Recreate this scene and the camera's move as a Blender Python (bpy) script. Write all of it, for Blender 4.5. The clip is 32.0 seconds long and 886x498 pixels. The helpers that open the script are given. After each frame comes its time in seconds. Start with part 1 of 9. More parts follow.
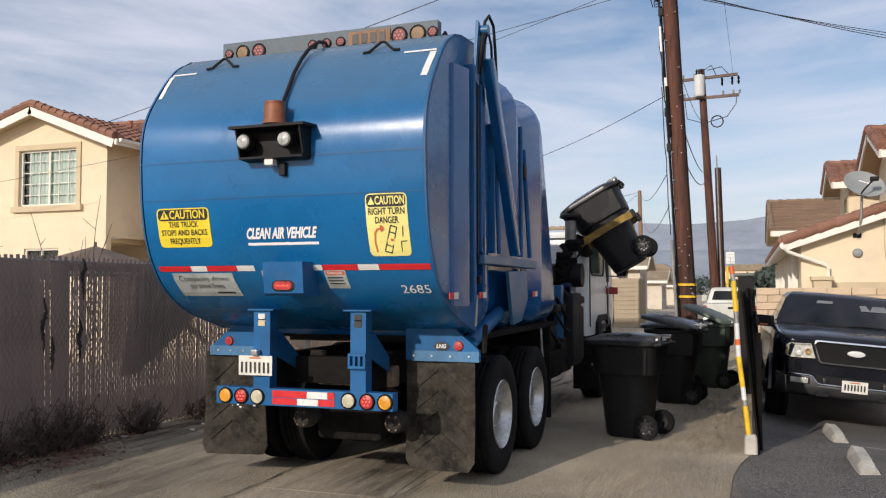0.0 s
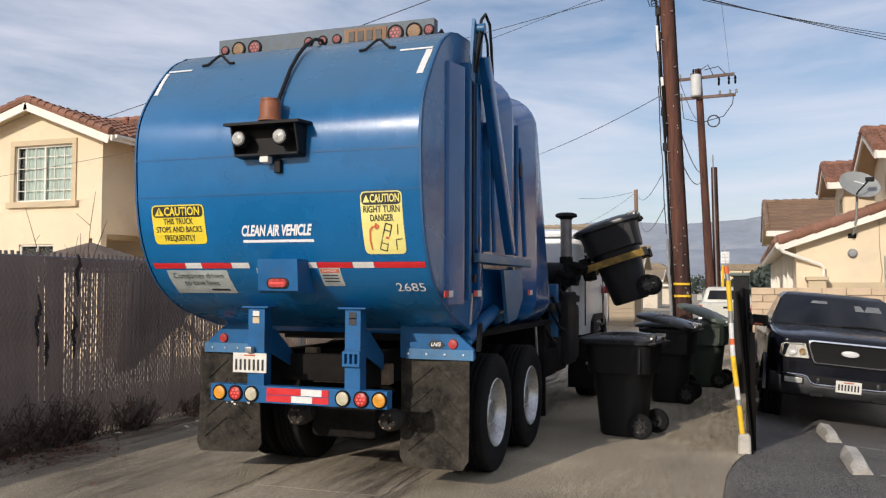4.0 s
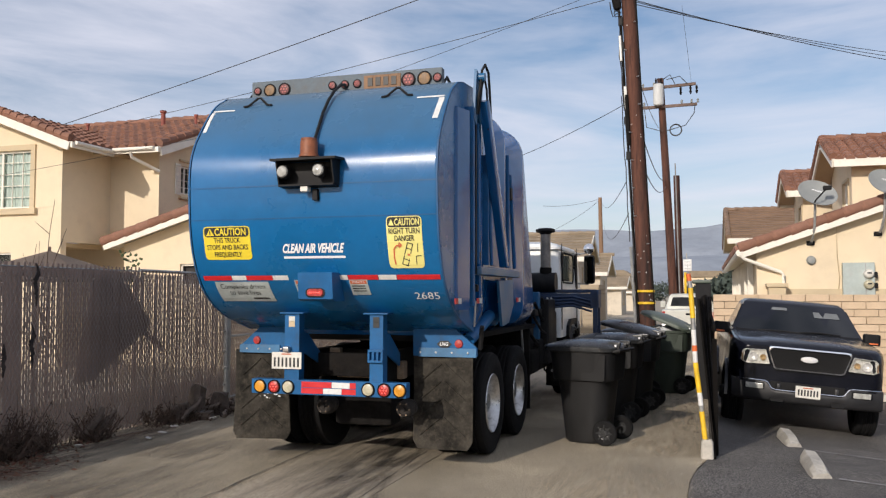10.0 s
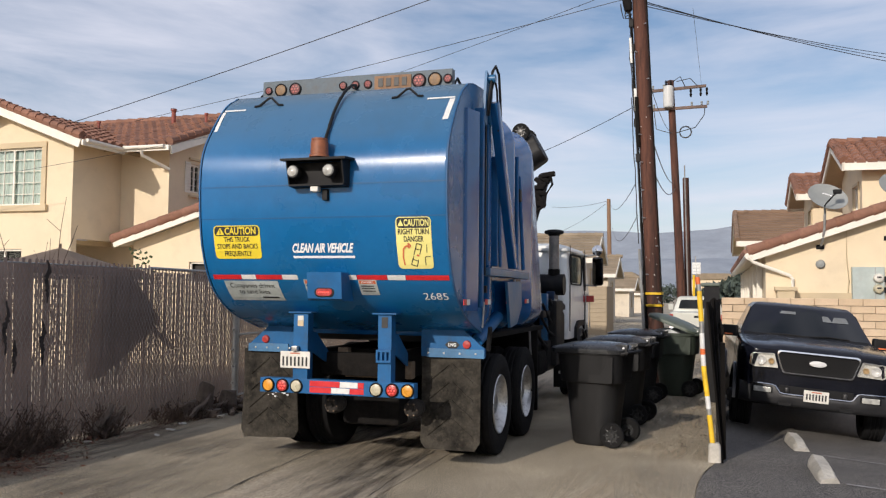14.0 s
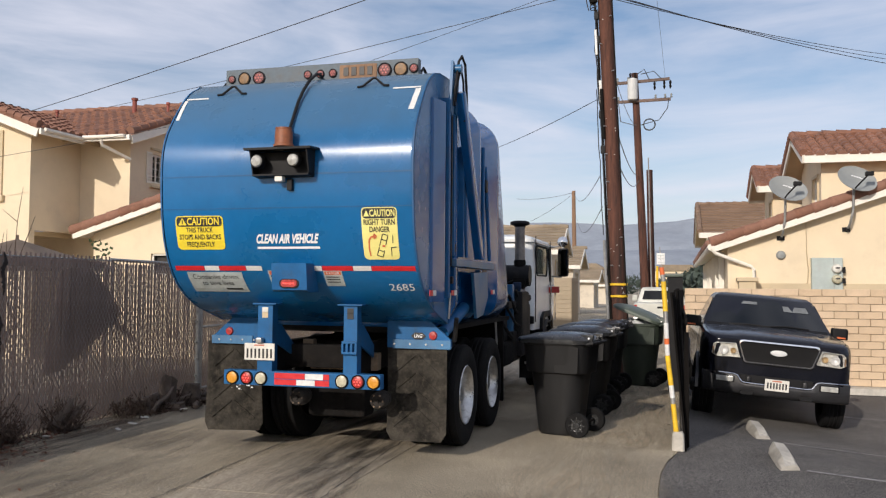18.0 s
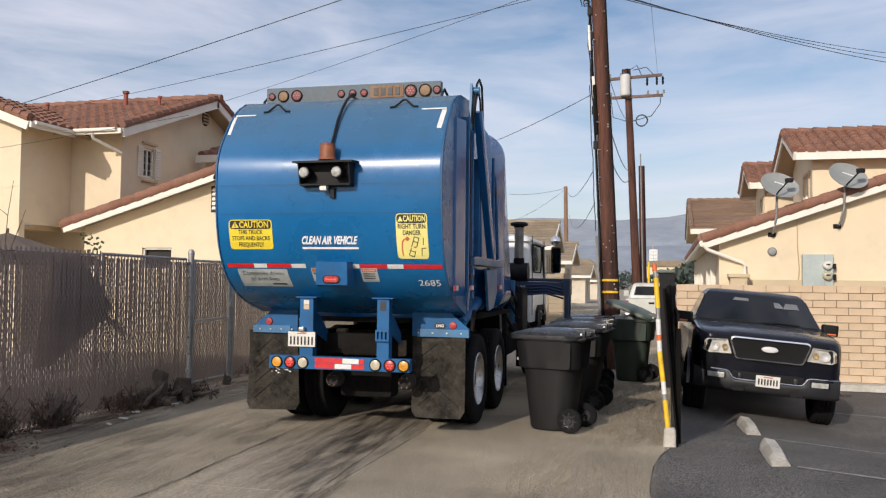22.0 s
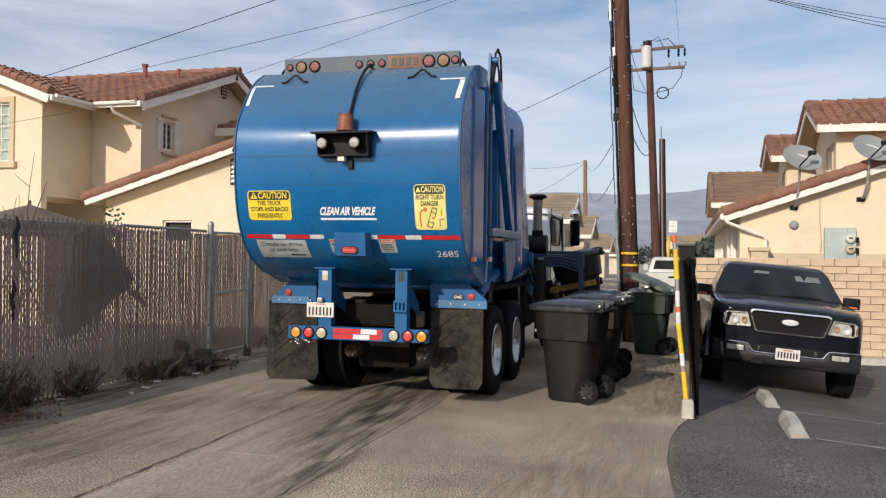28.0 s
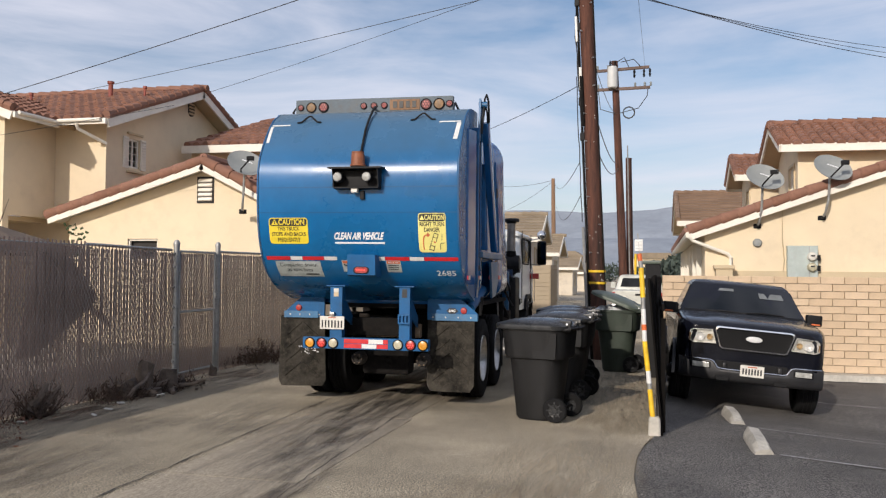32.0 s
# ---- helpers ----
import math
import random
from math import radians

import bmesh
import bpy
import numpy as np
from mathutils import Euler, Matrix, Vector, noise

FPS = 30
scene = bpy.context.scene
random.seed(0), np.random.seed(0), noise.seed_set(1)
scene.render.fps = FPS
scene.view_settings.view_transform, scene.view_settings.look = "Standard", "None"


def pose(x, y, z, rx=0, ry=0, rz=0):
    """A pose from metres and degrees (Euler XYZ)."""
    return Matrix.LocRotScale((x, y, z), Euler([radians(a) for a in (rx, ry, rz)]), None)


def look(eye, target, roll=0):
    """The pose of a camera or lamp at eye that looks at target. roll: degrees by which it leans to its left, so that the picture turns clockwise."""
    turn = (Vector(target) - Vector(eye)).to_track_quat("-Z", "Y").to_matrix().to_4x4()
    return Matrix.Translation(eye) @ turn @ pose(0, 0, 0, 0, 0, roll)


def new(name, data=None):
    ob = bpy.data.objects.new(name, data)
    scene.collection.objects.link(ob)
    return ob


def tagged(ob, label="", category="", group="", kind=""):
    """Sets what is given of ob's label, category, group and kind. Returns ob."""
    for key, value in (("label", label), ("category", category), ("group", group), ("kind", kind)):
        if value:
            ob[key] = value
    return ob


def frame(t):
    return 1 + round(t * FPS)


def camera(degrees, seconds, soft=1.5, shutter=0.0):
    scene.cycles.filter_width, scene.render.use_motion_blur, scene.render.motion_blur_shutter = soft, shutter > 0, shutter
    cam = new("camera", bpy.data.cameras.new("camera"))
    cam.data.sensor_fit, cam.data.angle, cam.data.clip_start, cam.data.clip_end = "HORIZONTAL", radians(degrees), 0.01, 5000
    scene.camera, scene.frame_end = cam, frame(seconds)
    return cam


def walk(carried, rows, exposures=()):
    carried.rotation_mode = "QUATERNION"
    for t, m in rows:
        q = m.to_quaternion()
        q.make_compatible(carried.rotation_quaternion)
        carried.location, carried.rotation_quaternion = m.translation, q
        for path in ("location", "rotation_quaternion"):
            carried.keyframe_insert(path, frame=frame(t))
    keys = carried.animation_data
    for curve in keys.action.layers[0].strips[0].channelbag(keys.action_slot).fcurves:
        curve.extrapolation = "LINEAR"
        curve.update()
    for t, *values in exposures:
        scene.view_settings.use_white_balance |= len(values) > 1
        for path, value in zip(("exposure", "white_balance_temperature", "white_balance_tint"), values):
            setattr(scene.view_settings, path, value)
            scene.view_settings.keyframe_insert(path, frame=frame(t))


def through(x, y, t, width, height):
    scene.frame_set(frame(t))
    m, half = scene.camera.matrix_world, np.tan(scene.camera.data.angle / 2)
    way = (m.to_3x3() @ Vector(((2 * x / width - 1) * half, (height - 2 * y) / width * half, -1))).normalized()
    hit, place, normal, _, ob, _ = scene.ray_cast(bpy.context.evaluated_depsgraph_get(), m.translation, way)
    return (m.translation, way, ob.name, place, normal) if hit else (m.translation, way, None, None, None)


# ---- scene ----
# the camera is held by hand, standing in the alley behind the lorry
cam = camera(55.23, 32.0, soft=1.25)
PATH = [
    (0.0, pose(0.000, -0.000, 1.650, 92.701, 0.038, 19.800)),
    (0.5, pose(0.002, -0.005, 1.659, 92.529, 0.083, 19.855)),
    (1.0, pose(0.004, 0.003, 1.656, 92.659, -0.039, 19.800)),
    (1.5, pose(0.005, -0.003, 1.655, 92.698, -0.074, 19.733)),
    (2.0, pose(0.006, 0.007, 1.649, 92.742, -0.136, 19.661)),
    (2.5, pose(0.011, -0.000, 1.656, 92.755, -0.068, 19.699)),
    (3.0, pose(0.005, -0.000, 1.653, 92.732, -0.135, 19.734)),
    (3.5, pose(0.011, 0.002, 1.651, 92.652, -0.203, 19.652)),
    (5.5, pose(0.002, 0.003, 1.655, 92.486, -0.164, 19.153)),
    (6.0, pose(0.004, 0.006, 1.656, 92.547, -0.048, 19.089)),
    (6.5, pose(0.006, 0.004, 1.659, 92.471, -0.135, 18.898)),
    (7.0, pose(0.005, 0.005, 1.657, 92.381, -0.339, 18.513)),
    (7.5, pose(0.013, 0.005, 1.659, 92.393, -0.404, 18.097)),
    (8.0, pose(0.001, 0.008, 1.661, 92.672, -0.164, 17.638)),
    (8.5, pose(0.010, -0.005, 1.664, 92.977, -0.003, 17.377)),
    (9.0, pose(0.013, 0.009, 1.658, 93.085, -0.037, 17.182)),
    (9.5, pose(0.015, 0.006, 1.657, 93.276, 0.083, 17.151)),
    (10.0, pose(0.012, 0.002, 1.658, 93.085, -0.051, 17.230)),
    (10.5, pose(0.010, -0.001, 1.661, 92.863, -0.088, 17.287)),
    (11.0, pose(0.012, 0.004, 1.656, 92.931, 0.032, 17.232)),
    (11.5, pose(0.000, 0.003, 1.662, 92.899, 0.025, 17.398)),
    (12.0, pose(0.003, 0.001, 1.658, 92.925, -0.163, 17.647)),
    (12.5, pose(-0.000, -0.003, 1.661, 93.291, -0.015, 17.830)),
    (13.0, pose(0.004, -0.011, 1.667, 93.561, 0.139, 17.747)),
    (13.5, pose(0.004, -0.018, 1.670, 93.396, -0.283, 17.842)),
    (14.0, pose(0.006, -0.016, 1.666, 93.080, -0.611, 17.729)),
    (14.5, pose(-0.000, -0.021, 1.664, 92.911, -0.560, 17.678)),
    (16.5, pose(-0.004, -0.004, 1.666, 91.807, -0.337, 16.697)),
    (17.0, pose(-0.015, 0.011, 1.660, 92.212, -0.381, 16.341)),
    (17.5, pose(-0.011, 0.009, 1.666, 92.460, -0.402, 15.604)),
    (18.0, pose(-0.007, 0.015, 1.657, 92.549, -0.458, 15.417)),
    (18.5, pose(-0.012, 0.030, 1.658, 92.748, -0.463, 15.549)),
    (19.0, pose(-0.013, 0.023, 1.655, 93.017, -0.491, 15.687)),
    (19.5, pose(-0.012, 0.018, 1.661, 92.853, -0.658, 15.591)),
    (20.0, pose(-0.013, 0.019, 1.659, 92.577, -0.796, 15.377)),
    (20.5, pose(-0.021, 0.023, 1.656, 92.282, -0.898, 15.245)),
    (21.0, pose(-0.021, 0.030, 1.661, 92.208, -0.976, 15.186)),
    (21.5, pose(-0.024, 0.026, 1.659, 92.231, -0.851, 14.976)),
    (22.0, pose(-0.021, 0.021, 1.664, 92.210, -0.652, 14.855)),
    (22.5, pose(-0.023, 0.025, 1.661, 92.214, -0.718, 15.245)),
    (23.0, pose(-0.032, 0.026, 1.661, 92.051, -1.011, 15.556)),
    (23.5, pose(-0.029, 0.026, 1.656, 92.023, -1.155, 15.842)),
    (24.0, pose(-0.029, 0.024, 1.656, 92.065, -1.313, 15.904)),
    (24.5, pose(-0.026, 0.020, 1.650, 92.191, -1.334, 16.100)),
    (26.5, pose(-0.022, 0.011, 1.641, 92.173, -1.172, 16.355)),
    (27.0, pose(-0.031, 0.028, 1.637, 91.744, -0.672, 16.184)),
    (27.5, pose(-0.020, 0.029, 1.636, 91.003, -0.477, 16.177)),
    (28.0, pose(-0.016, 0.033, 1.630, 90.466, -0.764, 16.123)),
    (28.5, pose(-0.015, 0.029, 1.631, 90.281, -0.967, 15.988)),
    (29.0, pose(-0.012, 0.030, 1.635, 90.383, -0.973, 15.872)),
    (29.5, pose(-0.020, 0.030, 1.634, 90.685, -0.819, 15.815)),
    (30.0, pose(-0.017, 0.029, 1.635, 90.967, -0.608, 15.608)),
    (30.5, pose(-0.014, 0.032, 1.637, 91.182, -0.496, 15.259)),
    (31.0, pose(-0.008, 0.033, 1.634, 91.574, -0.530, 15.043)),
    (31.5, pose(-0.003, 0.028, 1.638, 91.767, -0.536, 14.667)),
    (32.0, pose(-0.002, 0.028, 1.639, 91.702, -0.645, 14.036)),
]
walk(cam, PATH)

# ---- sky, sun and exposure ----
SUN_TO = Vector((-0.25, -1.0, 0.43)).normalized()
world = bpy.data.worlds.new("world")
scene.world = world
world.use_nodes = True
wn, wl = world.node_tree.nodes, world.node_tree.links
wn.clear()
sky = wn.new("ShaderNodeTexSky")
sky.sky_type, sky.sun_disc = "NISHITA", False
sky.sun_elevation = math.asin(SUN_TO.z)
sky.sun_rotation = math.atan2(SUN_TO.x, SUN_TO.y)
sky.air_density, sky.dust_density, sky.ozone_density = 1.0, 1.2, 2.0
coord = wn.new("ShaderNodeTexCoord")
stretch = wn.new("ShaderNodeMapping")
stretch.inputs["Scale"].default_value = (1.1, 1.3, 5.5)
stretch.inputs["Rotation"].default_value = (0.10, 0.22, 0.3)
wl.new(coord.outputs["Generated"], stretch.inputs["Vector"])
wisp = wn.new("ShaderNodeTexNoise")
wisp.inputs["Scale"].default_value, wisp.inputs["Detail"].default_value = 2.1, 9.0
wisp.inputs["Roughness"].default_value, wisp.inputs["Distortion"].default_value = 0.56, 0.5
wl.new(stretch.outputs["Vector"], wisp.inputs["Vector"])
thick = wn.new("ShaderNodeMapRange")
thick.inputs["From Min"].default_value, thick.inputs["From Max"].default_value = 0.31, 0.66
thick.inputs["To Max"].default_value = 0.86
wl.new(wisp.outputs["Fac"], thick.inputs["Value"])
cloud = wn.new("ShaderNodeMix")
cloud.data_type = "RGBA"
wl.new(thick.outputs["Result"], cloud.inputs["Factor"])
wl.new(sky.outputs["Color"], cloud.inputs[6])
cloud.inputs[7].default_value = (6.9, 7.15, 8.0, 1.0)
air = wn.new("ShaderNodeBackground")
air.inputs["Strength"].default_value = 0.14
wl.new(cloud.outputs[2], air.inputs["Color"])
wout = wn.new("ShaderNodeOutputWorld")
wl.new(air.outputs["Background"], wout.inputs["Surface"])

sun_data = bpy.data.lights.new("sun", "SUN")
sun_data.energy, sun_data.angle, sun_data.color = 4.0, radians(0.6), (1.0, 0.92, 0.80)
sun = new("sun", sun_data)
sun.matrix_world = look(SUN_TO * 60, (0, 0, 0))
scene.view_settings.exposure = -0.31
scene.view_settings.use_white_balance = True
scene.view_settings.white_balance_temperature, scene.view_settings.white_balance_tint = 6500, 13.5

# ---- materials ----
def surface(name, color, rough=0.6, metal=0.0, vary=0.12, big=1.2, fine=40.0, bump=0.15, stain=None,
            each=0.0, coat=0.0, spec=0.5, stretch=(1, 1, 1), depth=0.01, soil=0.45, glow=0.0, through=0.0, brush=0.0, aniso=0.0, grain=0.0, settled=None):
    """Base colour with patches (big, per metre) and grain (fine, per metre), a stain colour and a fine relief.
    each: how far one piece differs from the next."""
    m = bpy.data.materials.new(name)
    m.use_nodes = True
    n, l = m.node_tree.nodes, m.node_tree.links
    b = n["Principled BSDF"]
    tc = n.new("ShaderNodeTexCoord")
    mp = n.new("ShaderNodeMapping")
    mp.inputs["Scale"].default_value = stretch
    l.new(tc.outputs["Object"], mp.inputs["Vector"])

    def noise_node(scale, detail=4.0, rough_=0.6):
        t = n.new("ShaderNodeTexNoise")
        t.inputs["Scale"].default_value, t.inputs["Detail"].default_value = scale, detail
        t.inputs["Roughness"].default_value = rough_
        l.new(mp.outputs["Vector"], t.inputs["Vector"])
        return t

    def mix(kind, fac, a, c):
        x = n.new("ShaderNodeMix")
        x.data_type, x.blend_type = "RGBA", kind
        for value, socket in ((fac, x.inputs["Factor"]), (a, x.inputs[6]), (c, x.inputs[7])):
            if hasattr(value, "is_output"):
                l.new(value, socket)
            elif isinstance(value, (tuple, list)):
                socket.default_value = (*value[:3], 1.0)
            else:
                socket.default_value = value
        return x.outputs[2]

    def remap(src, lo, hi, a, c):
        r = n.new("ShaderNodeMapRange")
        for key, v in (("From Min", lo), ("From Max", hi), ("To Min", a), ("To Max", c)):
            r.inputs[key].default_value = v
        l.new(src, r.inputs["Value"])
        return r.outputs["Result"]

    nb, nf = noise_node(big, 5.0), noise_node(fine, 3.0, 0.7)
    dark = tuple(c * (1 - 1.6 * vary) for c in color)
    pale = tuple(min(1.0, c * (1 + 1.2 * vary) + 0.02 * vary) for c in color)
    col = mix("MIX", remap(nb.outputs["Fac"], 0.3, 0.7, 0.0, 1.0), dark, pale)
    col = mix("OVERLAY", min(1.0, 2.2 * vary), col, mix("MIX", nf.outputs["Fac"], (0.25, 0.25, 0.25), (0.75, 0.75, 0.75)))
    if grain:
        ng = noise_node(72.0, 4.0, 0.7)
        col = mix("OVERLAY", grain, col, mix("MIX", remap(ng.outputs["Fac"], 0.44, 0.58, 0.0, 1.0), (0.08, 0.08, 0.08), (0.92, 0.92, 0.92)))
    if stain:
        ns = noise_node(big * 2.7, 7.0, 0.68)
        col = mix("MIX", remap(ns.outputs["Fac"], 0.52, 0.72, 0.0, soil), col, stain)
    if each:
        oi = n.new("ShaderNodeObjectInfo")
        g = n.new("ShaderNodeNewGeometry")
        s = n.new("ShaderNodeMath")
        s.operation = "ADD"
        l.new(oi.outputs["Random"], s.inputs[0])
        l.new(g.outputs["Random Per Island"], s.inputs[1])
        hsv = n.new("ShaderNodeHueSaturation")
        l.new(remap(s.outputs[0], 0.2, 1.8, 1 - each, 1 + each), hsv.inputs["Value"])
        l.new(remap(s.outputs[0], 0.2, 1.8, 1 + each * 0.4, 1 - each * 0.4), hsv.inputs["Saturation"])
        l.new(col, hsv.inputs["Color"])
        col = hsv.outputs["Color"]
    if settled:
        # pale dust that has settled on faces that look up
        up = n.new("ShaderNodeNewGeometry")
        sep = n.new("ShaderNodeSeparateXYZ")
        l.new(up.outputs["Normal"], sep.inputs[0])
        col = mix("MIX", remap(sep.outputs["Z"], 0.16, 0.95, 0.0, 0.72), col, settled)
    l.new(col, b.inputs["Base Color"])
    l.new(remap(nb.outputs["Fac"], 0.3, 0.7, max(0.02, rough - 0.10), min(1.0, rough + 0.12)), b.inputs["Roughness"])
    b.inputs["Metallic"].default_value = metal
    b.inputs["Specular IOR Level"].default_value = spec
    b.inputs["Coat Weight"].default_value = coat
    b.inputs["Coat Roughness"].default_value = 0.06
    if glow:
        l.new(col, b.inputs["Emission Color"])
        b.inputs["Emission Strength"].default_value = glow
    if aniso:
        b.inputs["Anisotropic"].default_value = aniso
        tg = n.new("ShaderNodeTangent")
        tg.direction_type, tg.axis = "RADIAL", "Z"
        l.new(tg.outputs["Tangent"], b.inputs["Tangent"])
    if brush:
        bt = n.new("ShaderNodeTexNoise")
        bt.inputs["Scale"].default_value, bt.inputs["Detail"].default_value = 1.0, 4.0
        bm_ = n.new("ShaderNodeMapping")
        bm_.inputs["Scale"].default_value = (210.0, 3.0, 1.2)
        l.new(tc.outputs["Object"], bm_.inputs["Vector"])
        l.new(bm_.outputs["Vector"], bt.inputs["Vector"])
        bp = n.new("ShaderNodeBump")
        bp.inputs["Strength"].default_value, bp.inputs["Distance"].default_value = brush, 0.0016
        l.new(bt.outputs["Fac"], bp.inputs["Height"])
        l.new(bp.outputs["Normal"], b.inputs["Normal"])
    elif bump:
        bp = n.new("ShaderNodeBump")
        bp.inputs["Strength"].default_value, bp.inputs["Distance"].default_value = bump, depth
        l.new(nf.outputs["Fac"], bp.inputs["Height"])
        l.new(bp.outputs["Normal"], b.inputs["Normal"])
    if through:
        tr_ = n.new("ShaderNodeBsdfTranslucent")
        l.new(col, tr_.inputs["Color"])
        ms = n.new("ShaderNodeMixShader")
        ms.inputs["Fac"].default_value = through
        l.new(b.outputs["BSDF"], ms.inputs[1])
        l.new(tr_.outputs["BSDF"], ms.inputs[2])
        l.new(ms.outputs["Shader"], n["Material Output"].inputs["Surface"])
    return m


def glass(name, tint=(0.9, 0.95, 0.95), rough=0.02, alpha=0.25):
    """A thin pane: mostly clear, with a real gloss."""
    m = bpy.data.materials.new(name)
    m.use_nodes = True
    n, l = m.node_tree.nodes, m.node_tree.links
    n.clear()
    t = n.new("ShaderNodeBsdfTransparent")
    t.inputs["Color"].default_value = (*tint, 1)
    g = n.new("ShaderNodeBsdfGlossy")
    g.inputs["Roughness"].default_value = rough
    f = n.new("ShaderNodeFresnel")
    f.inputs["IOR"].default_value = 1.5
    a = n.new("ShaderNodeMath")
    a.operation, a.use_clamp = "ADD", True
    l.new(f.outputs["Fac"], a.inputs[0])
    a.inputs[1].default_value = alpha * 0.2
    x = n.new("ShaderNodeMixShader")
    l.new(a.outputs[0], x.inputs["Fac"])
    l.new(t.outputs[0], x.inputs[1])
    l.new(g.outputs[0], x.inputs[2])
    o = n.new("ShaderNodeOutputMaterial")
    l.new(x.outputs[0], o.inputs["Surface"])
    return m


ASPHALT = surface("old asphalt", (0.395, 0.334, 0.238), 0.92, vary=0.24, big=0.7, fine=60, bump=0.5, depth=0.008, stain=(0.26, 0.22, 0.16), soil=0.5, grain=0.95)
LOT = surface("dark asphalt", (0.122, 0.113, 0.103), 0.88, vary=0.25, big=0.8, fine=70, bump=0.6, depth=0.010, stain=(0.13, 0.12, 0.11), soil=0.5, grain=0.95)
CONCRETE = surface("worn concrete", (0.37, 0.315, 0.235), 0.85, vary=0.10, big=0.9, fine=45, bump=0.3, stain=(0.17, 0.145, 0.115), soil=0.7, stretch=(2.0, 0.28, 1), grain=0.3)
PALE_CONCRETE = surface("pale concrete", (0.50, 0.47, 0.41), 0.9, vary=0.15, big=5, fine=60, bump=0.6, stain=(0.22, 0.20, 0.17), soil=0.6)
SOIL = surface("dark garden soil", (0.13, 0.10, 0.072), 0.98, vary=0.3, big=1.5, fine=20, bump=0.6)
EARTH = surface("dry ground", (0.36, 0.31, 0.235), 0.98, vary=0.2, big=0.2, fine=8, bump=0.3)
CRACK = surface("tar crack", (0.045, 0.042, 0.04), 0.9, vary=0.2, big=6, bump=0.2)
LINE = surface("worn white line", (0.32, 0.31, 0.30), 0.85, vary=0.35, big=8, fine=70, bump=0.3, stain=(0.08, 0.08, 0.08), soil=0.9)
STUCCO = surface("cream stucco", (0.76, 0.635, 0.45), 0.93, vary=0.05, big=0.7, fine=55, bump=0.45, stain=(0.58, 0.48, 0.34), soil=0.35)
TRIM = surface("tan stucco trim", (0.58, 0.47, 0.31), 0.9, vary=0.06, big=1.5, fine=60, bump=0.3)
WHITE_WOOD = surface("cream painted wood", (0.80, 0.76, 0.67), 0.6, vary=0.06, big=2, fine=30, bump=0.1, stain=(0.60, 0.55, 0.46), soil=0.35)
TILE = surface("terracotta roof tile", (0.255, 0.125, 0.083), 0.85, vary=0.14, big=1.6, fine=40, bump=0.3, stain=(0.13, 0.07, 0.05), soil=0.5, each=0.15)
SHINGLE = surface("tan roof shingles", (0.27, 0.215, 0.15), 0.9, vary=0.12, big=1.0, fine=25, bump=0.3, each=0.16)
BROWN_TILE = surface("brown flat roof tiles", (0.25, 0.165, 0.11), 0.9, vary=0.12, big=1.0, fine=25, bump=0.3, each=0.2)
BLOCK = surface("tan concrete block", (0.62, 0.47, 0.32), 0.95, vary=0.09, big=3.0, fine=90, bump=0.5, each=0.10, stain=(0.45, 0.35, 0.25), soil=0.4)
MORTAR = surface("grey mortar", (0.34, 0.28, 0.21), 0.95, vary=0.1, big=4, fine=80, bump=0.3)
WINDOW_GLASS = glass("window glass", (0.80, 0.88, 0.86), 0.03, 0.02)
CURTAIN = surface("pale curtain", (0.56, 0.60, 0.56), 0.9, vary=0.12, big=6, fine=20, bump=0.0, stretch=(8, 8, 0.3))
FAR_WALL = surface("pale cream far wall", (0.62, 0.55, 0.44), 0.9, vary=0.06, big=0.8, fine=20, bump=0.2, stain=(0.33, 0.29, 0.24), soil=0.4)
RIM = surface("worn aluminium rim", (0.58, 0.58, 0.57), 0.33, metal=0.85, vary=0.15, big=8, fine=40, bump=0.1, stain=(0.12, 0.11, 0.10), soil=0.6)
DARK_ROOM = surface("dark interior", (0.035, 0.032, 0.03), 0.9, vary=0.2, bump=0.0)
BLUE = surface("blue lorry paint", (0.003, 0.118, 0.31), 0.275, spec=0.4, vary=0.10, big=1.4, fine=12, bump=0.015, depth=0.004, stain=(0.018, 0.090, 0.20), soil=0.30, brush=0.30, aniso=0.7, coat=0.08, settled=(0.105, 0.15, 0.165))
BLUE_DIRTY = surface("faded blue paint", (0.014, 0.108, 0.245), 0.36, vary=0.14, big=2.2, fine=14, bump=0.05, stain=(0.07, 0.115, 0.165), soil=0.55)
BLUE_SIDE = surface("glossy dented blue side paint", (0.003, 0.085, 0.27), 0.16, vary=0.10, big=1.2, fine=3.5, bump=0.16, depth=0.05, stain=(0.03, 0.075, 0.15), soil=0.25, coat=0.25)
BLUE_FRAME = surface("blue frame paint", (0.007, 0.102, 0.27), 0.5, spec=0.3, vary=0.14, big=3, fine=20, bump=0.05, stain=(0.04, 0.065, 0.10), soil=0.4)
FADED_BLUE = surface("dusty faded blue paint", (0.045, 0.155, 0.30), 0.5, vary=0.18, big=3, fine=24, bump=0.06, stain=(0.13, 0.16, 0.18), soil=0.6)
SEAM = surface("dirty seam", (0.008, 0.085, 0.22), 0.6, vary=0.2, bump=0.0)
BLACK = surface("black painted steel", (0.008, 0.008, 0.009), 0.6, spec=0.25, vary=0.2, big=3, fine=25, bump=0.1, stain=(0.030, 0.027, 0.024), soil=0.45)
GREASE = surface("greasy dark steel", (0.008, 0.007, 0.0065), 0.9, vary=0.3, big=4, fine=30, bump=0.4, stain=(0.022, 0.018, 0.015), soil=0.6, spec=0.12)
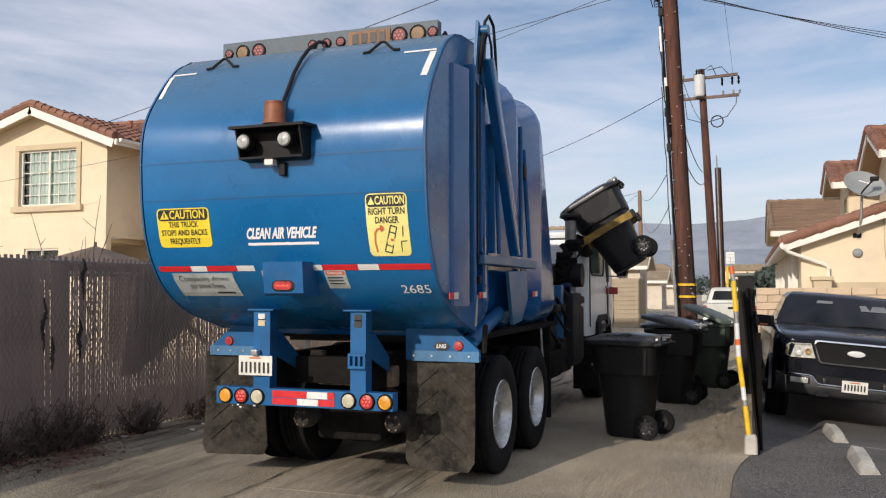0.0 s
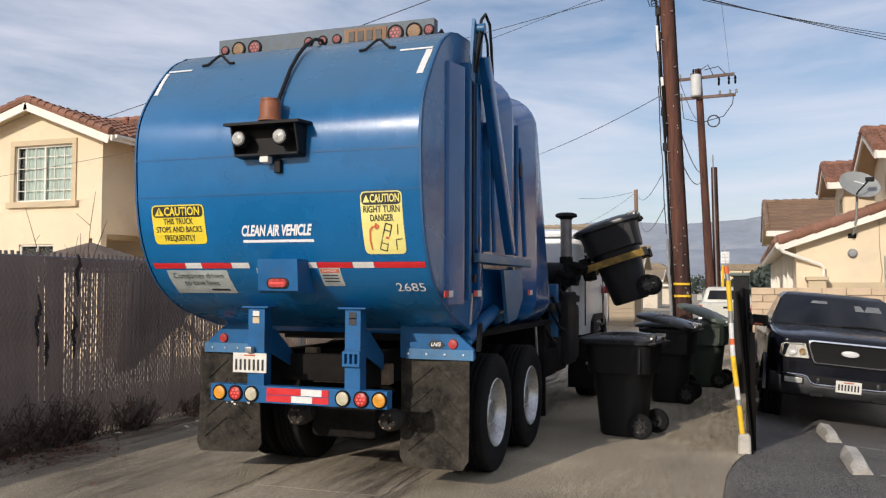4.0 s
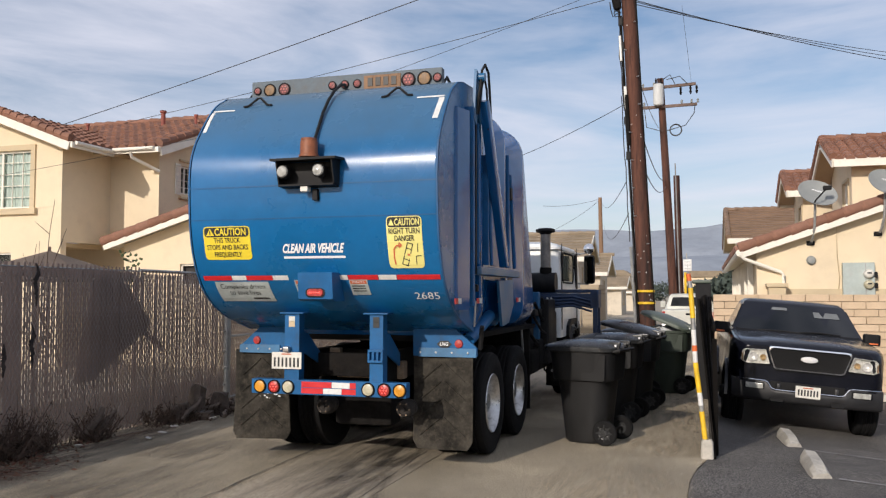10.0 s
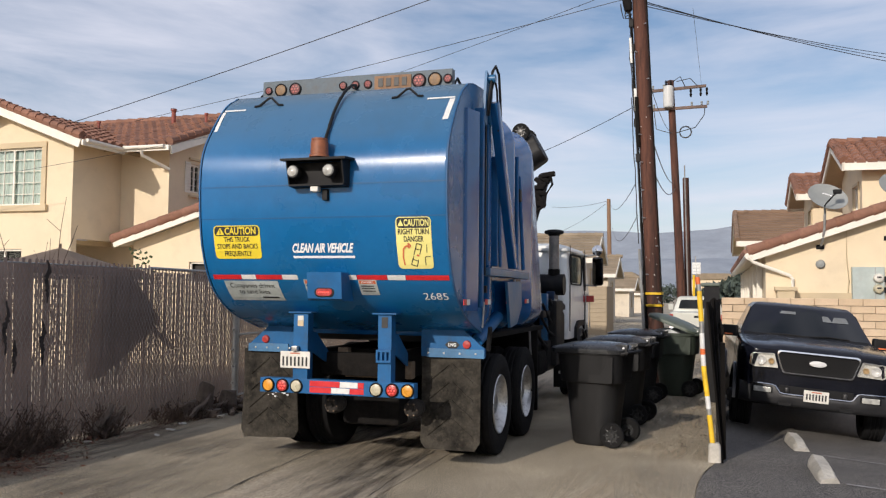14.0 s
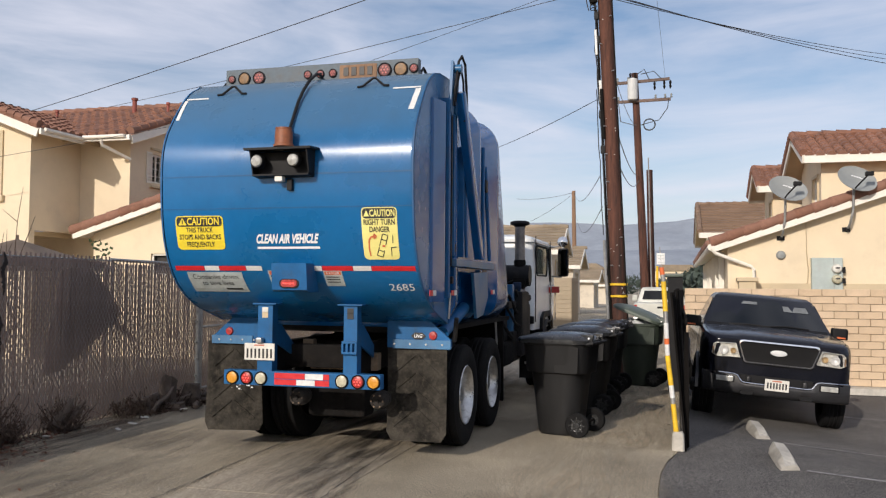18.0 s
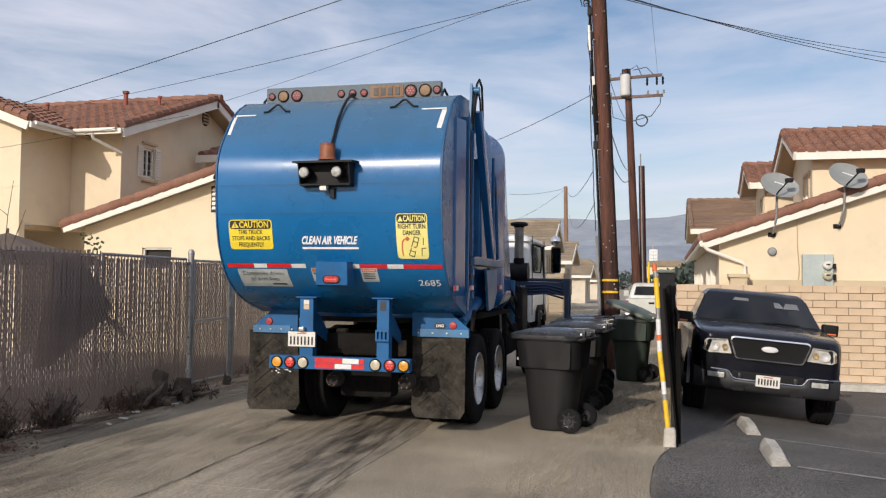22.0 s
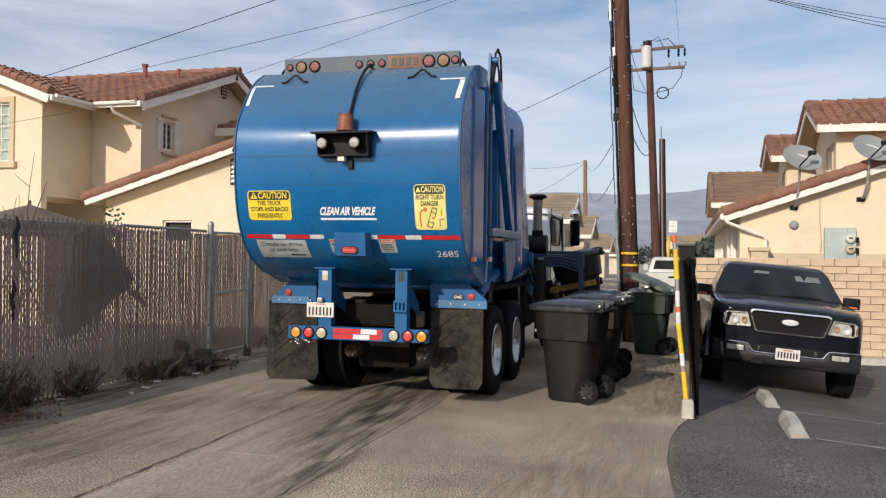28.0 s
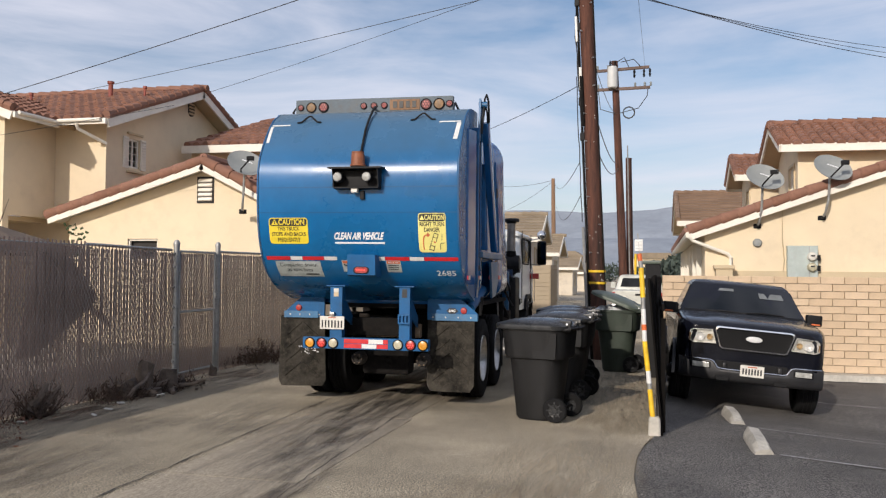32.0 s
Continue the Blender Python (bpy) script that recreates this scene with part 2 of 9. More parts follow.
TOW = surface("dusty dark canister steel", (0.022, 0.018, 0.015), 0.9, vary=0.3, big=9, fine=40, bump=0.4, stain=(0.06, 0.046, 0.034), soil=0.6)
RUST = surface("rusty steel", (0.19, 0.135, 0.09), 0.9, vary=0.35, big=6, fine=40, bump=0.4, stain=(0.26, 0.23, 0.19), soil=0.55)
RUBBER = surface("black tyre rubber", (0.008, 0.008, 0.0085), 0.85, spec=0.18, vary=0.2, big=4, fine=40, bump=0.3, stain=(0.022, 0.020, 0.019), soil=0.4)
FLAP = surface("dusty rubber mud flap", (0.032, 0.028, 0.022), 0.9, spec=0.2, vary=0.5, big=6, fine=34, bump=0.6, stain=(0.095, 0.082, 0.062), soil=0.6)
STEEL = surface("dull bright steel", (0.55, 0.55, 0.54), 0.42, metal=0.85, vary=0.12, big=8, fine=40, bump=0.1, stain=(0.18, 0.16, 0.14), soil=0.5)
SOOTY = surface("sooty dull steel", (0.24, 0.22, 0.20), 0.5, metal=0.6, vary=0.2, big=6, fine=30, bump=0.1, stain=(0.10, 0.085, 0.07), soil=0.6)
GALV = surface("galvanised steel", (0.36, 0.36, 0.35), 0.5, metal=0.6, vary=0.12, big=5, fine=30, bump=0.1, stain=(0.22, 0.20, 0.17), soil=0.5)
CHROME = surface("chrome", (0.80, 0.80, 0.80), 0.12, metal=1.0, vary=0.03, bump=0.0)
AMBER = surface("amber lens", (0.62, 0.27, 0.03), 0.3, vary=0.1, big=20, bump=0.0, glow=0.12)
RED = surface("red lens", (0.42, 0.035, 0.03), 0.35, vary=0.15, big=20, bump=0.0)
RED_LIT = surface("lit red lamp dots", (0.95, 0.10, 0.08), 0.3, vary=0.05, bump=0.0, glow=1.4)
CLEAR = surface("cream reversing lens", (0.50, 0.46, 0.33), 0.25, vary=0.1, big=20, bump=0.0)
LAMP_WHITE = surface("work lamp lens", (0.42, 0.42, 0.39), 0.15, vary=0.2, big=25, bump=0.0)
DULL_AMBER = surface("faded brown amber lens", (0.22, 0.125, 0.055), 0.55, vary=0.2, big=20, bump=0.0)
DULL_RED = surface("faded red lens", (0.15, 0.045, 0.045), 0.55, vary=0.2, big=20, bump=0.0)
PALE_DOT = surface("pale red diode", (0.55, 0.16, 0.14), 0.4, vary=0.1, bump=0.0)
GREY_BAR = surface("weathered grey steel bar", (0.095, 0.125, 0.15), 0.6, vary=0.2, big=4, fine=30, bump=0.1, stain=(0.10, 0.09, 0.075), soil=0.6)
BEACON = surface("rusty amber beacon", (0.26, 0.085, 0.035), 0.55, vary=0.25, big=9, bump=0.1)
RED_TAPE = surface("red reflective tape", (0.60, 0.02, 0.025), 0.4, vary=0.08, big=14, bump=0.0)
WHITE_TAPE = surface("white reflective tape", (0.72, 0.72, 0.70), 0.4, vary=0.08, big=14, bump=0.0, stain=(0.45, 0.44, 0.42))
YELLOW_SIGN = surface("yellow sticker", (0.80, 0.62, 0.035), 0.45, vary=0.05, big=6, bump=0.0, stain=(0.62, 0.50, 0.08))
PALE_SIGN = surface("faded yellow sticker", (0.80, 0.72, 0.24), 0.45, vary=0.05, big=6, bump=0.0)
INK = surface("black print", (0.02, 0.02, 0.02), 0.5, vary=0.1, bump=0.0)
RED_INK = surface("faded red print", (0.55, 0.13, 0.05), 0.5, vary=0.2, bump=0.0)
WHITE_INK = surface("white lettering", (0.78, 0.79, 0.80), 0.5, vary=0.05, bump=0.0)
GREY_SIGN = surface("weathered white sticker", (0.42, 0.46, 0.45), 0.5, vary=0.2, big=5, fine=30, bump=0.0, stain=(0.20, 0.26, 0.30), soil=0.6)
PLATE = surface("white number plate", (0.68, 0.66, 0.60), 0.45, vary=0.08, big=9, bump=0.0)
def soft_stain(name, color, strength):
    """A stain that fades out towards the edges of its sheet and is broken up by noise."""
    m = bpy.data.materials.new(name)
    m.use_nodes = True
    n, l = m.node_tree.nodes, m.node_tree.links
    b = n["Principled BSDF"]
    b.inputs["Base Color"].default_value, b.inputs["Roughness"].default_value = (*color, 1), 0.85
    tc = n.new("ShaderNodeTexCoord")
    off = n.new("ShaderNodeVectorMath")
    off.operation = "SUBTRACT"
    off.inputs[1].default_value = (0.5, 0.5, 0.5)
    l.new(tc.outputs["Generated"], off.inputs[0])
    flat = n.new("ShaderNodeVectorMath")
    flat.operation = "MULTIPLY"
    flat.inputs[1].default_value = (1, 1, 0)
    l.new(off.outputs[0], flat.inputs[0])
    size = n.new("ShaderNodeVectorMath")
    size.operation = "LENGTH"
    l.new(flat.outputs[0], size.inputs[0])
    fade = n.new("ShaderNodeMapRange")
    fade.inputs["From Min"].default_value, fade.inputs["From Max"].default_value = 0.5, 0.05
    l.new(size.outputs["Value"], fade.inputs["Value"])
    mp = n.new("ShaderNodeMapping")
    mp.inputs["Scale"].default_value = (4.6, 0.55, 1.0)
    l.new(tc.outputs["Object"], mp.inputs["Vector"])
    nz = n.new("ShaderNodeTexNoise")
    nz.inputs["Scale"].default_value, nz.inputs["Detail"].default_value = 1.9, 10.0
    l.new(mp.outputs["Vector"], nz.inputs["Vector"])
    cut = n.new("ShaderNodeMapRange")
    cut.inputs["From Min"].default_value, cut.inputs["From Max"].default_value = 0.40, 0.62
    cut.inputs["To Max"].default_value = strength
    l.new(nz.outputs["Fac"], cut.inputs["Value"])
    both = n.new("ShaderNodeMath")
    both.operation, both.use_clamp = "MULTIPLY", True
    l.new(fade.outputs["Result"], both.inputs[0])
    l.new(cut.outputs["Result"], both.inputs[1])
    l.new(both.outputs[0], b.inputs["Alpha"])
    return m


# real dirt at the fence foot, with deeper shade put into its colour
DIRT_AND_SHADE = soft_stain("dirt and shade by the fence", (0.13, 0.098, 0.072), 0.6)
OIL = soft_stain("old oil stain", (0.060, 0.050, 0.040), 0.72)
DAMP = soft_stain("grey tyre dust", (0.14, 0.12, 0.095), 0.36)
DUST = soft_stain("pale tan dust", (0.46, 0.38, 0.265), 0.8)
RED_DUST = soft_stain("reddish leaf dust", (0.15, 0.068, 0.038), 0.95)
CAB_WHITE = surface("white cab paint", (0.80, 0.81, 0.79), 0.35, vary=0.06, big=2, fine=12, bump=0.02, stain=(0.45, 0.44, 0.41), coat=0.3)
BIN_BLACK = surface("black bin plastic", (0.009, 0.009, 0.0095), 0.55, vary=0.22, big=2.5, fine=60, bump=0.12, depth=0.004, stain=(0.013, 0.012, 0.012), soil=0.5, stretch=(1.6, 1.6, 0.6), spec=0.32)
BIN_GREEN = surface("dark green bin plastic", (0.036, 0.048, 0.036), 0.55, vary=0.2, big=2.5, fine=60, bump=0.12, depth=0.004, stain=(0.055, 0.06, 0.05), soil=0.5, stretch=(1.6, 1.6, 0.6), spec=0.32)
BIN_LID = surface("grey black lid plastic", (0.026, 0.027, 0.028), 0.29, vary=0.15, big=3, fine=40, bump=0.08, depth=0.004, stain=(0.10, 0.10, 0.10), soil=0.45)
GREEN_LID = surface("grey green lid plastic", (0.085, 0.108, 0.085), 0.45, vary=0.15, big=3, fine=40, bump=0.08, depth=0.004, stain=(0.12, 0.13, 0.12), soil=0.45)
GRIP = surface("worn yellow belt", (0.27, 0.165, 0.028), 0.8, vary=0.35, big=5, fine=30, bump=0.2, stain=(0.04, 0.035, 0.03), soil=0.95)
POLE_WOOD = surface("creosoted pole wood", (0.078, 0.028, 0.016), 0.85, vary=0.5, big=2.5, fine=30, bump=0.6, stretch=(3, 3, 0.25), stain=(0.022, 0.012, 0.010), soil=0.8)
PALE_POLE = surface("weathered pole wood", (0.25, 0.15, 0.09), 0.9, vary=0.2, big=2.5, fine=30, bump=0.5, stretch=(3, 3, 0.25))
GREY_WOOD = surface("weathered crossarm wood", (0.16, 0.11, 0.09), 0.9, vary=0.2, big=3, fine=30, bump=0.4)
CABLE = surface("black cable", (0.03, 0.03, 0.032), 0.6, vary=0.1, bump=0.0)
XFMR = surface("grey transformer paint", (0.55, 0.56, 0.55), 0.5, vary=0.06, big=3, bump=0.02)
YELLOW_PAINT = surface("yellow marker paint", (0.80, 0.50, 0.02), 0.5, vary=0.15, big=8, bump=0.05, stain=(0.45, 0.30, 0.06))
ORANGE = surface("orange tape", (0.75, 0.16, 0.04), 0.5, vary=0.15, big=9, bump=0.0)
BURNT = surface("blackened fence boards", (0.0055, 0.0042, 0.0036), 0.95, spec=0.15, vary=0.3, big=3, fine=30, bump=0.4, stretch=(2, 2, 0.4), each=0.3)
SLAT = surface("grey brown fence slats", (0.335, 0.250, 0.212), 0.85, vary=0.16, big=1.2, fine=25, bump=0.1, each=0.07, through=0.10, stain=(0.23, 0.175, 0.145), spec=0.25)
RAGGED_DARK = surface("dark brown ragged patch", (0.040, 0.030, 0.026), 0.9, vary=0.4, big=9, fine=50, bump=0.5)
# dark brown of the added shadow sheet and one thin post
DARK_BACKING = surface("dark brown backing", (0.28, 0.21, 0.18), 0.95, vary=0.15, big=2, fine=40, bump=0.2, through=0.25)
CANVAS = surface("faded brown canvas", (0.14, 0.105, 0.08), 0.95, vary=0.12, big=2, fine=40, bump=0.2)
NAVY = surface("dark navy car paint", (0.004, 0.005, 0.010), 0.20, vary=0.1, big=2, fine=8, bump=0.0, coat=0.15, spec=0.3)
CAR_GLASS = glass("tinted windscreen", (0.13, 0.15, 0.16), 0.02, 0.0)
CAR_DARK = surface("dark car trim", (0.008, 0.008, 0.009), 0.6, vary=0.15, bump=0.0, spec=0.2)
HEADLAMP = surface("headlamp reflector", (0.72, 0.71, 0.66), 0.35, metal=0.1, vary=0.08, big=5, bump=0.0)
HEAD_GLASS = glass("headlamp cover", (0.95, 0.95, 0.95), 0.02, 0.3)
WHITE_CAR = surface("white car paint", (0.56, 0.57, 0.52), 0.35, vary=0.04, big=2, bump=0.0, coat=0.4)
DISH = surface("grey dish enamel", (0.25, 0.265, 0.26), 0.5, vary=0.06, big=5, bump=0.02)
METER_GREY = surface("pale grey meter box", (0.40, 0.46, 0.44), 0.5, vary=0.08, big=4, bump=0.02, stain=(0.38, 0.38, 0.36))
PLASTIC_BAG = surface("pale plastic bag", (0.55, 0.57, 0.58), 0.4, vary=0.15, big=12, bump=0.2)
LEAF = surface("leaves", (0.055, 0.085, 0.03), 0.8, vary=0.2, big=2, bump=0.0, each=0.4)
DRY_TWIG = surface("dry twigs", (0.082, 0.052, 0.037), 0.95, vary=0.25, big=9, bump=0.2, each=0.3)
RED_LEAF = surface("reddish dead leaves", (0.17, 0.075, 0.045), 0.95, vary=0.3, big=6, bump=0.0, each=0.45)
STUMP = surface("broken grey stump wood", (0.13, 0.10, 0.08), 0.95, vary=0.25, big=9, fine=40, bump=0.6)
# distance haze is painted in as a grey-blue colour and a glow
HILL = surface("hillside with painted haze", (0.215, 0.240, 0.278), 1.0, vary=0.07, big=0.012, fine=0.06, bump=0.0, spec=0.0, glow=0.44)
HAZE_TREE = surface("distant trees", (0.055, 0.075, 0.06), 1.0, vary=0.2, big=0.3, bump=0.0, each=0.3)
TAN_DOOR = surface("tan ribbed siding", (0.36, 0.29, 0.20), 0.8, vary=0.08, big=1.5, bump=0.1)
VENT_RED = surface("rust red vent pipe", (0.26, 0.07, 0.05), 0.7, vary=0.15, bump=0.0)

# ---- mesh tools ----
def B():
    return bmesh.new()


PIECES = {"slat", "block", "half_block", "tile", "board", "slab", "rib", "bolt", "staple", "lamp_dot"}


def part(name, bm, material, parent=None, label="", smooth=True, m=None, sharp=38):
    """Link a bmesh as one mesh object, under a thing or a part."""
    bmesh.ops.recalc_face_normals(bm, faces=bm.faces)
    me = bpy.data.meshes.new(name)
    bm.to_mesh(me)
    bm.free()
    me.materials.append(material)
    if smooth and me.polygons:
        me.polygons.foreach_set("use_smooth", [True] * len(me.polygons))
        me.set_sharp_from_angle(angle=radians(sharp))
    ob = new(name, me)
    if smooth and 6 < len(me.polygons) < 400 and name not in PIECES:
        ob.modifiers.new("flat faces", "WEIGHTED_NORMAL").keep_sharp = True
    if m is not None:
        ob.matrix_basis = m
    if parent is not None:
        ob.parent = parent
    if label:
        ob["label"] = label
    return ob


def thing(name, label, category, group="", kind="", m=None):
    """An empty at a thing's base, which carries its parts."""
    ob = new(name)
    ob.empty_display_size = 0.1
    if m is not None:
        ob.matrix_basis = m
    return tagged(ob, label, category, group, kind)


def share(ob, name, parent, m):
    """One more piece on the same mesh."""
    o = new(name, ob.data)
    o.matrix_basis = m
    o.parent = parent
    return o


def box(bm, c, s, bevel=0.0, m=None, seg=2):
    M = Matrix.Translation(c) @ (m if m is not None else Matrix()) @ Matrix.Diagonal((*s, 1))
    r = bmesh.ops.create_cube(bm, size=1.0, matrix=M)
    if bevel:
        edges = {e for v in r["verts"] for e in v.link_edges}
        bmesh.ops.bevel(bm, geom=list(edges), offset=bevel, segments=seg, profile=0.5, affect="EDGES", clamp_overlap=True)


def frame_of(a, b):
    d = Vector(b) - Vector(a)
    return Matrix.Translation((Vector(a) + Vector(b)) / 2) @ d.to_track_quat("Z", "Y").to_matrix().to_4x4(), d.length


def rod(bm, a, b, r, r2=None, n=12, caps=True):
    M, ln = frame_of(a, b)
    bmesh.ops.create_cone(bm, cap_ends=caps, segments=n, radius1=r, radius2=r if r2 is None else r2, depth=ln, matrix=M)


def loft(bm, rings, closed=True, caps=True):
    """Skin a list of rings, each a list of points."""
    vs = [[bm.verts.new(p) for p in ring] for ring in rings]
    k = len(vs[0])
    for a, b in zip(vs, vs[1:]):
        for i in range(k if closed else k - 1):
            j = (i + 1) % k
            bm.faces.new((a[i], a[j], b[j], b[i]))
    if caps and closed:
        bm.faces.new(vs[0][::-1])
        bm.faces.new(vs[-1])
    return vs


def tube(bm, pts, r, n=6):
    pts = [Vector(p) for p in pts]
    rings = []
    for i, p in enumerate(pts):
        d = (pts[min(i + 1, len(pts) - 1)] - pts[max(i - 1, 0)]).normalized()
        q = d.to_track_quat("Z", "Y").to_matrix()
        rr = r[i] if isinstance(r, (list, tuple)) else r
        rings.append([p + q @ Vector((rr * math.cos(2 * math.pi * k / n), rr * math.sin(2 * math.pi * k / n), 0)) for k in range(n)])
    loft(bm, rings)


def prism(bm, poly, axis, a, b):
    """A polygon of two coordinates, drawn out along an axis from a to b."""
    def at(p, w):
        return {"x": (w, p[0], p[1]), "y": (p[0], w, p[1]), "z": (p[0], p[1], w)}[axis]
    loft(bm, [[at(p, a) for p in poly], [at(p, b) for p in poly]])


def lathe(bm, prof, n=24, m=None, caps=True):
    """Turn (radius, height) pairs about z."""
    M = m if m is not None else Matrix()
    loft(bm, [[M @ Vector((r * math.cos(2 * math.pi * k / n), r * math.sin(2 * math.pi * k / n), z)) for k in range(n)] for r, z in prof], caps=caps)


def rrect(w, d, r, z, seg=4, cx=0.0, cy=0.0):
    """A rounded rectangle as a ring at height z."""
    out = []
    for sx, sy, a0 in ((1, 1, 0), (-1, 1, 90), (-1, -1, 180), (1, -1, 270)):
        for k in range(seg + 1):
            a = radians(a0 + 90 * k / seg)
            out.append((cx + sx * (w / 2 - r) + r * math.cos(a), cy + sy * (d / 2 - r) + r * math.sin(a), z))
    return out


def bend(bm, fn):
    for v in bm.verts:
        v.co = Vector(fn(*v.co))


def words(text, size, width=None, shear=0.0, bold=0.0):
    """Letters of the built-in font as flat mesh in x and z, centred, facing -y."""
    cu = bpy.data.curves.new("letters", "FONT")
    cu.body, cu.size, cu.align_x, cu.align_y, cu.shear, cu.offset = text, size, "CENTER", "CENTER", shear, bold
    cu.resolution_u, cu.fill_mode = 3, "BOTH"
    ob = bpy.data.objects.new("letters", cu)
    scene.collection.objects.link(ob)
    me = bpy.data.meshes.new_from_object(ob)
    bpy.data.objects.remove(ob)
    bm = B()
    bm.from_mesh(me)
    xs = [v.co.x for v in bm.verts]
    k = width / max(1e-6, max(xs) - min(xs)) if width else 1.0
    mid = (max(xs) + min(xs)) / 2
    for v in bm.verts:
        v.co = Vector(((v.co.x - mid) * k, 0, v.co.y))
    return bm


def patch(bm, x0, x1, z0, z1, r=0.0, y=0.0, nx=2, nz=4):
    """A sheet in x and z, split so that it can be bent."""
    g = [[bm.verts.new((x0 + (x1 - x0) * i / nx, y, z0 + (z1 - z0) * j / nz)) for i in range(nx + 1)] for j in range(nz + 1)]
    for j in range(nz):
        for i in range(nx):
            bm.faces.new((g[j][i], g[j][i + 1], g[j + 1][i + 1], g[j + 1][i]))

# ---- ground ----
def lot_z(x, y=13.0):
    """The parking lot falls away from the alley and the camera."""
    r = min(1.0, max(0.0, (y - 8.2) / 4.3))
    r = r * r * (3 - 2 * r)
    return -(0.006 + 0.14 * r) * min(1.0, max(0.0, (x + 0.02) / 0.3)) - (0.022 + 0.062 * r) * max(0.0, min(x, 2.6) - 0.3)


def sheet(name, rows, material, label, category, smooth=False):
    """A sheet from rows of points, each row as long as the next."""
    bm = B()
    loft(bm, rows, closed=False, caps=False)
    return tagged(part(name, bm, material, smooth=smooth), label, category, kind="structure")


xs = (-4000, -400, -60, -6.95, 0.0, 0.25, 25.0, 60, 400, 4000)
sheet("ground", [[(x, y, -0.04 + (-0.9 if x > 0.1 else 0.0)) for x in xs] for y in (-400, -30, 60, 400, 4000)], EARTH,
      "dry bare ground reaching to the hills", "ground")
sheet("yard_soil", [[(x, y, -0.02) for x in (-9.6, -8, -6.9)] for y in (-6, 6, 17.1)], SOIL, "dark bare garden soil behind the fence", "ground")
edge = ((-14, 0.3), (0, 0.25), (5.6, -0.05), (6.5, -0.12), (7.2, -0.165), (7.95, -0.155), (8.6, -0.09), (9.13, 0.02), (17.0, 0.02), (21.5, -0.1))
far = [(26, -0.6), (36, -1.6), (50, -3.6), (75, -8)]
alley_rows = []
for y, x in list(edge) + far:
    left = -6.92 if y < 15 else -7.1 - 0.012 * (y - 15) ** 1.35
    alley_rows.append([(left + (x - left) * k / 6, y, 0.0) for k in range(7)])
sheet("alley_road", alley_rows, ASPHALT, "worn grey-brown asphalt of a narrow back alley", "road")
lot_rows = []
for k in range(80):
    y = -14 + 35.5 * k / 79
    xe = float(np.interp(y, [e[0] for e in edge], [e[1] for e in edge]))
    lot_rows.append([(x, y, lot_z(x, y) - 0.003) for x in (xe + 0.004, xe + 0.15, 0.6, 1.0, 1.8, 2.6, 8, 25)])
sheet("parking_lot", lot_rows, LOT,
      "dark newer asphalt of a sloping parking lot", "parking lot")
rng = random.Random(3)
# the concrete gutter down the middle: slabs with joints
gutter = thing("drain_gutter", "stained concrete drainage strip down the alley", "gutter", kind="structure")
y0 = -6.0
for k in range(13):
    ln = 3.05
    bm = B()
    x0, x1 = -3.86 - 0.055 * (y0 - 5.5) / 5, -2.64 - 0.07 * (y0 - 5.8) / 4.3
    box(bm, ((x0 + x1) / 2, y0 + ln / 2, -0.025), (x1 - x0, ln - 0.012, 0.06))
    part("slab", bm, CONCRETE, gutter, smooth=False)
    y0 += ln
# stains along the alley; the dirt by the fence also paints in shade
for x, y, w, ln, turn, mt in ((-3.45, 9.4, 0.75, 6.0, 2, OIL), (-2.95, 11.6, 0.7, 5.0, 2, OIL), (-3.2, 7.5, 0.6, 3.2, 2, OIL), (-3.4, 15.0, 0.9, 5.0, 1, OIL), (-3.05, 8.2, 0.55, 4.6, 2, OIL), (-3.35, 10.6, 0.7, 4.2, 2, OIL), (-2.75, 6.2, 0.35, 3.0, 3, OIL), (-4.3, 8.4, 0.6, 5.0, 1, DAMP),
                              (-6.3, 6.6, 0.75, 1.5, -35, RED_DUST), (-6.2, 6.5, 0.7, 1.3, -40, RED_DUST), (-6.35, 12.4, 0.7, 1.8, 8, RED_DUST), (-3.2, 13.2, 1.2, 4.0, 1, OIL), (-0.42, 12.2, 0.62, 6.4, 1, DUST), (-0.5, 9.6, 0.6, 1.6, 0, DUST), (-0.75, 7.0, 0.8, 4.2, 1, DUST), (-0.9, 5.8, 1.0, 2.6, 0, DUST),  (-6.5, 9.0, 0.45, 6.0, 1, RED_DUST), (-6.2, 7.4, 1.1, 7.0, -3, DIRT_AND_SHADE), (-6.3, 11.4, 0.8, 5.0, 0, DIRT_AND_SHADE), (-5.6, 6.2, 1.3, 3.6, 12, DIRT_AND_SHADE), (-5.0, 7.4, 1.0, 7.5, 2, DAMP), (-4.8, 5.9, 1.0, 3.0, 0, DAMP)):
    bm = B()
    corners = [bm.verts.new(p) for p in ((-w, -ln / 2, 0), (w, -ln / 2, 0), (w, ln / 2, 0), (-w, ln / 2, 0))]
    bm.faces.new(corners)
    tagged(part("stain", bm, mt, m=pose(x, y, 0.0125, 0, 0, turn), smooth=False), "dark worn stain and painted shade on the alley surface", "stain", "stains on the alley", "structure")
# ragged cracks along both sides of it
cracks = thing("pavement_cracks", "dark tar-lined cracks in the asphalt", "crack", kind="structure")
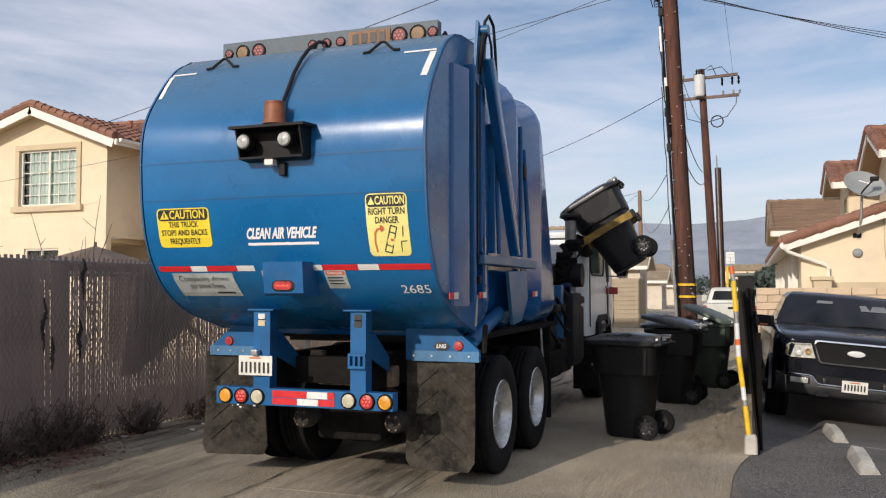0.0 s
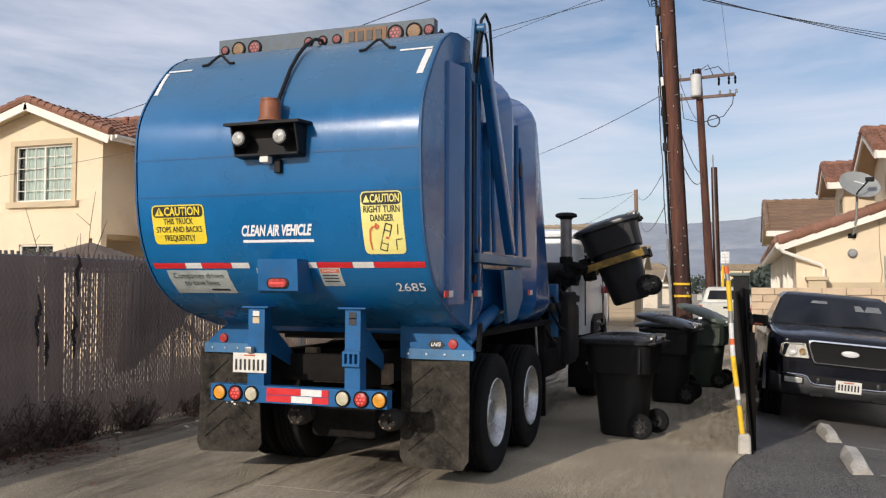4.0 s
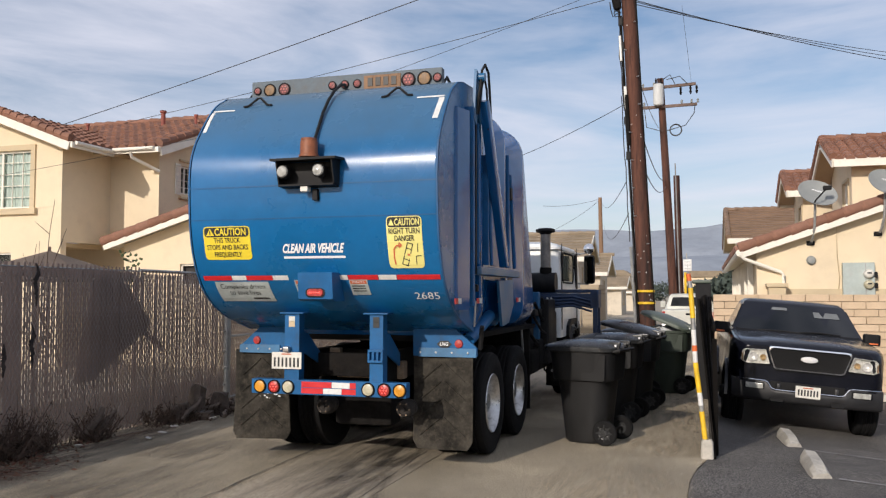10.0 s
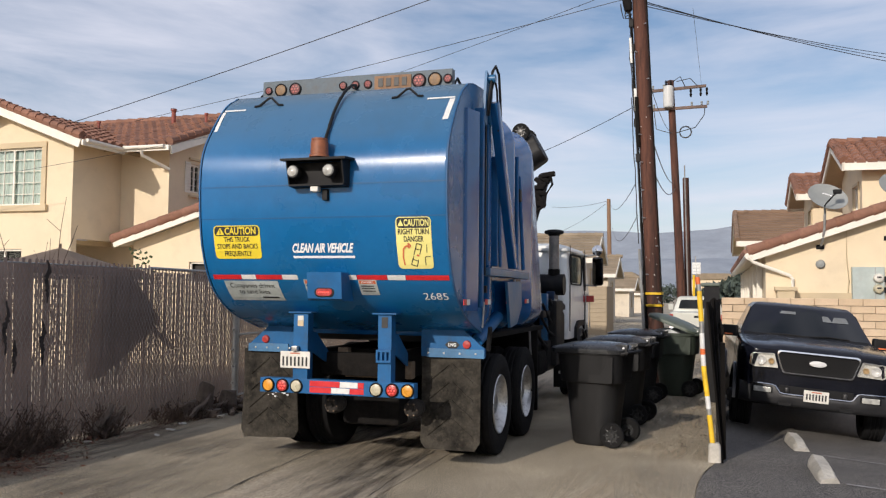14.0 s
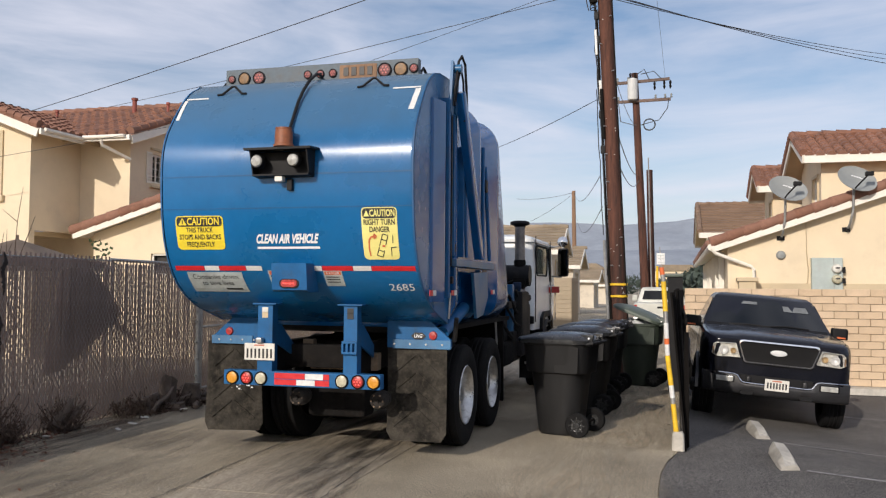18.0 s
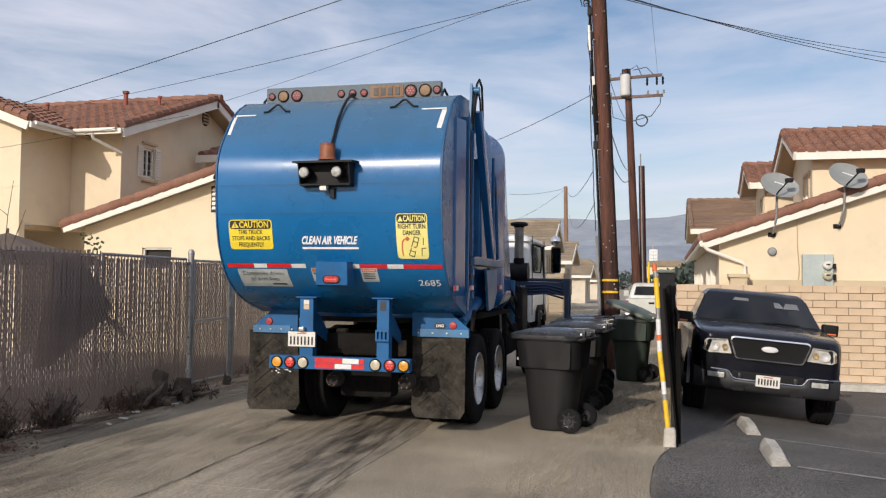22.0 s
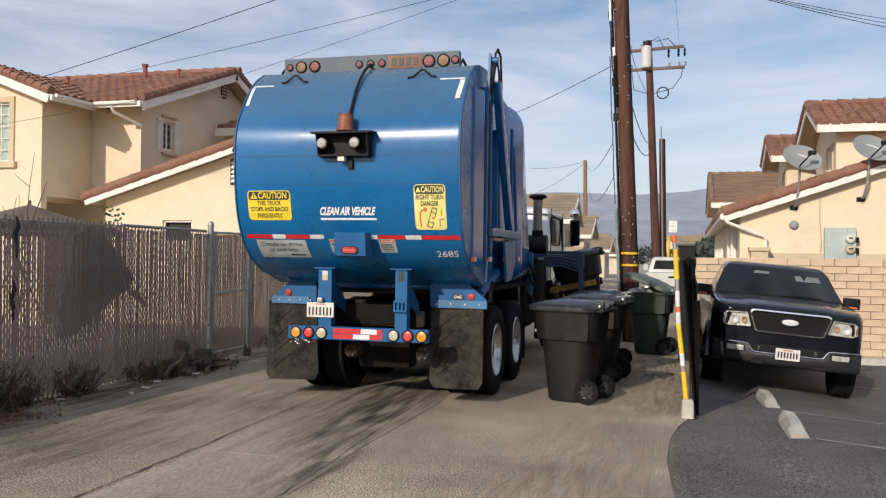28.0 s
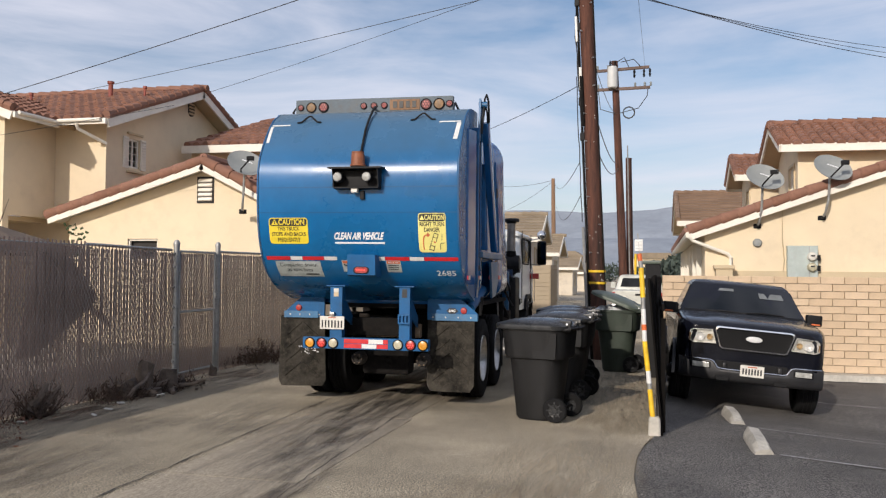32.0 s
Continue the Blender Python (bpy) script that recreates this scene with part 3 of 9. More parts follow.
for xa, ya, xb, yb, w in ((-3.87, 4.6, -4.12, 11.0, 0.013), (-2.60, 4.8, -2.98, 11.0, 0.006), (-3.1, 7.1, -3.75, 7.35, 0.005)):
    bm = B()
    n = 150
    rows = []
    for i in range(n + 1):
        u = i / n
        x, y = xa + (xb - xa) * u + 0.02 * noise.noise((u * 9, xa, 0)) + 0.02 * noise.noise((u * 45, xa, 5)), ya + (yb - ya) * u
        ww = w * (0.35 + 0.9 * abs(noise.noise((u * 24, xa, 3))))
        rows.append([(x - ww, y, 0.0085), (x + ww, y, 0.0085)])
    loft(bm, rows, closed=False, caps=False)
    part("crack", bm, CRACK, cracks, smooth=False)
# faded bay lines in the lot
for xa, ya, xb, yb in ((1.19, 10.81, 6.5, 9.1), (1.15, 8.6, 6.5, 6.75), (2.5, 14.6, 6.5, 13.3)):
    bm = B()
    d = Vector((xb - xa, yb - ya)).normalized() * 0.028
    rows = []
    for i in range(33):
        x, y = xa + (xb - xa) * i / 32, ya + (yb - ya) * i / 32
        rows.append([(x - d.y, y + d.x, lot_z(x - d.y, y + d.x) + 0.003), (x + d.y, y - d.x, lot_z(x + d.y, y - d.x) + 0.003)])
    loft(bm, rows, closed=False, caps=False)
    tagged(part("bay_line", bm, LINE, smooth=False), "faded white painted bay line on asphalt", "road marking", "bay lines", "structure")
# loose grit
bm = B()
for _ in range(900):
    x, y = rng.uniform(-6.8, 0.0), rng.uniform(4.5, 13)
    r = rng.uniform(0.002, 0.006)
    bmesh.ops.create_cone(bm, cap_ends=True, segments=4, radius1=r, radius2=r * 0.4, depth=r, matrix=pose(x, y, r / 2, 0, 0, rng.uniform(0, 90)))
tagged(part("grit", bm, PALE_CONCRETE, smooth=False), "loose pale grit on the asphalt", "grit", kind="stuff")
bm = B()
for _ in range(150):
    side = rng.random() < 0.5
    x, y = (rng.gauss(-0.22, 0.14), rng.uniform(9.3, 14.5)) if side else (rng.gauss(-6.65, 0.14), rng.uniform(6, 13))
    r = rng.uniform(0.01, 0.03)
    box(bm, (x, y, 0.012 + r * 0.15), (r, r * 0.6, 0.004), m=Euler((rng.uniform(-.5, .5), rng.uniform(-.5, .5), rng.uniform(0, 6))).to_matrix().to_4x4())
tagged(part("dry_leaves", bm, DRY_TWIG, smooth=False), "brown fallen leaves and litter", "leaves", kind="stuff")

# ---- refuse lorry: x to its right, y ahead from the rear bumper, z up ----
lorry = thing("refuse_lorry", "blue side-loading refuse lorry with rounded tailgate and white cab", "lorry", m=pose(-3.265, 5.86, 0))
TAIL = [(1.30, 0.72), (1.345, 0.56), (1.385, 0.40), (1.43, 0.25), (1.48, 0.13), (1.55, 0.01), (1.63, -0.10), (1.72, -0.19), (1.82, -0.258), (1.93, -0.315), (2.06, -0.362), (2.2, -0.393),
        (2.36, -0.415), (2.6, -0.429), (2.75, -0.429), (2.9, -0.411), (3.03, -0.362), (3.16, -0.279), (3.30, -0.176), (3.43, -0.065), (3.53, 0.05), (3.60, 0.19), (3.64, 0.36), (3.66, 0.62), (3.665, 0.80)]
TZ, TY = [p[0] for p in TAIL], [p[1] for p in TAIL]


def tail_y(z):
    """Where the curved tailgate stands at a height."""
    return float(np.interp(z, TZ, TY))


def on_tail(name, bm, material, parent, out=0.004, label=""):
    """Lay a flat mesh in x and z onto the curved tailgate."""
    bend(bm, lambda x, y, z: (x, tail_y(z) - out + y, z))
    return part(name, bm, material, parent, label, smooth=False)


def shift(bm, x, z):
    bend(bm, lambda a, b, c: (a + x, b, c + z))
    return bm


def bar(x0, x1, z0, z1, nz=3):
    bm = B()
    patch(bm, x0, x1, z0, z1, nx=1, nz=nz)
    return bm


HALF, TAIL_R = 1.22, 1.18
# tailgate shell
zs = []
for a, b in zip(TZ, TZ[1:]):
    zs += [a + (b - a) * k / 2 for k in range(2)]
zs.append(TZ[-1])
def tail_smooth(z):
    return sum(tail_y(z + d) for d in (-0.05, 0, 0.05)) / 3 if 1.38 < z < 3.58 else tail_y(z)
bm = B()
ringpts = [(tail_smooth(z), z) for z in zs]
rows = []
for x in (-HALF, -HALF + 0.02, -0.6, 0, 0.6, TAIL_R - 0.02, TAIL_R):
    inset = 0.02 if x in (-HALF, TAIL_R) else 0.0
    rows.append([(x, y + inset, z) for y, z in ringpts])
loft(bm, rows, closed=False, caps=False)
for x in (-HALF, TAIL_R):
    vs = [bm.verts.new((x, y + 0.02, z)) for y, z in ringpts]
    bm.faces.new(vs)
bmesh.ops.remove_doubles(bm, verts=bm.verts, dist=0.0005)
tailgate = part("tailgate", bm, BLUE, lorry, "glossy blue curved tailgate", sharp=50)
for z, h in ((2.625, 0.006), (2.335, 0.004)):
    on_tail("seam", bar(-HALF + 0.01, TAIL_R - 0.01, z - h, z + h, 1), SEAM, tailgate, 0.003)
# dark rim round both ends
for s, xe in ((-1, HALF), (1, TAIL_R)):
    bm = B()
    loft(bm, [[(s * (xe - 0.010), tail_smooth(z) - 0.005, z), (s * (xe + 0.005), tail_smooth(z) - 0.005, z), (s * (xe + 0.005), tail_smooth(z) + 0.03, z)] for z in zs], closed=False, caps=False)
    part("edge_flange", bm, SEAM, tailgate)
# reflective strip
x = -1.16
segs = ((0.30, RED_TAPE), (0.15, WHITE_TAPE), (0.27, RED_TAPE), (0.16, WHITE_TAPE), (0.13, None), (0.27, None), (0.02, None), (0.16, WHITE_TAPE), (0.29, RED_TAPE), (0.17, WHITE_TAPE), (0.40, RED_TAPE))
for w, mt in segs:
    if mt:
        on_tail("reflective_tape", bar(x, x + w - 0.004, 1.788, 1.83), mt, tailgate)
    x += w
# stickers
def rounded(x0, x1, z0, z1, r=0.035):
    """A sticker with round corners, cut into rows so that it can bend."""
    bm = B()
    rows = []
    for dz in (0.0, 0.15, 0.45, 1.0):
        inset = r * (1 - math.sqrt(1 - (1 - dz) ** 2))
        rows.append((z0 + r * dz, inset))
    rows += [(z0 + (z1 - z0) * k / 4, 0.0) for k in (1, 2, 3)]
    rows += [(z1 - (z - z0), i) for z, i in reversed(rows[:4])]
    loft(bm, [[(x0 + i, 0, z), (x1 - i, 0, z)] for z, i in rows], closed=False, caps=False)
    return bm



sign = on_tail("caution_sticker", rounded(-1.08, -0.60, 1.975, 2.275), YELLOW_SIGN, tailgate, 0.004, "yellow caution sticker with black print")
on_tail("sticker_header", rounded(-1.068, -0.612, 2.180, 2.266, 0.028), INK, sign, 0.006)
on_tail("lettering", shift(words("CAUTION", 0.090, 0.32, bold=0.002), -0.80, 2.222), YELLOW_SIGN, sign, 0.008)
bm = B()
bm.faces.new([bm.verts.new(p) for p in ((-1.05, 0, 2.192), (-0.965, 0, 2.192), (-1.007, 0, 2.258))])
on_tail("warning_triangle", bm, YELLOW_SIGN, sign, 0.008)
on_tail("exclamation_mark", bar(-1.012, -1.002, 2.202, 2.24), INK, sign, 0.010)
for text, w, z in (("THIS TRUCK", 0.27, 2.147), ("STOPS AND BACKS", 0.42, 2.085), ("FREQUENTLY", 0.28, 2.02)):
    on_tail("lettering", shift(words(text, 0.062, w, bold=0.0008), -0.84, z), INK, sign, 0.007)
sign = on_tail("caution_sticker", rounded(0.715, 1.035, 1.885, 2.325), PALE_SIGN, tailgate, 0.004, "tall yellow right turn danger sticker")
on_tail("sticker_header", rounded(0.725, 1.025, 2.230, 2.317, 0.028), INK, sign, 0.006)
on_tail("lettering", shift(words("CAUTION", 0.080, 0.225, bold=0.002), 0.903, 2.272), PALE_SIGN, sign, 0.008)
bm = B()
bm.faces.new([bm.verts.new(p) for p in ((0.735, 0, 2.247), (0.788, 0, 2.247), (0.762, 0, 2.30))])
on_tail("warning_triangle", bm, PALE_SIGN, sign, 0.008)
for text, w, z in (("RIGHT TURN", 0.28, 2.197), ("DANGER", 0.18, 2.135)):
    on_tail("lettering", shift(words(text, 0.066, w, bold=0.0012), 0.875, z), INK, sign, 0.007)


def stroke(pts, w, material, parent):
    bm = B()
    for (xa, za), (xb, zb) in zip(pts, pts[1:]):
        d = Vector((xb - xa, zb - za)).normalized() * w / 2
        bm.faces.new([bm.verts.new(p) for p in ((xa - d.y, 0, za + d.x), (xa + d.y, 0, za - d.x), (xb + d.y, 0, zb - d.x), (xb - d.y, 0, zb + d.x))])
    return on_tail("drawn_line", bm, material, parent, 0.007)


stroke([(0.775, 1.915), (0.768, 1.98), (0.775, 2.05), (0.795, 2.075), (0.83, 2.08)], 0.013, RED_INK, sign)
stroke([(0.845, 2.08), (0.822, 2.10), (0.822, 2.06), (0.845, 2.08)], 0.012, RED_INK, sign)
stroke([(0.835, 1.92), (0.885, 1.905), (0.945, 2.085), (0.90, 2.10), (0.835, 1.92)], 0.008, INK, sign)
stroke([(0.855, 1.965), (0.90, 1.95)], 0.007, INK, sign)
stroke([(0.885, 2.055), (0.928, 2.042)], 0.007, INK, sign)
stroke([(0.89, 2.0), (0.915, 1.995)], 0.016, RED_INK, sign)
stroke([(0.965, 1.915), (0.968, 1.985), (1.015, 1.99)], 0.007, INK, sign)
stroke([(0.985, 2.02), (0.99, 2.09)], 0.006, INK, sign)
on_tail("lettering", shift(words("CLEAN AIR VEHICLE", 0.108, 0.60, shear=0.42, bold=0.0045), 0.015, 2.062), WHITE_INK, tailgate, 0.004, "white italic words clean air vehicle")
on_tail("underline", bar(-0.285, 0.315, 1.978, 1.998), WHITE_INK, tailgate, 0.004)
sign = on_tail("slogan_sticker", bar(-1.06, -0.50, 1.595, 1.775, 6), GREY_SIGN, tailgate, 0.004, "weathered white slogan sticker")
for text, w, z in (("Companies driven", 0.46, 1.73), ("to save lives", 0.32, 1.675)):
    on_tail("lettering", shift(words(text, 0.062, w), -0.78, z), INK, sign, 0.007)
on_tail("print_bar", bar(-0.72, -0.55, 1.615, 1.63), INK, sign, 0.007)
for xa, xb in ((-0.235, -0.125), (0.30, 0.475)):
    sign = on_tail("danger_sticker", bar(xa, xb, 1.655, 1.79), GREY_SIGN, tailgate, 0.004, "small faded danger sticker")
    on_tail("sticker_header", bar(xa + 0.01, xb - 0.01, 1.752, 1.782), RED_INK, sign, 0.006)
    if xa > 0:
        on_tail("lettering", shift(words("DANGER", 0.026, 0.12), 0.39, 1.767), WHITE_INK, sign, 0.008)
        for k in range(3):
            on_tail("print_bar", bar(xa + 0.02, xb - 0.03, 1.73 - 0.022 * k, 1.738 - 0.022 * k), INK, sign, 0.006)
    else:
        stroke([(xa + 0.02, 1.74), (xa + 0.06, 1.72), (xb - 0.02, 1.69), (xa + 0.05, 1.67)], 0.016, INK, sign)
on_tail("fleet_number", shift(words("2685", 0.085, 0.225), 0.995, 1.645), WHITE_INK, tailgate, 0.004)
# worn white corner tape at the top
for x0_, x1_, xa, xb in ((-1.20, -1.165, -1.19, -0.96), (1.095, 1.145, 0.88, 1.14)):
    s = -1 if x0_ < 0 else 1
    bm = bar(x0_, x1_, 3.18, 3.40, 6)
    bend(bm, lambda x, y, z: (x - 0.25 * s * max(0.0, 3.36 - z) * 0.3, y, z))
    on_tail("corner_tape", bm, WHITE_TAPE, tailgate, 0.004, "peeling white corner tape")
    on_tail("corner_tape", bar(xa, xb, 3.408, 3.424, 2), WHITE_TAPE, tailgate, 0.004)
# lamp housing in the middle of the tailgate
bm = B()
box(bm, (0.03, -0.435, 2.72), (0.46, 0.03, 0.19), 0.006)
lampbox = part("camera_housing", bm, BLACK, lorry, "black steel housing with two round work lamps")
bm = B()
prism(bm, [(-0.62, 2.835), (-0.40, 2.85), (-0.40, 2.83), (-0.62, 2.815)], "x", -0.29, 0.33)
part("visor", bm, BLACK, lampbox)
for s, xx in ((-1, -0.24), (1, 0.285)):
    bm = B()
    prism(bm, [(-0.54, 2.62), (-0.40, 2.60), (-0.40, 2.835), (-0.60, 2.82)], "x", xx - 0.006, xx + 0.006)
    part("side_plate", bm, BLACK, lampbox)
bm = B()
prism(bm, [(-0.55, 2.615), (-0.40, 2.60), (-0.40, 2.59), (-0.55, 2.60)], "x", -0.24, 0.285)
part("floor_plate", bm, BLACK, lampbox)
bm = B()
box(bm, (-0.04, -0.43, 2.72), (0.5, 0.02, 0.2))
part("back_plate", bm, BLACK, lampbox)
for xx in (-0.185, 0.155):
    bm = B()
    lathe(bm, [(0.062, 0), (0.062, 0.05), (0.055, 0.06), (0.0, 0.06)], 20, pose(xx, -0.52, 2.725, 90, 0, 0), caps=False)
    lamp = part("work_lamp", bm, BLACK, lampbox)
    bm = B()
    lathe(bm, [(0.054, 0), (0.045, 0.018), (0.02, 0.026), (0.001, 0.028)], 20, pose(xx, -0.575, 2.725, 90, 0, 0), caps=False)
    part("lens", bm, LAMP_WHITE, lamp, "round frosted lamp lens")
bm = B()
box(bm, (0.0, -0.50, 2.575), (0.075, 0.07, 0.05), 0.01)
part("rear_camera", bm, PLATE, lampbox, "small white reversing camera")
bm = B()
box(bm, (0.07, -0.44, 2.53), (0.05, 0.05, 0.10), 0.006)
part("bracket", bm, BLACK, lampbox)
bm = B()
lathe(bm, [(0.088, 0), (0.088, 0.02), (0.078, 0.025), (0.076, 0.13), (0.07, 0.145), (0.072, 0.15), (0.072, 0.165), (0.0, 0.168)], 24, pose(0.03, -0.50, 2.852))
part("beacon", bm, BEACON, lampbox, "rust-brown dead warning beacon")
bm = B()
tube(bm, [(0.08, -0.47, 2.85), (0.055, -0.44, 2.95), (0.035, -0.385, 3.05), (0.03, -0.31, 3.16), (0.025, -0.21, 3.31), (0.03, -0.105, 3.445), (0.03, 0.02, 3.56), (0.015, 0.20, 3.66), (-0.03, 0.40, 3.71), (-0.09, 0.54, 3.715)], 0.0145, 8)
part("cable_hose", bm, BLACK, lorry, "thick black cable hose")
# light bar on top
bm = B()
box(bm, (-0.115, 0.60, 3.755), (2.06, 0.09, 0.20), 0.006)
box(bm, (-0.115, 0.62, 3.60), (2.04, 0.03, 0.14), 0.004)
lightbar = part("light_bar", bm, GREY_BAR, lorry, "weathered grey lamp bar along the roof edge")
for x, r, mt in ((-1.075, 0.034, DULL_RED), (-0.935, 0.056, DULL_AMBER), (-0.770, 0.056, DULL_RED), (-0.235, 0.036, DULL_RED), (-0.100, 0.036, DULL_RED), (0.035, 0.036, DULL_RED), (0.575, 0.060, DULL_RED), (0.740, 0.060, DULL_AMBER), (0.872, 0.038, DULL_RED)):
    bm = B()
    lathe(bm, [(r * 1.22, 0), (r * 1.22, 0.012), (r * 1.02, 0.018), (r, 0.008)], 20, pose(x, 0.555, 3.755, 90, 0, 0))
    lamp = part("marker_lamp", bm, BLACK, lightbar)
    bm = B()
    lathe(bm, [(r, 0.004), (r * 0.92, 0.010), (r * 0.5, 0.013), (0.001, 0.014)], 20, pose(x, 0.55, 3.755, 90, 0, 0), caps=False)
    part("lens", bm, mt, lamp)
    if mt is DULL_RED:
        for k in range(7):
            q = 0.0 if k == 6 else r * 0.55
            bm = B()
            lathe(bm, [(r * 0.17, 0), (0.001, 0.003)], 8, pose(x + q * math.cos(k * math.pi / 3), 0.536, 3.755 + q * math.sin(k * math.pi / 3), 90, 0, 0), caps=False)
            part("lamp_dot", bm, PALE_DOT, lamp)
bm = B()
box(bm, (0.300, 0.552, 3.76), (0.39, 0.012, 0.135), 0.004)
plate = part("maker_plate", bm, GREY_SIGN, lightbar, "worn tan maker's plate")
plate.data.materials[0] = PALE_POLE
for k in range(4):
    bm = B()
    box(bm, (0.175 + 0.083 * k, 0.543, 3.76), (0.052, 0.008, 0.085), 0.002)
    part("print_bar", bm, INK, plate)
for x in (-0.73, 0.68):
    bm = B()
    tube(bm, [(x - 0.15, tail_y(3.45) - 0.012, 3.45), (x - 0.10, tail_y(3.455) - 0.014, 3.455), (x - 0.015, tail_y(3.52) - 0.06, 3.53), (x + 0.015, tail_y(3.52) - 0.06, 3.53), (x + 0.10, tail_y(3.455) - 0.014, 3.455), (x + 0.15, tail_y(3.45) - 0.012, 3.45)], 0.011, 6)
    part("grab_handle", bm, BLACK, lorry, "bent black steel handle")
for x in (-1.19, 0.93):
    bm = B()
    tube(bm, [(x, 0.62, 3.60), (x - 0.03, 0.66, 3.72), (x - 0.02, 0.74, 3.80), (x + 0.02, 0.80, 3.70)], 0.016, 6)
    part("hose_end", bm, BLACK, lorry)
# middle box with lamp
bm = B()
prism(bm, [(-0.37, 1.60), (-0.405, 1.62), (-0.43, 1.85), (-0.25, 1.85), (-0.15, 1.60)], "x", -0.105, 0.225)
lampcase = part("lamp_case", bm, BLUE_FRAME, lorry, "blue steel case with red lamp")
bm = B()
loft(bm, [[(0.06 + px * k, -0.405 - o, 1.675 + pz * k) for px, pz, _ in rrect(0.17, 0.075, 0.037, 0)] for k, o in ((1.12, 0), (1.12, 0.008), (1.0, 0.012))])
oval = part("lamp_bezel", bm, BLACK, lampcase)
bm = B()
loft(bm, [[(0.06 + px * k, -0.415 - o, 1.675 + pz * k) for px, pz, _ in rrect(0.16, 0.065, 0.032, 0)] for k, o in ((1, 0), (0.9, 0.012))])
part("lens", bm, RED, oval)
for k in range(6):
    bm = B()
    lathe(bm, [(0.007, 0), (0.001, 0.004)], 8, pose(0.06 + (k - 2.5) * 0.018, -0.430, 1.675, 90, 0, 0), caps=False)
    part("lamp_dot", bm, RED_LIT, oval)
# body: sections with hoops
def section(y, grow, top, low=1.27):
    w, zt, zb = HALF + grow - 0.02, top + grow, low - grow * 0.4
    pts = []
    for a in range(0, 91, 15):
        pts.append((w - 0.38 + 0.38 * math.cos(radians(a)), y, zt - 0.38 + 0.38 * math.sin(radians(a))))
    for a in range(90, 181, 15):
        pts.append((-w + 0.38 + 0.38 * math.cos(radians(a)), y, zt - 0.38 + 0.38 * math.sin(radians(a))))
    for a in range(180, 271, 15):
        pts.append((-w + 0.30 + 0.30 * math.cos(radians(a)), y, zb + 0.30 + 0.30 * math.sin(radians(a))))
    for a in range(270, 361, 15):
        pts.append((w - 0.30 + 0.30 * math.cos(radians(a)), y, zb + 0.30 + 0.30 * math.sin(radians(a))))
    return pts


bm = B()
rings = []
for y, g in ((0.745, -0.05), (0.76, 0.03), (0.78, 0.045), (0.86, 0.045), (0.90, 0.03), (0.93, -0.05), (1.44, -0.055), (1.49, -0.045), (1.77, 0.045), (1.81, 0.05), (1.835, 0.04), (1.85, -0.055), (2.31, -0.055), (2.37, -0.045), (2.70, 0.045), (2.78, 0.05)):
    rings.append(section(y, g, 3.62))
for y, g, dz in ((2.83, 0.03, 0.0), (2.87, -0.02, -0.02), (2.90, -0.06, -0.06)):
    rings.append([(x, y + 0.34 * max(0.0, 3.45 - z), z) for x, y, z in section(y, g, 3.62 + dz)])
loft(bm, rings)
body = part("body", bm, BLUE_SIDE, lorry, "blue ribbed refuse body", sharp=30)
bm = B()
box(bm, (-0.18, 4.5, 1.78), (1.85, 1.25, 1.35), 0.05)
part("hopper", bm, BLUE_DIRTY, lorry, "dented blue loading hopper")
# hinge posts, lifting strut and rails on the right side
bm = B()
loft(bm, [[(TAIL_R - 0.01, 0.10, z), (TAIL_R + 0.02, 0.12, z), (1.245, 0.31, z), (1.25, 0.345, z), (1.20, 0.345, z)] for z in (1.52, 2.2, 2.9, 3.36)])
part("hinge_flange", bm, BLUE_SIDE, lorry, "sloping blue flange at the tailgate joint", sharp=30)
for y, w, z0_, z1_, mt in ((0.44, 0.06, 1.55, 3.42, BLUE_FRAME), (0.62, 0.03, 1.95, 3.30, BLUE_FRAME), (0.99, 0.03, 1.95, 3.05, BLUE_FRAME)):
    bm = B()
    box(bm, (1.225, y, (z0_ + z1_) / 2), (0.09, w, z1_ - z0_), 0.008)
    part("hinge_post", bm, mt, lorry, "blue steel hinge post")
bm = B()
box(bm, (1.262, 0.53, 2.6), (0.012, 0.03, 1.5), 0.003)
part("slot_strip", bm, BLACK, lorry, "dark slot between the rails")
bm = B()
loft(bm, [[(1.27 + dx, y + dy, z + 0.4 * dy) for dx, dy in ((0.0, -w), (0.07, -w), (0.085, -w + 0.02), (0.085, w - 0.02), (0.07, w), (0.0, w))] for y, z, w in ((0.66, 3.52, 0.045), (0.80, 3.28, 0.065), (1.42, 2.12, 0.065), (1.50, 1.96, 0.05))])
strut = part("lift_cylinder", bm, BLUE_SIDE, lorry, "blue hydraulic tailgate cylinder")
bm = B()
prism(bm, [(0.42, 3.30), (0.52, 3.26), (0.62, 3.74), (0.52, 3.80)], "x", 1.25, 1.275)
prism(bm, [(0.60, 3.32), (0.68, 3.28), (0.74, 3.70), (0.64, 3.76)], "x", 1.25, 1.275)
rod(bm, (1.24, 0.58, 3.73), (1.34, 0.58, 3.73), 0.04, n=14)
part("hinge_bracket", bm, BLUE_DIRTY, lorry, "scuffed blue hinge bracket at the roof")
bm = B()
tube(bm, [(1.27, 0.50, 3.36), (1.30, 0.54, 3.62), (1.31, 0.58, 3.80), (1.32, 0.66, 3.87), (1.33, 0.75, 3.81), (1.33, 0.80, 3.62), (1.33, 0.84, 3.37), (1.33, 0.88, 3.10)], 0.013, 8)
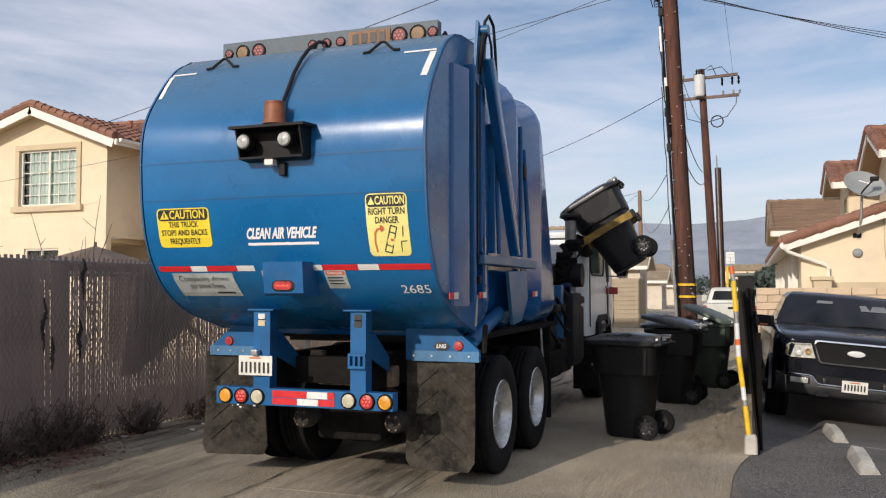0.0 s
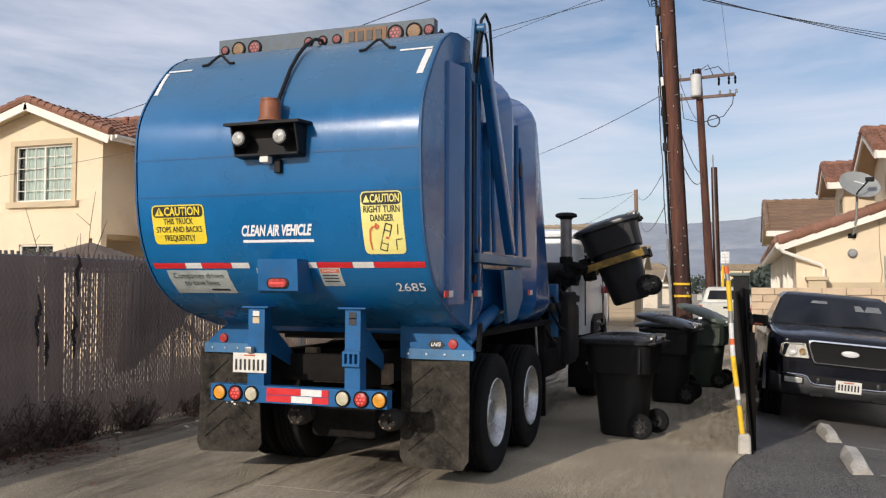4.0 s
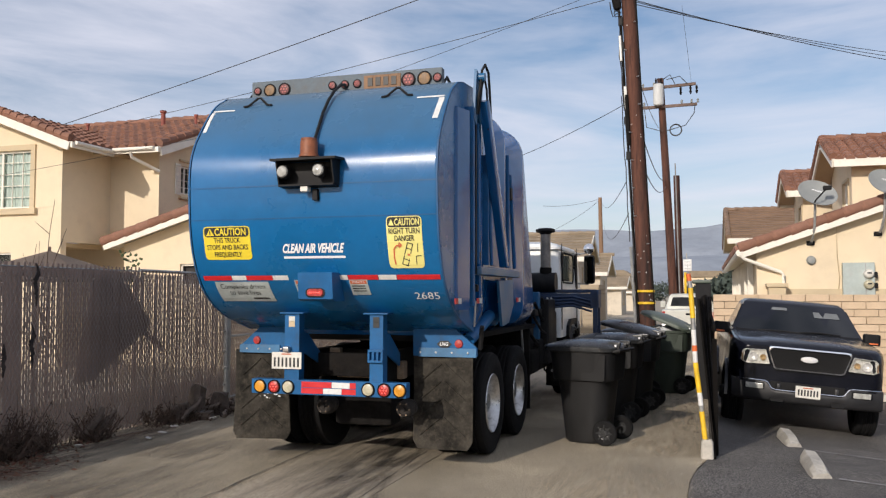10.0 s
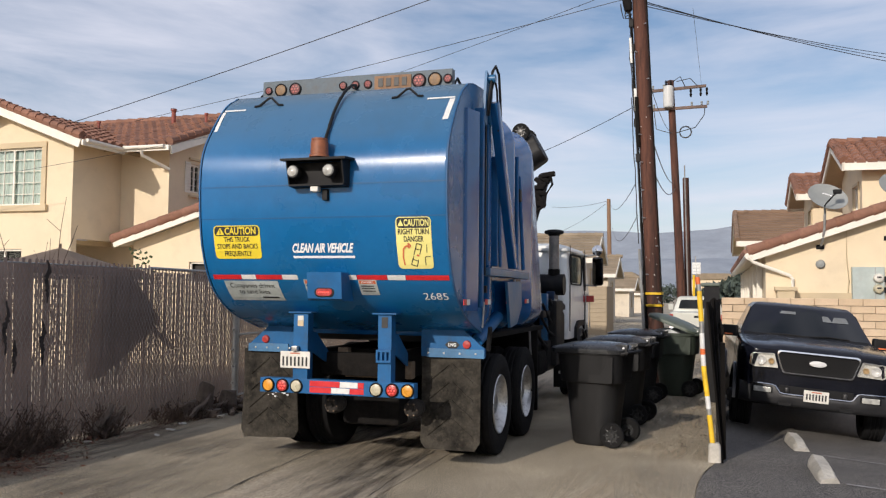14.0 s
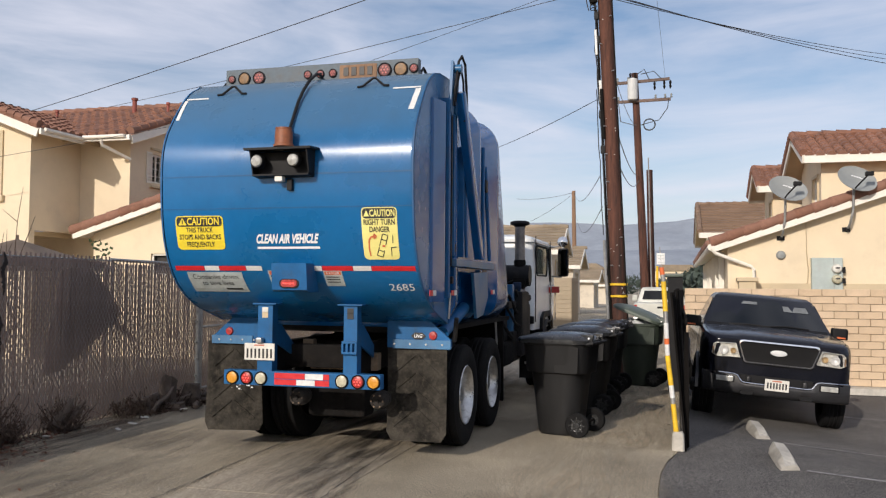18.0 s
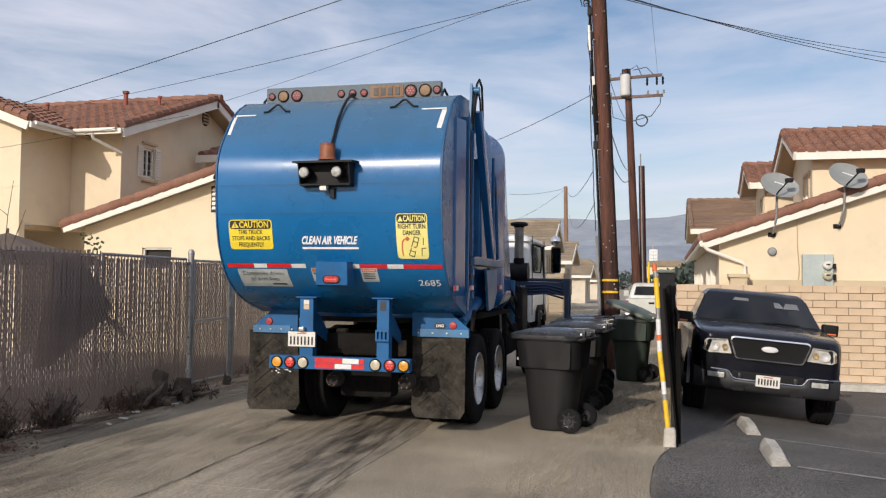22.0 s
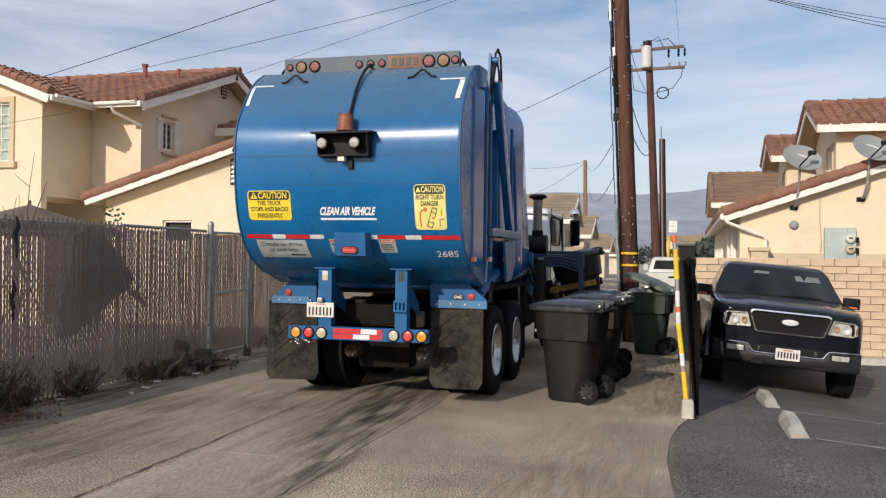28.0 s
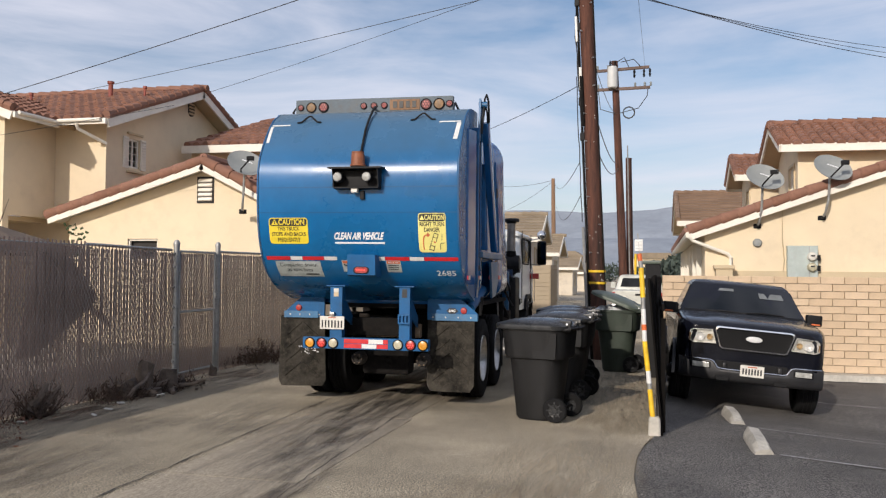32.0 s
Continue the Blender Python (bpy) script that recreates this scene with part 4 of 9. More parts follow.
tube(bm, [(1.28, 0.55, 3.37), (1.30, 0.59, 3.62), (1.31, 0.66, 3.75), (1.32, 0.72, 3.64), (1.33, 0.74, 3.25)], 0.011, 8)
part("hydraulic_hose", bm, BLACK, lorry, "looped black hydraulic hoses")
for y0_, z0_, y1_, z1_, w in ((1.98, 3.2, 1.86, 1.95, 0.022), (2.10, 3.0, 2.20, 1.95, 0.022), (1.12, 2.9, 1.12, 1.95, 0.018)):
    bm = B()
    tube(bm, [(1.235, y0_, z0_), (1.265, y1_, z1_)], w, 8)
    part("side_rail", bm, BLUE_FRAME, lorry)
bm = B()
box(bm, (1.262, 1.42, 1.885), (0.10, 1.75, 0.075), 0.01)
part("side_ledge", bm, BLUE_DIRTY, lorry, "faded steel ledge along the body side")
for yy, zz, s in ((2.05, 2.78, 0.10), (0.66, 2.03, 0.06), (0.58, 1.72, 0.05)):
    bm = B()
    box(bm, (1.245, yy, zz), (0.05, s, s * 1.4), 0.012)
    part("lamp_block", bm, BLACK, lorry)
bm = B()
prism(bm, [(1.30, 1.80), (1.95, 1.82), (1.98, 1.55), (1.75, 1.36), (1.45, 1.33)], "x", 1.27, 1.30)
part("side_flap", bm, BLUE_DIRTY, lorry, "bent scuffed blue side plate")
bm = B()
tube(bm, [(1.12, 0.76, 1.21), (1.16, 1.45, 1.44)], 0.062, 14)
part("tank_pipe", bm, BLUE_FRAME, lorry, "slanting blue pipe under the body")
bm = B()
tube(bm, [(1.27, 0.48, 1.60), (1.25, 0.50, 1.36)], 0.010, 8)
part("latch_rod", bm, STEEL, lorry, "worn steel latch rod")
bm = B()
tube(bm, [(1.30, 0.60, 1.36), (1.26, 0.69, 1.14)], 0.022, 8)
part("drain_hose", bm, BLACK, lorry)
bm = B()
box(bm, (1.285, 1.86, 1.72), (0.012, 0.18, 0.24), 0.004)
part("rust_patch", bm, RUST, lorry, "rust-scraped plate")
for yy in (0.0, 0.64, 1.5, 2.42):
    for k, mt in enumerate((RED_TAPE, WHITE_TAPE)):
        bm = B()
        xx = HALF + 0.004 if yy < 0.5 else HALF + 0.029
        box(bm, (xx if yy < 3 else HALF - 0.01, yy + 0.11 * k, 1.60), (0.006, 0.088, 0.05))
        part("reflective_tape", bm, mt, lorry)
bm = B()
box(bm, (1.212, 3.12, 1.80), (0.006, 0.25, 0.20), 0.002)
part("side_sticker", bm, GREY_SIGN, lorry, "worn white notice sticker")
# frame, posts, bumper, plate
bm = B()
box(bm, (-0.015, 0.05, 0.80), (1.55, 0.10, 0.135), 0.006)
bumper = part("rear_bumper", bm, BLUE_FRAME, lorry, "blue steel bumper bar with lamps")
for x, mt in ((-0.698, AMBER), (-0.55, RED), (-0.405, CLEAR), (0.395, CLEAR), (0.55, RED), (0.698, AMBER)):
    bm = B()
    lathe(bm, [(0.064, 0), (0.064, 0.012), (0.056, 0.018), (0.053, 0.006)], 24, pose(x, 0.0, 0.80, 90, 0, 0))
    lamp = part("tail_lamp", bm, RUBBER, bumper)
    bm = B()
    lathe(bm, [(0.053, 0), (0.05, 0.012), (0.03, 0.017), (0.001, 0.018)], 24, pose(x, -0.006, 0.80, 90, 0, 0), caps=False)
    part("lens", bm, mt, lamp)
    if mt is RED:
        for k in range(7):
            a = k * math.pi / 3
            r = 0.0 if k == 6 else 0.028
            bm = B()
            lathe(bm, [(0.0075, 0), (0.001, 0.004)], 8, pose(x + r * math.cos(a), -0.024, 0.80 + r * math.sin(a), 90, 0, 0), caps=False)
            part("lamp_dot", bm, RED_LIT, lamp)
for x0_, x1_, z0_, z1_, mt in ((-0.27, 0.035, 0.803, 0.855, RED_TAPE), (0.035, 0.215, 0.803, 0.855, WHITE_TAPE), (0.215, 0.275, 0.803, 0.855, RED_TAPE),
                               (-0.27, -0.05, 0.747, 0.797, RED_TAPE), (-0.05, 0.135, 0.747, 0.797, WHITE_TAPE), (0.135, 0.275, 0.747, 0.797, RED_TAPE)):
    bm = B()
    box(bm, ((x0_ + x1_) / 2, -0.003, (z0_ + z1_) / 2), (x1_ - x0_ - 0.003, 0.004, z1_ - z0_))
    part("reflective_tape", bm, mt, bumper)
for x0_, x1_ in ((-0.452, -0.300), (0.402, 0.535)):
    bm = B()
    box(bm, ((x0_ + x1_) / 2, 0.06, 1.17), (x1_ - x0_, 0.11, 0.62), 0.006)
    post = part("frame_post", bm, BLUE_FRAME, lorry, "blue steel frame post")
    bm = B()
    box(bm, ((x0_ + x1_) / 2, 0.08, 1.485), (0.235, 0.20, 0.014), 0.003)
    part("cap_plate", bm, BLUE_FRAME, post)
    bm = B()
    prism(bm, [(0.12, 1.30), (0.20, 1.30), (0.48, 1.10), (0.48, 0.98), (0.12, 1.12)], "x", x1_ - 0.03, x1_ - 0.012)
    part("gusset", bm, BLUE_FRAME, post)
    for k, (zz, mt) in enumerate(((1.43, PLATE), (1.385, TRIM))):
        bm = B()
        box(bm, ((x0_ + x1_) / 2, 0.002, zz), (0.06, 0.004, 0.05 if k == 0 else 0.055))
        part("notice_sticker", bm, mt if x0_ < 0 else INK, post)
bm = B()
box(bm, (0.47, -0.004, 1.15), (0.145, 0.05, 0.022), 0.003)
bracket = part("step_bracket", bm, BLUE_FRAME, lorry, "slotted blue steel bracket")
bm = B()
box(bm, (0.47, -0.004, 1.055), (0.145, 0.05, 0.022), 0.003)
part("bracket_foot", bm, BLUE_FRAME, bracket)
for xx in (0.406, 0.449, 0.491, 0.534):
    bm = B()
    box(bm, (xx, -0.008, 1.1025), (0.020, 0.040, 0.078), 0.004)
    part("bracket_bar", bm, BLUE_FRAME, bracket)
bm = B()
box(bm, (-0.415, -0.02, 1.045), (0.305, 0.008, 0.155), 0.003)
plate = part("number_plate", bm, PLATE, lorry, "white number plate with dark characters")
for k in range(7):
    bm = B()
    box(bm, (-0.535 + 0.04 * k, -0.026, 1.03), (0.017, 0.004, 0.085))
    part("print_bar", bm, INK, plate)
bm = B()
box(bm, (-0.415, -0.026, 1.105), (0.10, 0.004, 0.010))
part("print_bar", bm, RED_INK, plate)
bm = B()
box(bm, (-0.41, -0.03, 1.15), (0.06, 0.06, 0.05), 0.01)
part("plate_lamp", bm, STEEL, lorry)
for x0_, x1_, s in ((0.605, 1.24, 1), (-1.265, -0.745, -1)):
    bm = B()
    out, inn = (x1_, x0_) if s > 0 else (x0_, x1_)
    prism(bm, [(out, 1.07), (out, 1.15), (out - s * 0.22, 1.34), (inn, 1.34), (inn, 1.07)], "y", 0.63, 0.67)
    fender = part("fender_plate", bm, BLUE_FRAME, lorry, "blue fender plate above the mud flap")
    bm = B()
    box(bm, ((out + inn) / 2 - (0.05 if s < 0 else -0.03), 0.62, 1.105), (abs(out - inn) - 0.06, 0.014, 0.085), 0.003)
    part("flap_clamp", bm, FADED_BLUE, fender)
    for k in range(4):
        bm = B()
        lathe(bm, [(0.011, 0), (0.009, 0.008), (0.0, 0.009)], 8, pose(inn + (out - inn) * (0.12 + 0.25 * k), 0.612, 1.105, 90, 0, 0))
        part("bolt", bm, STEEL, fender)
    bm = B()
    lathe(bm, [(0.042, 0), (0.036, 0.018), (0.001, 0.022)], 20, pose(out - s * 0.175, 0.628, 1.19, 90, 0, 0), caps=False)
    part("reflector", bm, RED, fender, "round red reflector")
    if s > 0:
        bm = B()
        lathe(bm, [(0.05, 0), (0.05, 0.006), (0.0, 0.007)], 6, pose(0.92, 0.628, 1.185, 90, 0, 0) @ Matrix.Diagonal((1.5, 0.75, 1, 1)))
        badge = part("badge", bm, INK, fender, "small black badge")
        bm = words("LNG", 0.045, 0.085, shear=0.2, bold=0.001)
        bend(bm, lambda x, y, z: (0.92 + x, 0.619, 1.185 + z))
        part("lettering", bm, WHITE_INK, badge, smooth=False)
    # flap: a slightly curled sheet with chevron ribs
    bm = B()
    a, b = (0.605, 1.20) if s > 0 else (-1.345, -0.74)
    def sag(x, z, s=s, a=a, b=b):
        u, v = (x - a) / (b - a), (1.09 - z) / 0.9
        return 0.645 - 0.05 * v * v + (0.10 * v * v * (u if s < 0 else 0.25 * (1 - u))) + 0.012 * math.sin(5 * u + 3 * v)
    rows = []
    for j in range(13):
        z = 1.09 - 0.9 * j / 12
        tip = max(0.0, (0.26 - z)) / 0.08
        rows.append([(a + (b - a) * (i / 8) * (1 - 0.0 * tip) + (0.055 * tip if i == 0 else (-0.055 * tip if i == 8 else 0)), sag(a + (b - a) * i / 8, z), z) for i in range(9)])
    rows2 = [[(x, y + 0.012, z) for x, y, z in r] for r in rows]
    loft(bm, rows, closed=False, caps=False)
    loft(bm, rows2, closed=False, caps=False)
    flap = part("mud_flap", bm, FLAP, lorry, "dusty black rubber mud flap with chevron ribs")
    for k in range(5):
        for side in (-1, 1):
            mid = (a + b) / 2
            z1_ = 1.0 - 0.17 * k
            p = [(mid + side * 0.015, z1_), (mid + side * 0.22, z1_ - 0.17)]
            if p[1][1] < 0.22:
                continue
            bm = B()
            tube(bm, [(x, sag(x, z) - 0.006, z) for x, z in (p[0], ((p[0][0] + p[1][0]) / 2, (p[0][1] + p[1][1]) / 2), p[1])], 0.008, 5)
            part("rib", bm, FLAP, flap)
rng = random.Random(4)
bm = B()
for k in range(44):
    u, v = rng.gauss(0, 0.06), rng.gauss(0, 0.035)
    r = rng.uniform(0.003, 0.009)
    bm.faces.new([bm.verts.new((-0.92 + u + r * math.cos(a) * 1.6, 0.612, 0.70 - 0.4 * abs(u) + v + r * math.sin(a))) for a in (0, 1.1, 2.2, 3.2, 4.3, 5.3)])
tagged(part("paint_splash", bm, WHITE_INK, lorry, "dried white splash on the mud flap", smooth=False), kind="stuff")
# chassis, axles and what hangs under
bm = B()
for s in (-1, 1):
    box(bm, (s * 0.42, 3.8, 0.98), (0.09, 7.2, 0.28), 0.008)
for y in (0.5, 1.2, 2.2, 3.3, 4.6):
    box(bm, (0, y, 0.98), (0.8, 0.12, 0.22), 0.008)
part("chassis", bm, GREASE, lorry, "greasy dark chassis rails")
bm = B()
box(bm, (0.0, 2.45, 1.25), (2.3, 3.1, 0.05))
part("floor_plate", bm, GREASE, lorry)
# three added dark plates block light and keep the underside black
bm = B()
box(bm, (0.0, 3.62, 0.73), (2.3, 0.05, 1.06), 0.01)
part("bulkhead", bm, GREASE, lorry, "added dark plate that blocks light under the body")
bm = B()
box(bm, (0.0, 0.78, 1.25), (1.12, 0.04, 0.10), 0.006)
part("cross_member", bm, GREASE, lorry, "added dark plate below the tailgate")
bm = B()
box(bm, (0.0, 2.15, 0.90), (1.16, 0.04, 0.72), 0.006)
part("rear_apron", bm, GREASE, lorry, "added dark plate that closes the view under the tailgate")
bm = B()
box(bm, (0.18, 0.62, 0.93), (0.70, 0.12, 0.17), 0.012)
box(bm, (-0.22, 0.66, 1.0), (0.12, 0.08, 0.26), 0.012)
part("cross_beam", bm, RUST, lorry, "rusty brown cross beam")
for y in (1.57, 2.87):
    bm = B()
    rod(bm, (-1.05, y, 0.53), (1.05, y, 0.53), 0.07, n=14)
    lathe(bm, [(0.06, -0.22), (0.17, -0.14), (0.23, 0), (0.17, 0.14), (0.06, 0.22)], 18, pose(0, y, 0.55, 0, 90, 0))
    part("axle", bm, GREASE, lorry, "greasy drive axle")
for x in (-0.20, 0.62):
    bm = B()
    lathe(bm, [(0.055, 0.26), (0.078, 0.20), (0.084, 0.14), (0.090, 0.135), (0.090, 0.115), (0.084, 0.11), (0.080, 0.03), (0.068, 0.008), (0.05, 0.0), (0.046, 0.012), (0.022, 0.014), (0.018, -0.006), (0.0, -0.008)], 18, pose(x - 0.02, 0.36, 0.585, -90, 0, 0), caps=False)
    can = part("brake_canister", bm, TOW, lorry, "dusty round air brake canister")
    for k in range(6):
        a = k * math.pi / 3
        bm = B()
        lathe(bm, [(0.009, 0), (0.009, 0.006), (0, 0.007)], 6, pose(x - 0.02 + 0.058 * math.cos(a), 0.364, 0.585 + 0.058 * math.sin(a), 90, 0, 0))
        part("bolt", bm, RUST, can)
bm = B()
box(bm, (0.05, 0.85, 0.56), (0.62, 0.3, 0.40), 0.05)
part("air_tank", bm, GREASE, lorry)
bm = B()
tube(bm, [(1.10, 3.35, 1.25), (1.11, 3.38, 0.9), (1.10, 3.40, 0.62)], 0.014, 6)
part("chain", bm, STEEL, lorry, "hanging steel chain")


def make_tyre(r=0.525, w=0.27):
    """A tyre about the x axis, with tread grooves, and its rim."""
    bm = B()
    prof = [(r * 0.575, -w * 0.42), (r * 0.72, -w * 0.50), (r * 0.90, -w * 0.49), (r * 0.975, -w * 0.44), (r, -w * 0.36)]
    for g in (-0.18, 0.0, 0.18):
        prof += [(r, w * (g - 0.06)), (r - 0.016, w * (g - 0.04)), (r - 0.016, w * (g + 0.04)), (r, w * (g + 0.06))]
    prof += [(p, -q) for p, q in reversed(prof[:5])]
    lathe(bm, prof, 40, pose(0, 0, 0, 0, 90, 0), caps=False)
    return bm


def make_rim(r=0.525, w=0.27, dish=0.10, out=1):
    bm = B()
    k = r * 0.585
    lathe(bm, [(k, w * 0.44), (k * 0.98, w * 0.47), (k * 0.92, w * 0.40), (k * 0.88, w * 0.1), (k * 0.82, w * 0.44 - dish - 0.02), (k * 0.62, w * 0.44 - dish), (k * 0.48, w * 0.44 - dish + 0.01), (k * 0.42, w * 0.44 - dish + 0.07), (k * 0.30, w * 0.44 - dish + 0.10), (0.001, w * 0.44 - dish + 0.10)], 32, pose(0, 0, 0, 0, 90 * out, 0), caps=False)
    for i in range(10):
        a = i * math.pi / 5
        lathe(bm, [(0.014, 0), (0.014, 0.03), (0.008, 0.04)], 6, pose(0, 0, 0, 0, 90 * out, 0) @ pose(k * 0.55 * math.cos(a), k * 0.55 * math.sin(a), w * 0.44 - dish))
    return bm


lorry_wheels = []
for y in (1.57, 2.87):
    for x, out in ((1.045, 1), (0.72, -1), (-1.045, -1), (-0.72, 1)):
        wheel = new("wheel")
        wheel.matrix_basis = pose(x, y, 0.525)
        wheel.parent = lorry
        part("tyre", make_tyre(), RUBBER, wheel, "black lorry tyre")
        part("rim", make_rim(dish=0.15, out=out), RIM if abs(x) > 0.9 else GREASE, wheel, "dull bright steel rim" if abs(x) > 0.9 else "greasy dark inner rim")
        lorry_wheels.append((wheel, x, y))
for x, out in ((1.0, 1), (-1.0, -1)):
    wheel = new("wheel")
    wheel.matrix_basis = pose(x, 7.25, 0.525)
    wheel.parent = lorry
    part("tyre", make_tyre(w=0.30), RUBBER, wheel, "black front tyre")
    part("rim", make_rim(w=0.30, dish=0.02, out=out), RIM, wheel)
    lorry_wheels.append((wheel, x, 7.25))
    bm = B()
    rings = []
    for k in range(19):
        a = radians(15 + 9.6 * k)
        rib = 0.012 if k % 3 == 0 else 0.0
        rings.append([(x + u, 7.25 + (0.60 + d + rib) * math.cos(a), 0.525 + (0.60 + d + rib) * math.sin(a)) for u, d in ((-0.19, 0.0), (0.17, 0.0), (0.20, -0.03), (0.20, -0.05), (0.17, -0.02), (-0.19, -0.02))])
    loft(bm, rings)
    arch = part("front_fender", bm, BLACK, lorry, "black ribbed fender over the front wheel")
    bm = B()
    box(bm, (x, 6.645, 0.44), (0.38, 0.014, 0.52), 0.004)
    part("mud_flap", bm, RUBBER, arch, "plain black rubber flap")
# cab
def cab_ring(x0, x1, y0, y1, z, r):
    return [(px, py, z) for px, py, _ in rrect(x1 - x0, y1 - y0, r, 0, 4, (x0 + x1) / 2, (y0 + y1) / 2)]


bm = B()
loft(bm, [cab_ring(-1.15, 1.15, 5.14, 7.45, 0.95, 0.10), cab_ring(-1.16, 1.16, 5.14, 7.50, 1.7, 0.12), cab_ring(-1.12, 1.12, 5.16, 7.40, 2.33, 0.14), cab_ring(-1.08, 1.08, 5.22, 7.3, 2.42, 0.18), cab_ring(-0.95, 0.95, 5.4, 7.15, 2.46, 0.2)])
cab = part("cab", bm, CAB_WHITE, lorry, "white low-entry lorry cab")
bm = B()
loft(bm, [[(x, 5.95 + a * k, 2.05 + b * k) for a, b, _ in rrect(1.18, 0.50, 0.14, 0)] for x, k in ((1.13, 1.0), (1.165, 1.0), (1.165, 0.92), (1.15, 0.9))])
part("window_seal", bm, RUBBER, cab)
bm = B()
loft(bm, [[(x, 5.95 + a * k, 2.05 + b * k) for a, b, _ in rrect(1.08, 0.43, 0.11, 0)] for x, k in ((1.150, 1.0), (1.156, 1.0))])
part("side_window", bm, surface("green tinted cab glass", (0.03, 0.06, 0.05), 0.06, vary=0.1, bump=0.0), cab, "green tinted side window")
for yy, zz in ((5.26, 1.75), (6.85, 1.75)):
    bm = B()
    box(bm, (1.165, yy, zz), (0.012, 0.02, 1.35))
    part("door_seam", bm, CAR_DARK, cab)
bm = B()
prism(bm, [(6.78, 1.72), (6.98, 1.72), (6.90, 2.30), (6.74, 2.30)], "x", 1.135, 1.168)
part("pillar_glass", bm, CAR_DARK, cab, "dark quarter window")
for yy in (6.62, 7.12):
    bm = B()
    tube(bm, [(1.16, yy, 1.02), (1.215, yy, 1.06), (1.215, yy, 1.62), (1.16, yy, 1.66)], 0.013, 8)
    part("grab_rail", bm, STEEL, cab, "bright steel grab rail")
bm = B()
loft(bm, [[(x, y, z) for x, y, z in cab_ring(-1.13, 1.15, 5.10, 7.46, z, 0.12)] for z in (2.33, 2.37)])
part("roof_gutter", bm, CAB_WHITE, cab)
bm = B()
rod(bm, (1.065, 5.25, 1.9), (1.065, 5.25, 2.58), 0.075, n=20)
stack = part("exhaust_pipe", bm, SOOTY, lorry, "dull sooty steel exhaust stack")
bm = B()
lathe(bm, [(0.08, 0), (0.09, 0.02), (0.13, 0.03), (0.145, 0.045), (0.14, 0.075), (0.10, 0.09), (0.0, 0.095)], 24, pose(1.065, 5.25, 2.55))
part("rain_cap", bm, BLACK, stack, "black mushroom rain cap")
bm = B()
rod(bm, (0.80, 5.25, 1.83), (1.22, 5.25, 1.83), 0.155, n=24)
part("air_filter", bm, BLACK, lorry, "black air filter drum")
bm = B()
lathe(bm, [(0.088, 0), (0.088, 0.10), (0.08, 0.11)], 20, pose(1.065, 5.25, 1.95))
part("stack_clamp", bm, GREASE, lorry)
bm = B()
prism(bm, [(5.75, 0.95), (5.78, 1.12), (6.0, 1.22), (6.7, 1.22), (6.95, 1.10), (7.0, 0.9), (6.9, 0.9), (6.8, 1.05), (6.62, 1.13), (6.08, 1.13), (5.9, 1.05), (5.84, 0.9)], "x", 0.85, 1.20)
part("wheel_arch", bm, CAR_DARK, cab)
cab.location = (0, 0.85, 0.04)
bm = B()
box(bm, (0.45, 5.45, 1.05), (1.35, 0.85, 0.75), 0.05)
box(bm, (0.75, 5.42, 1.50), (0.80, 0.75, 0.10), 0.03)
part("engine_cover", bm, BLACK, lorry, "black engine cover behind the cab")
bm = B()
for yy in (4.62, 4.92):
    rod(bm, (1.20, yy, 0.7), (1.20, yy, 1.62), 0.016, n=8)
for k in range(4):
    rod(bm, (1.20, 4.62, 0.75 + 0.26 * k), (1.20, 4.92, 0.75 + 0.26 * k), 0.012, n=8)
part("ladder", bm, STEEL, lorry, "small pale steel step ladder")
bm = B()
box(bm, (1.02, 4.72, 1.15), (0.46, 0.55, 0.9), 0.03)
box(bm, (0.75, 3.9, 1.0), (0.7, 0.5, 0.5), 0.03)
box(bm, (1.0, 4.45, 0.85), (0.35, 0.55, 0.42), 0.03)
part("tool_box", bm, BLACK, lorry, "black steel boxes behind the cab")
bm = B()
box(bm, (1.10, 4.30, 1.22), (0.10, 0.12, 0.95), 0.012)
box(bm, (1.08, 4.52, 1.45), (0.12, 0.5, 0.10), 0.012)
part("arm_column", bm, BLUE_DIRTY, lorry, "scuffed blue arm column")
for pts, r in (([(1.14, 4.0, 1.55), (1.19, 4.2, 1.35), (1.17, 4.5, 1.30), (1.20, 4.75, 1.48)], 0.022), ([(1.12, 3.9, 1.42), (1.20, 4.15, 1.18), (1.20, 4.5, 1.12), (1.18, 4.8, 1.36)], 0.018),
               ([(1.16, 4.4, 1.62), (1.22, 4.55, 1.40), (1.22, 4.62, 1.05), (1.15, 4.7, 0.85)], 0.020), ([(1.05, 3.7, 1.30), (1.16, 3.9, 1.05), (1.15, 4.3, 0.95), (1.10, 4.6, 1.05)], 0.024)):
    bm = B()
    tube(bm, pts, r, 8)
    part("hydraulic_hose", bm, BLACK, lorry)
bm = B()
box(bm, (0.95, 3.95, 0.78), (0.42, 0.6, 0.34), 0.06)
part("fuel_tank", bm, GREASE, lorry, "greasy dark tank behind the wheels")
bm = B()
box(bm, (1.02, 4.15, 1.42), (0.30, 0.55, 0.10), 0.02)
part("valve_block", bm, BLACK, lorry)
bm = B()
box(bm, (1.38, 7.25, 2.10), (0.19, 0.09, 0.50), 0.04)
mirror = part("mirror", bm, BLACK, lorry, "tall black cab mirror")
bm = B()
lathe(bm, [(0.095, 0), (0.09, 0.03), (0.055, 0.06), (0.001, 0.07)], 18, pose(1.38, 7.18, 2.46, 90, 0, 0), caps=False)
part("round_mirror", bm, CHROME, mirror, "round convex mirror")
bm = B()
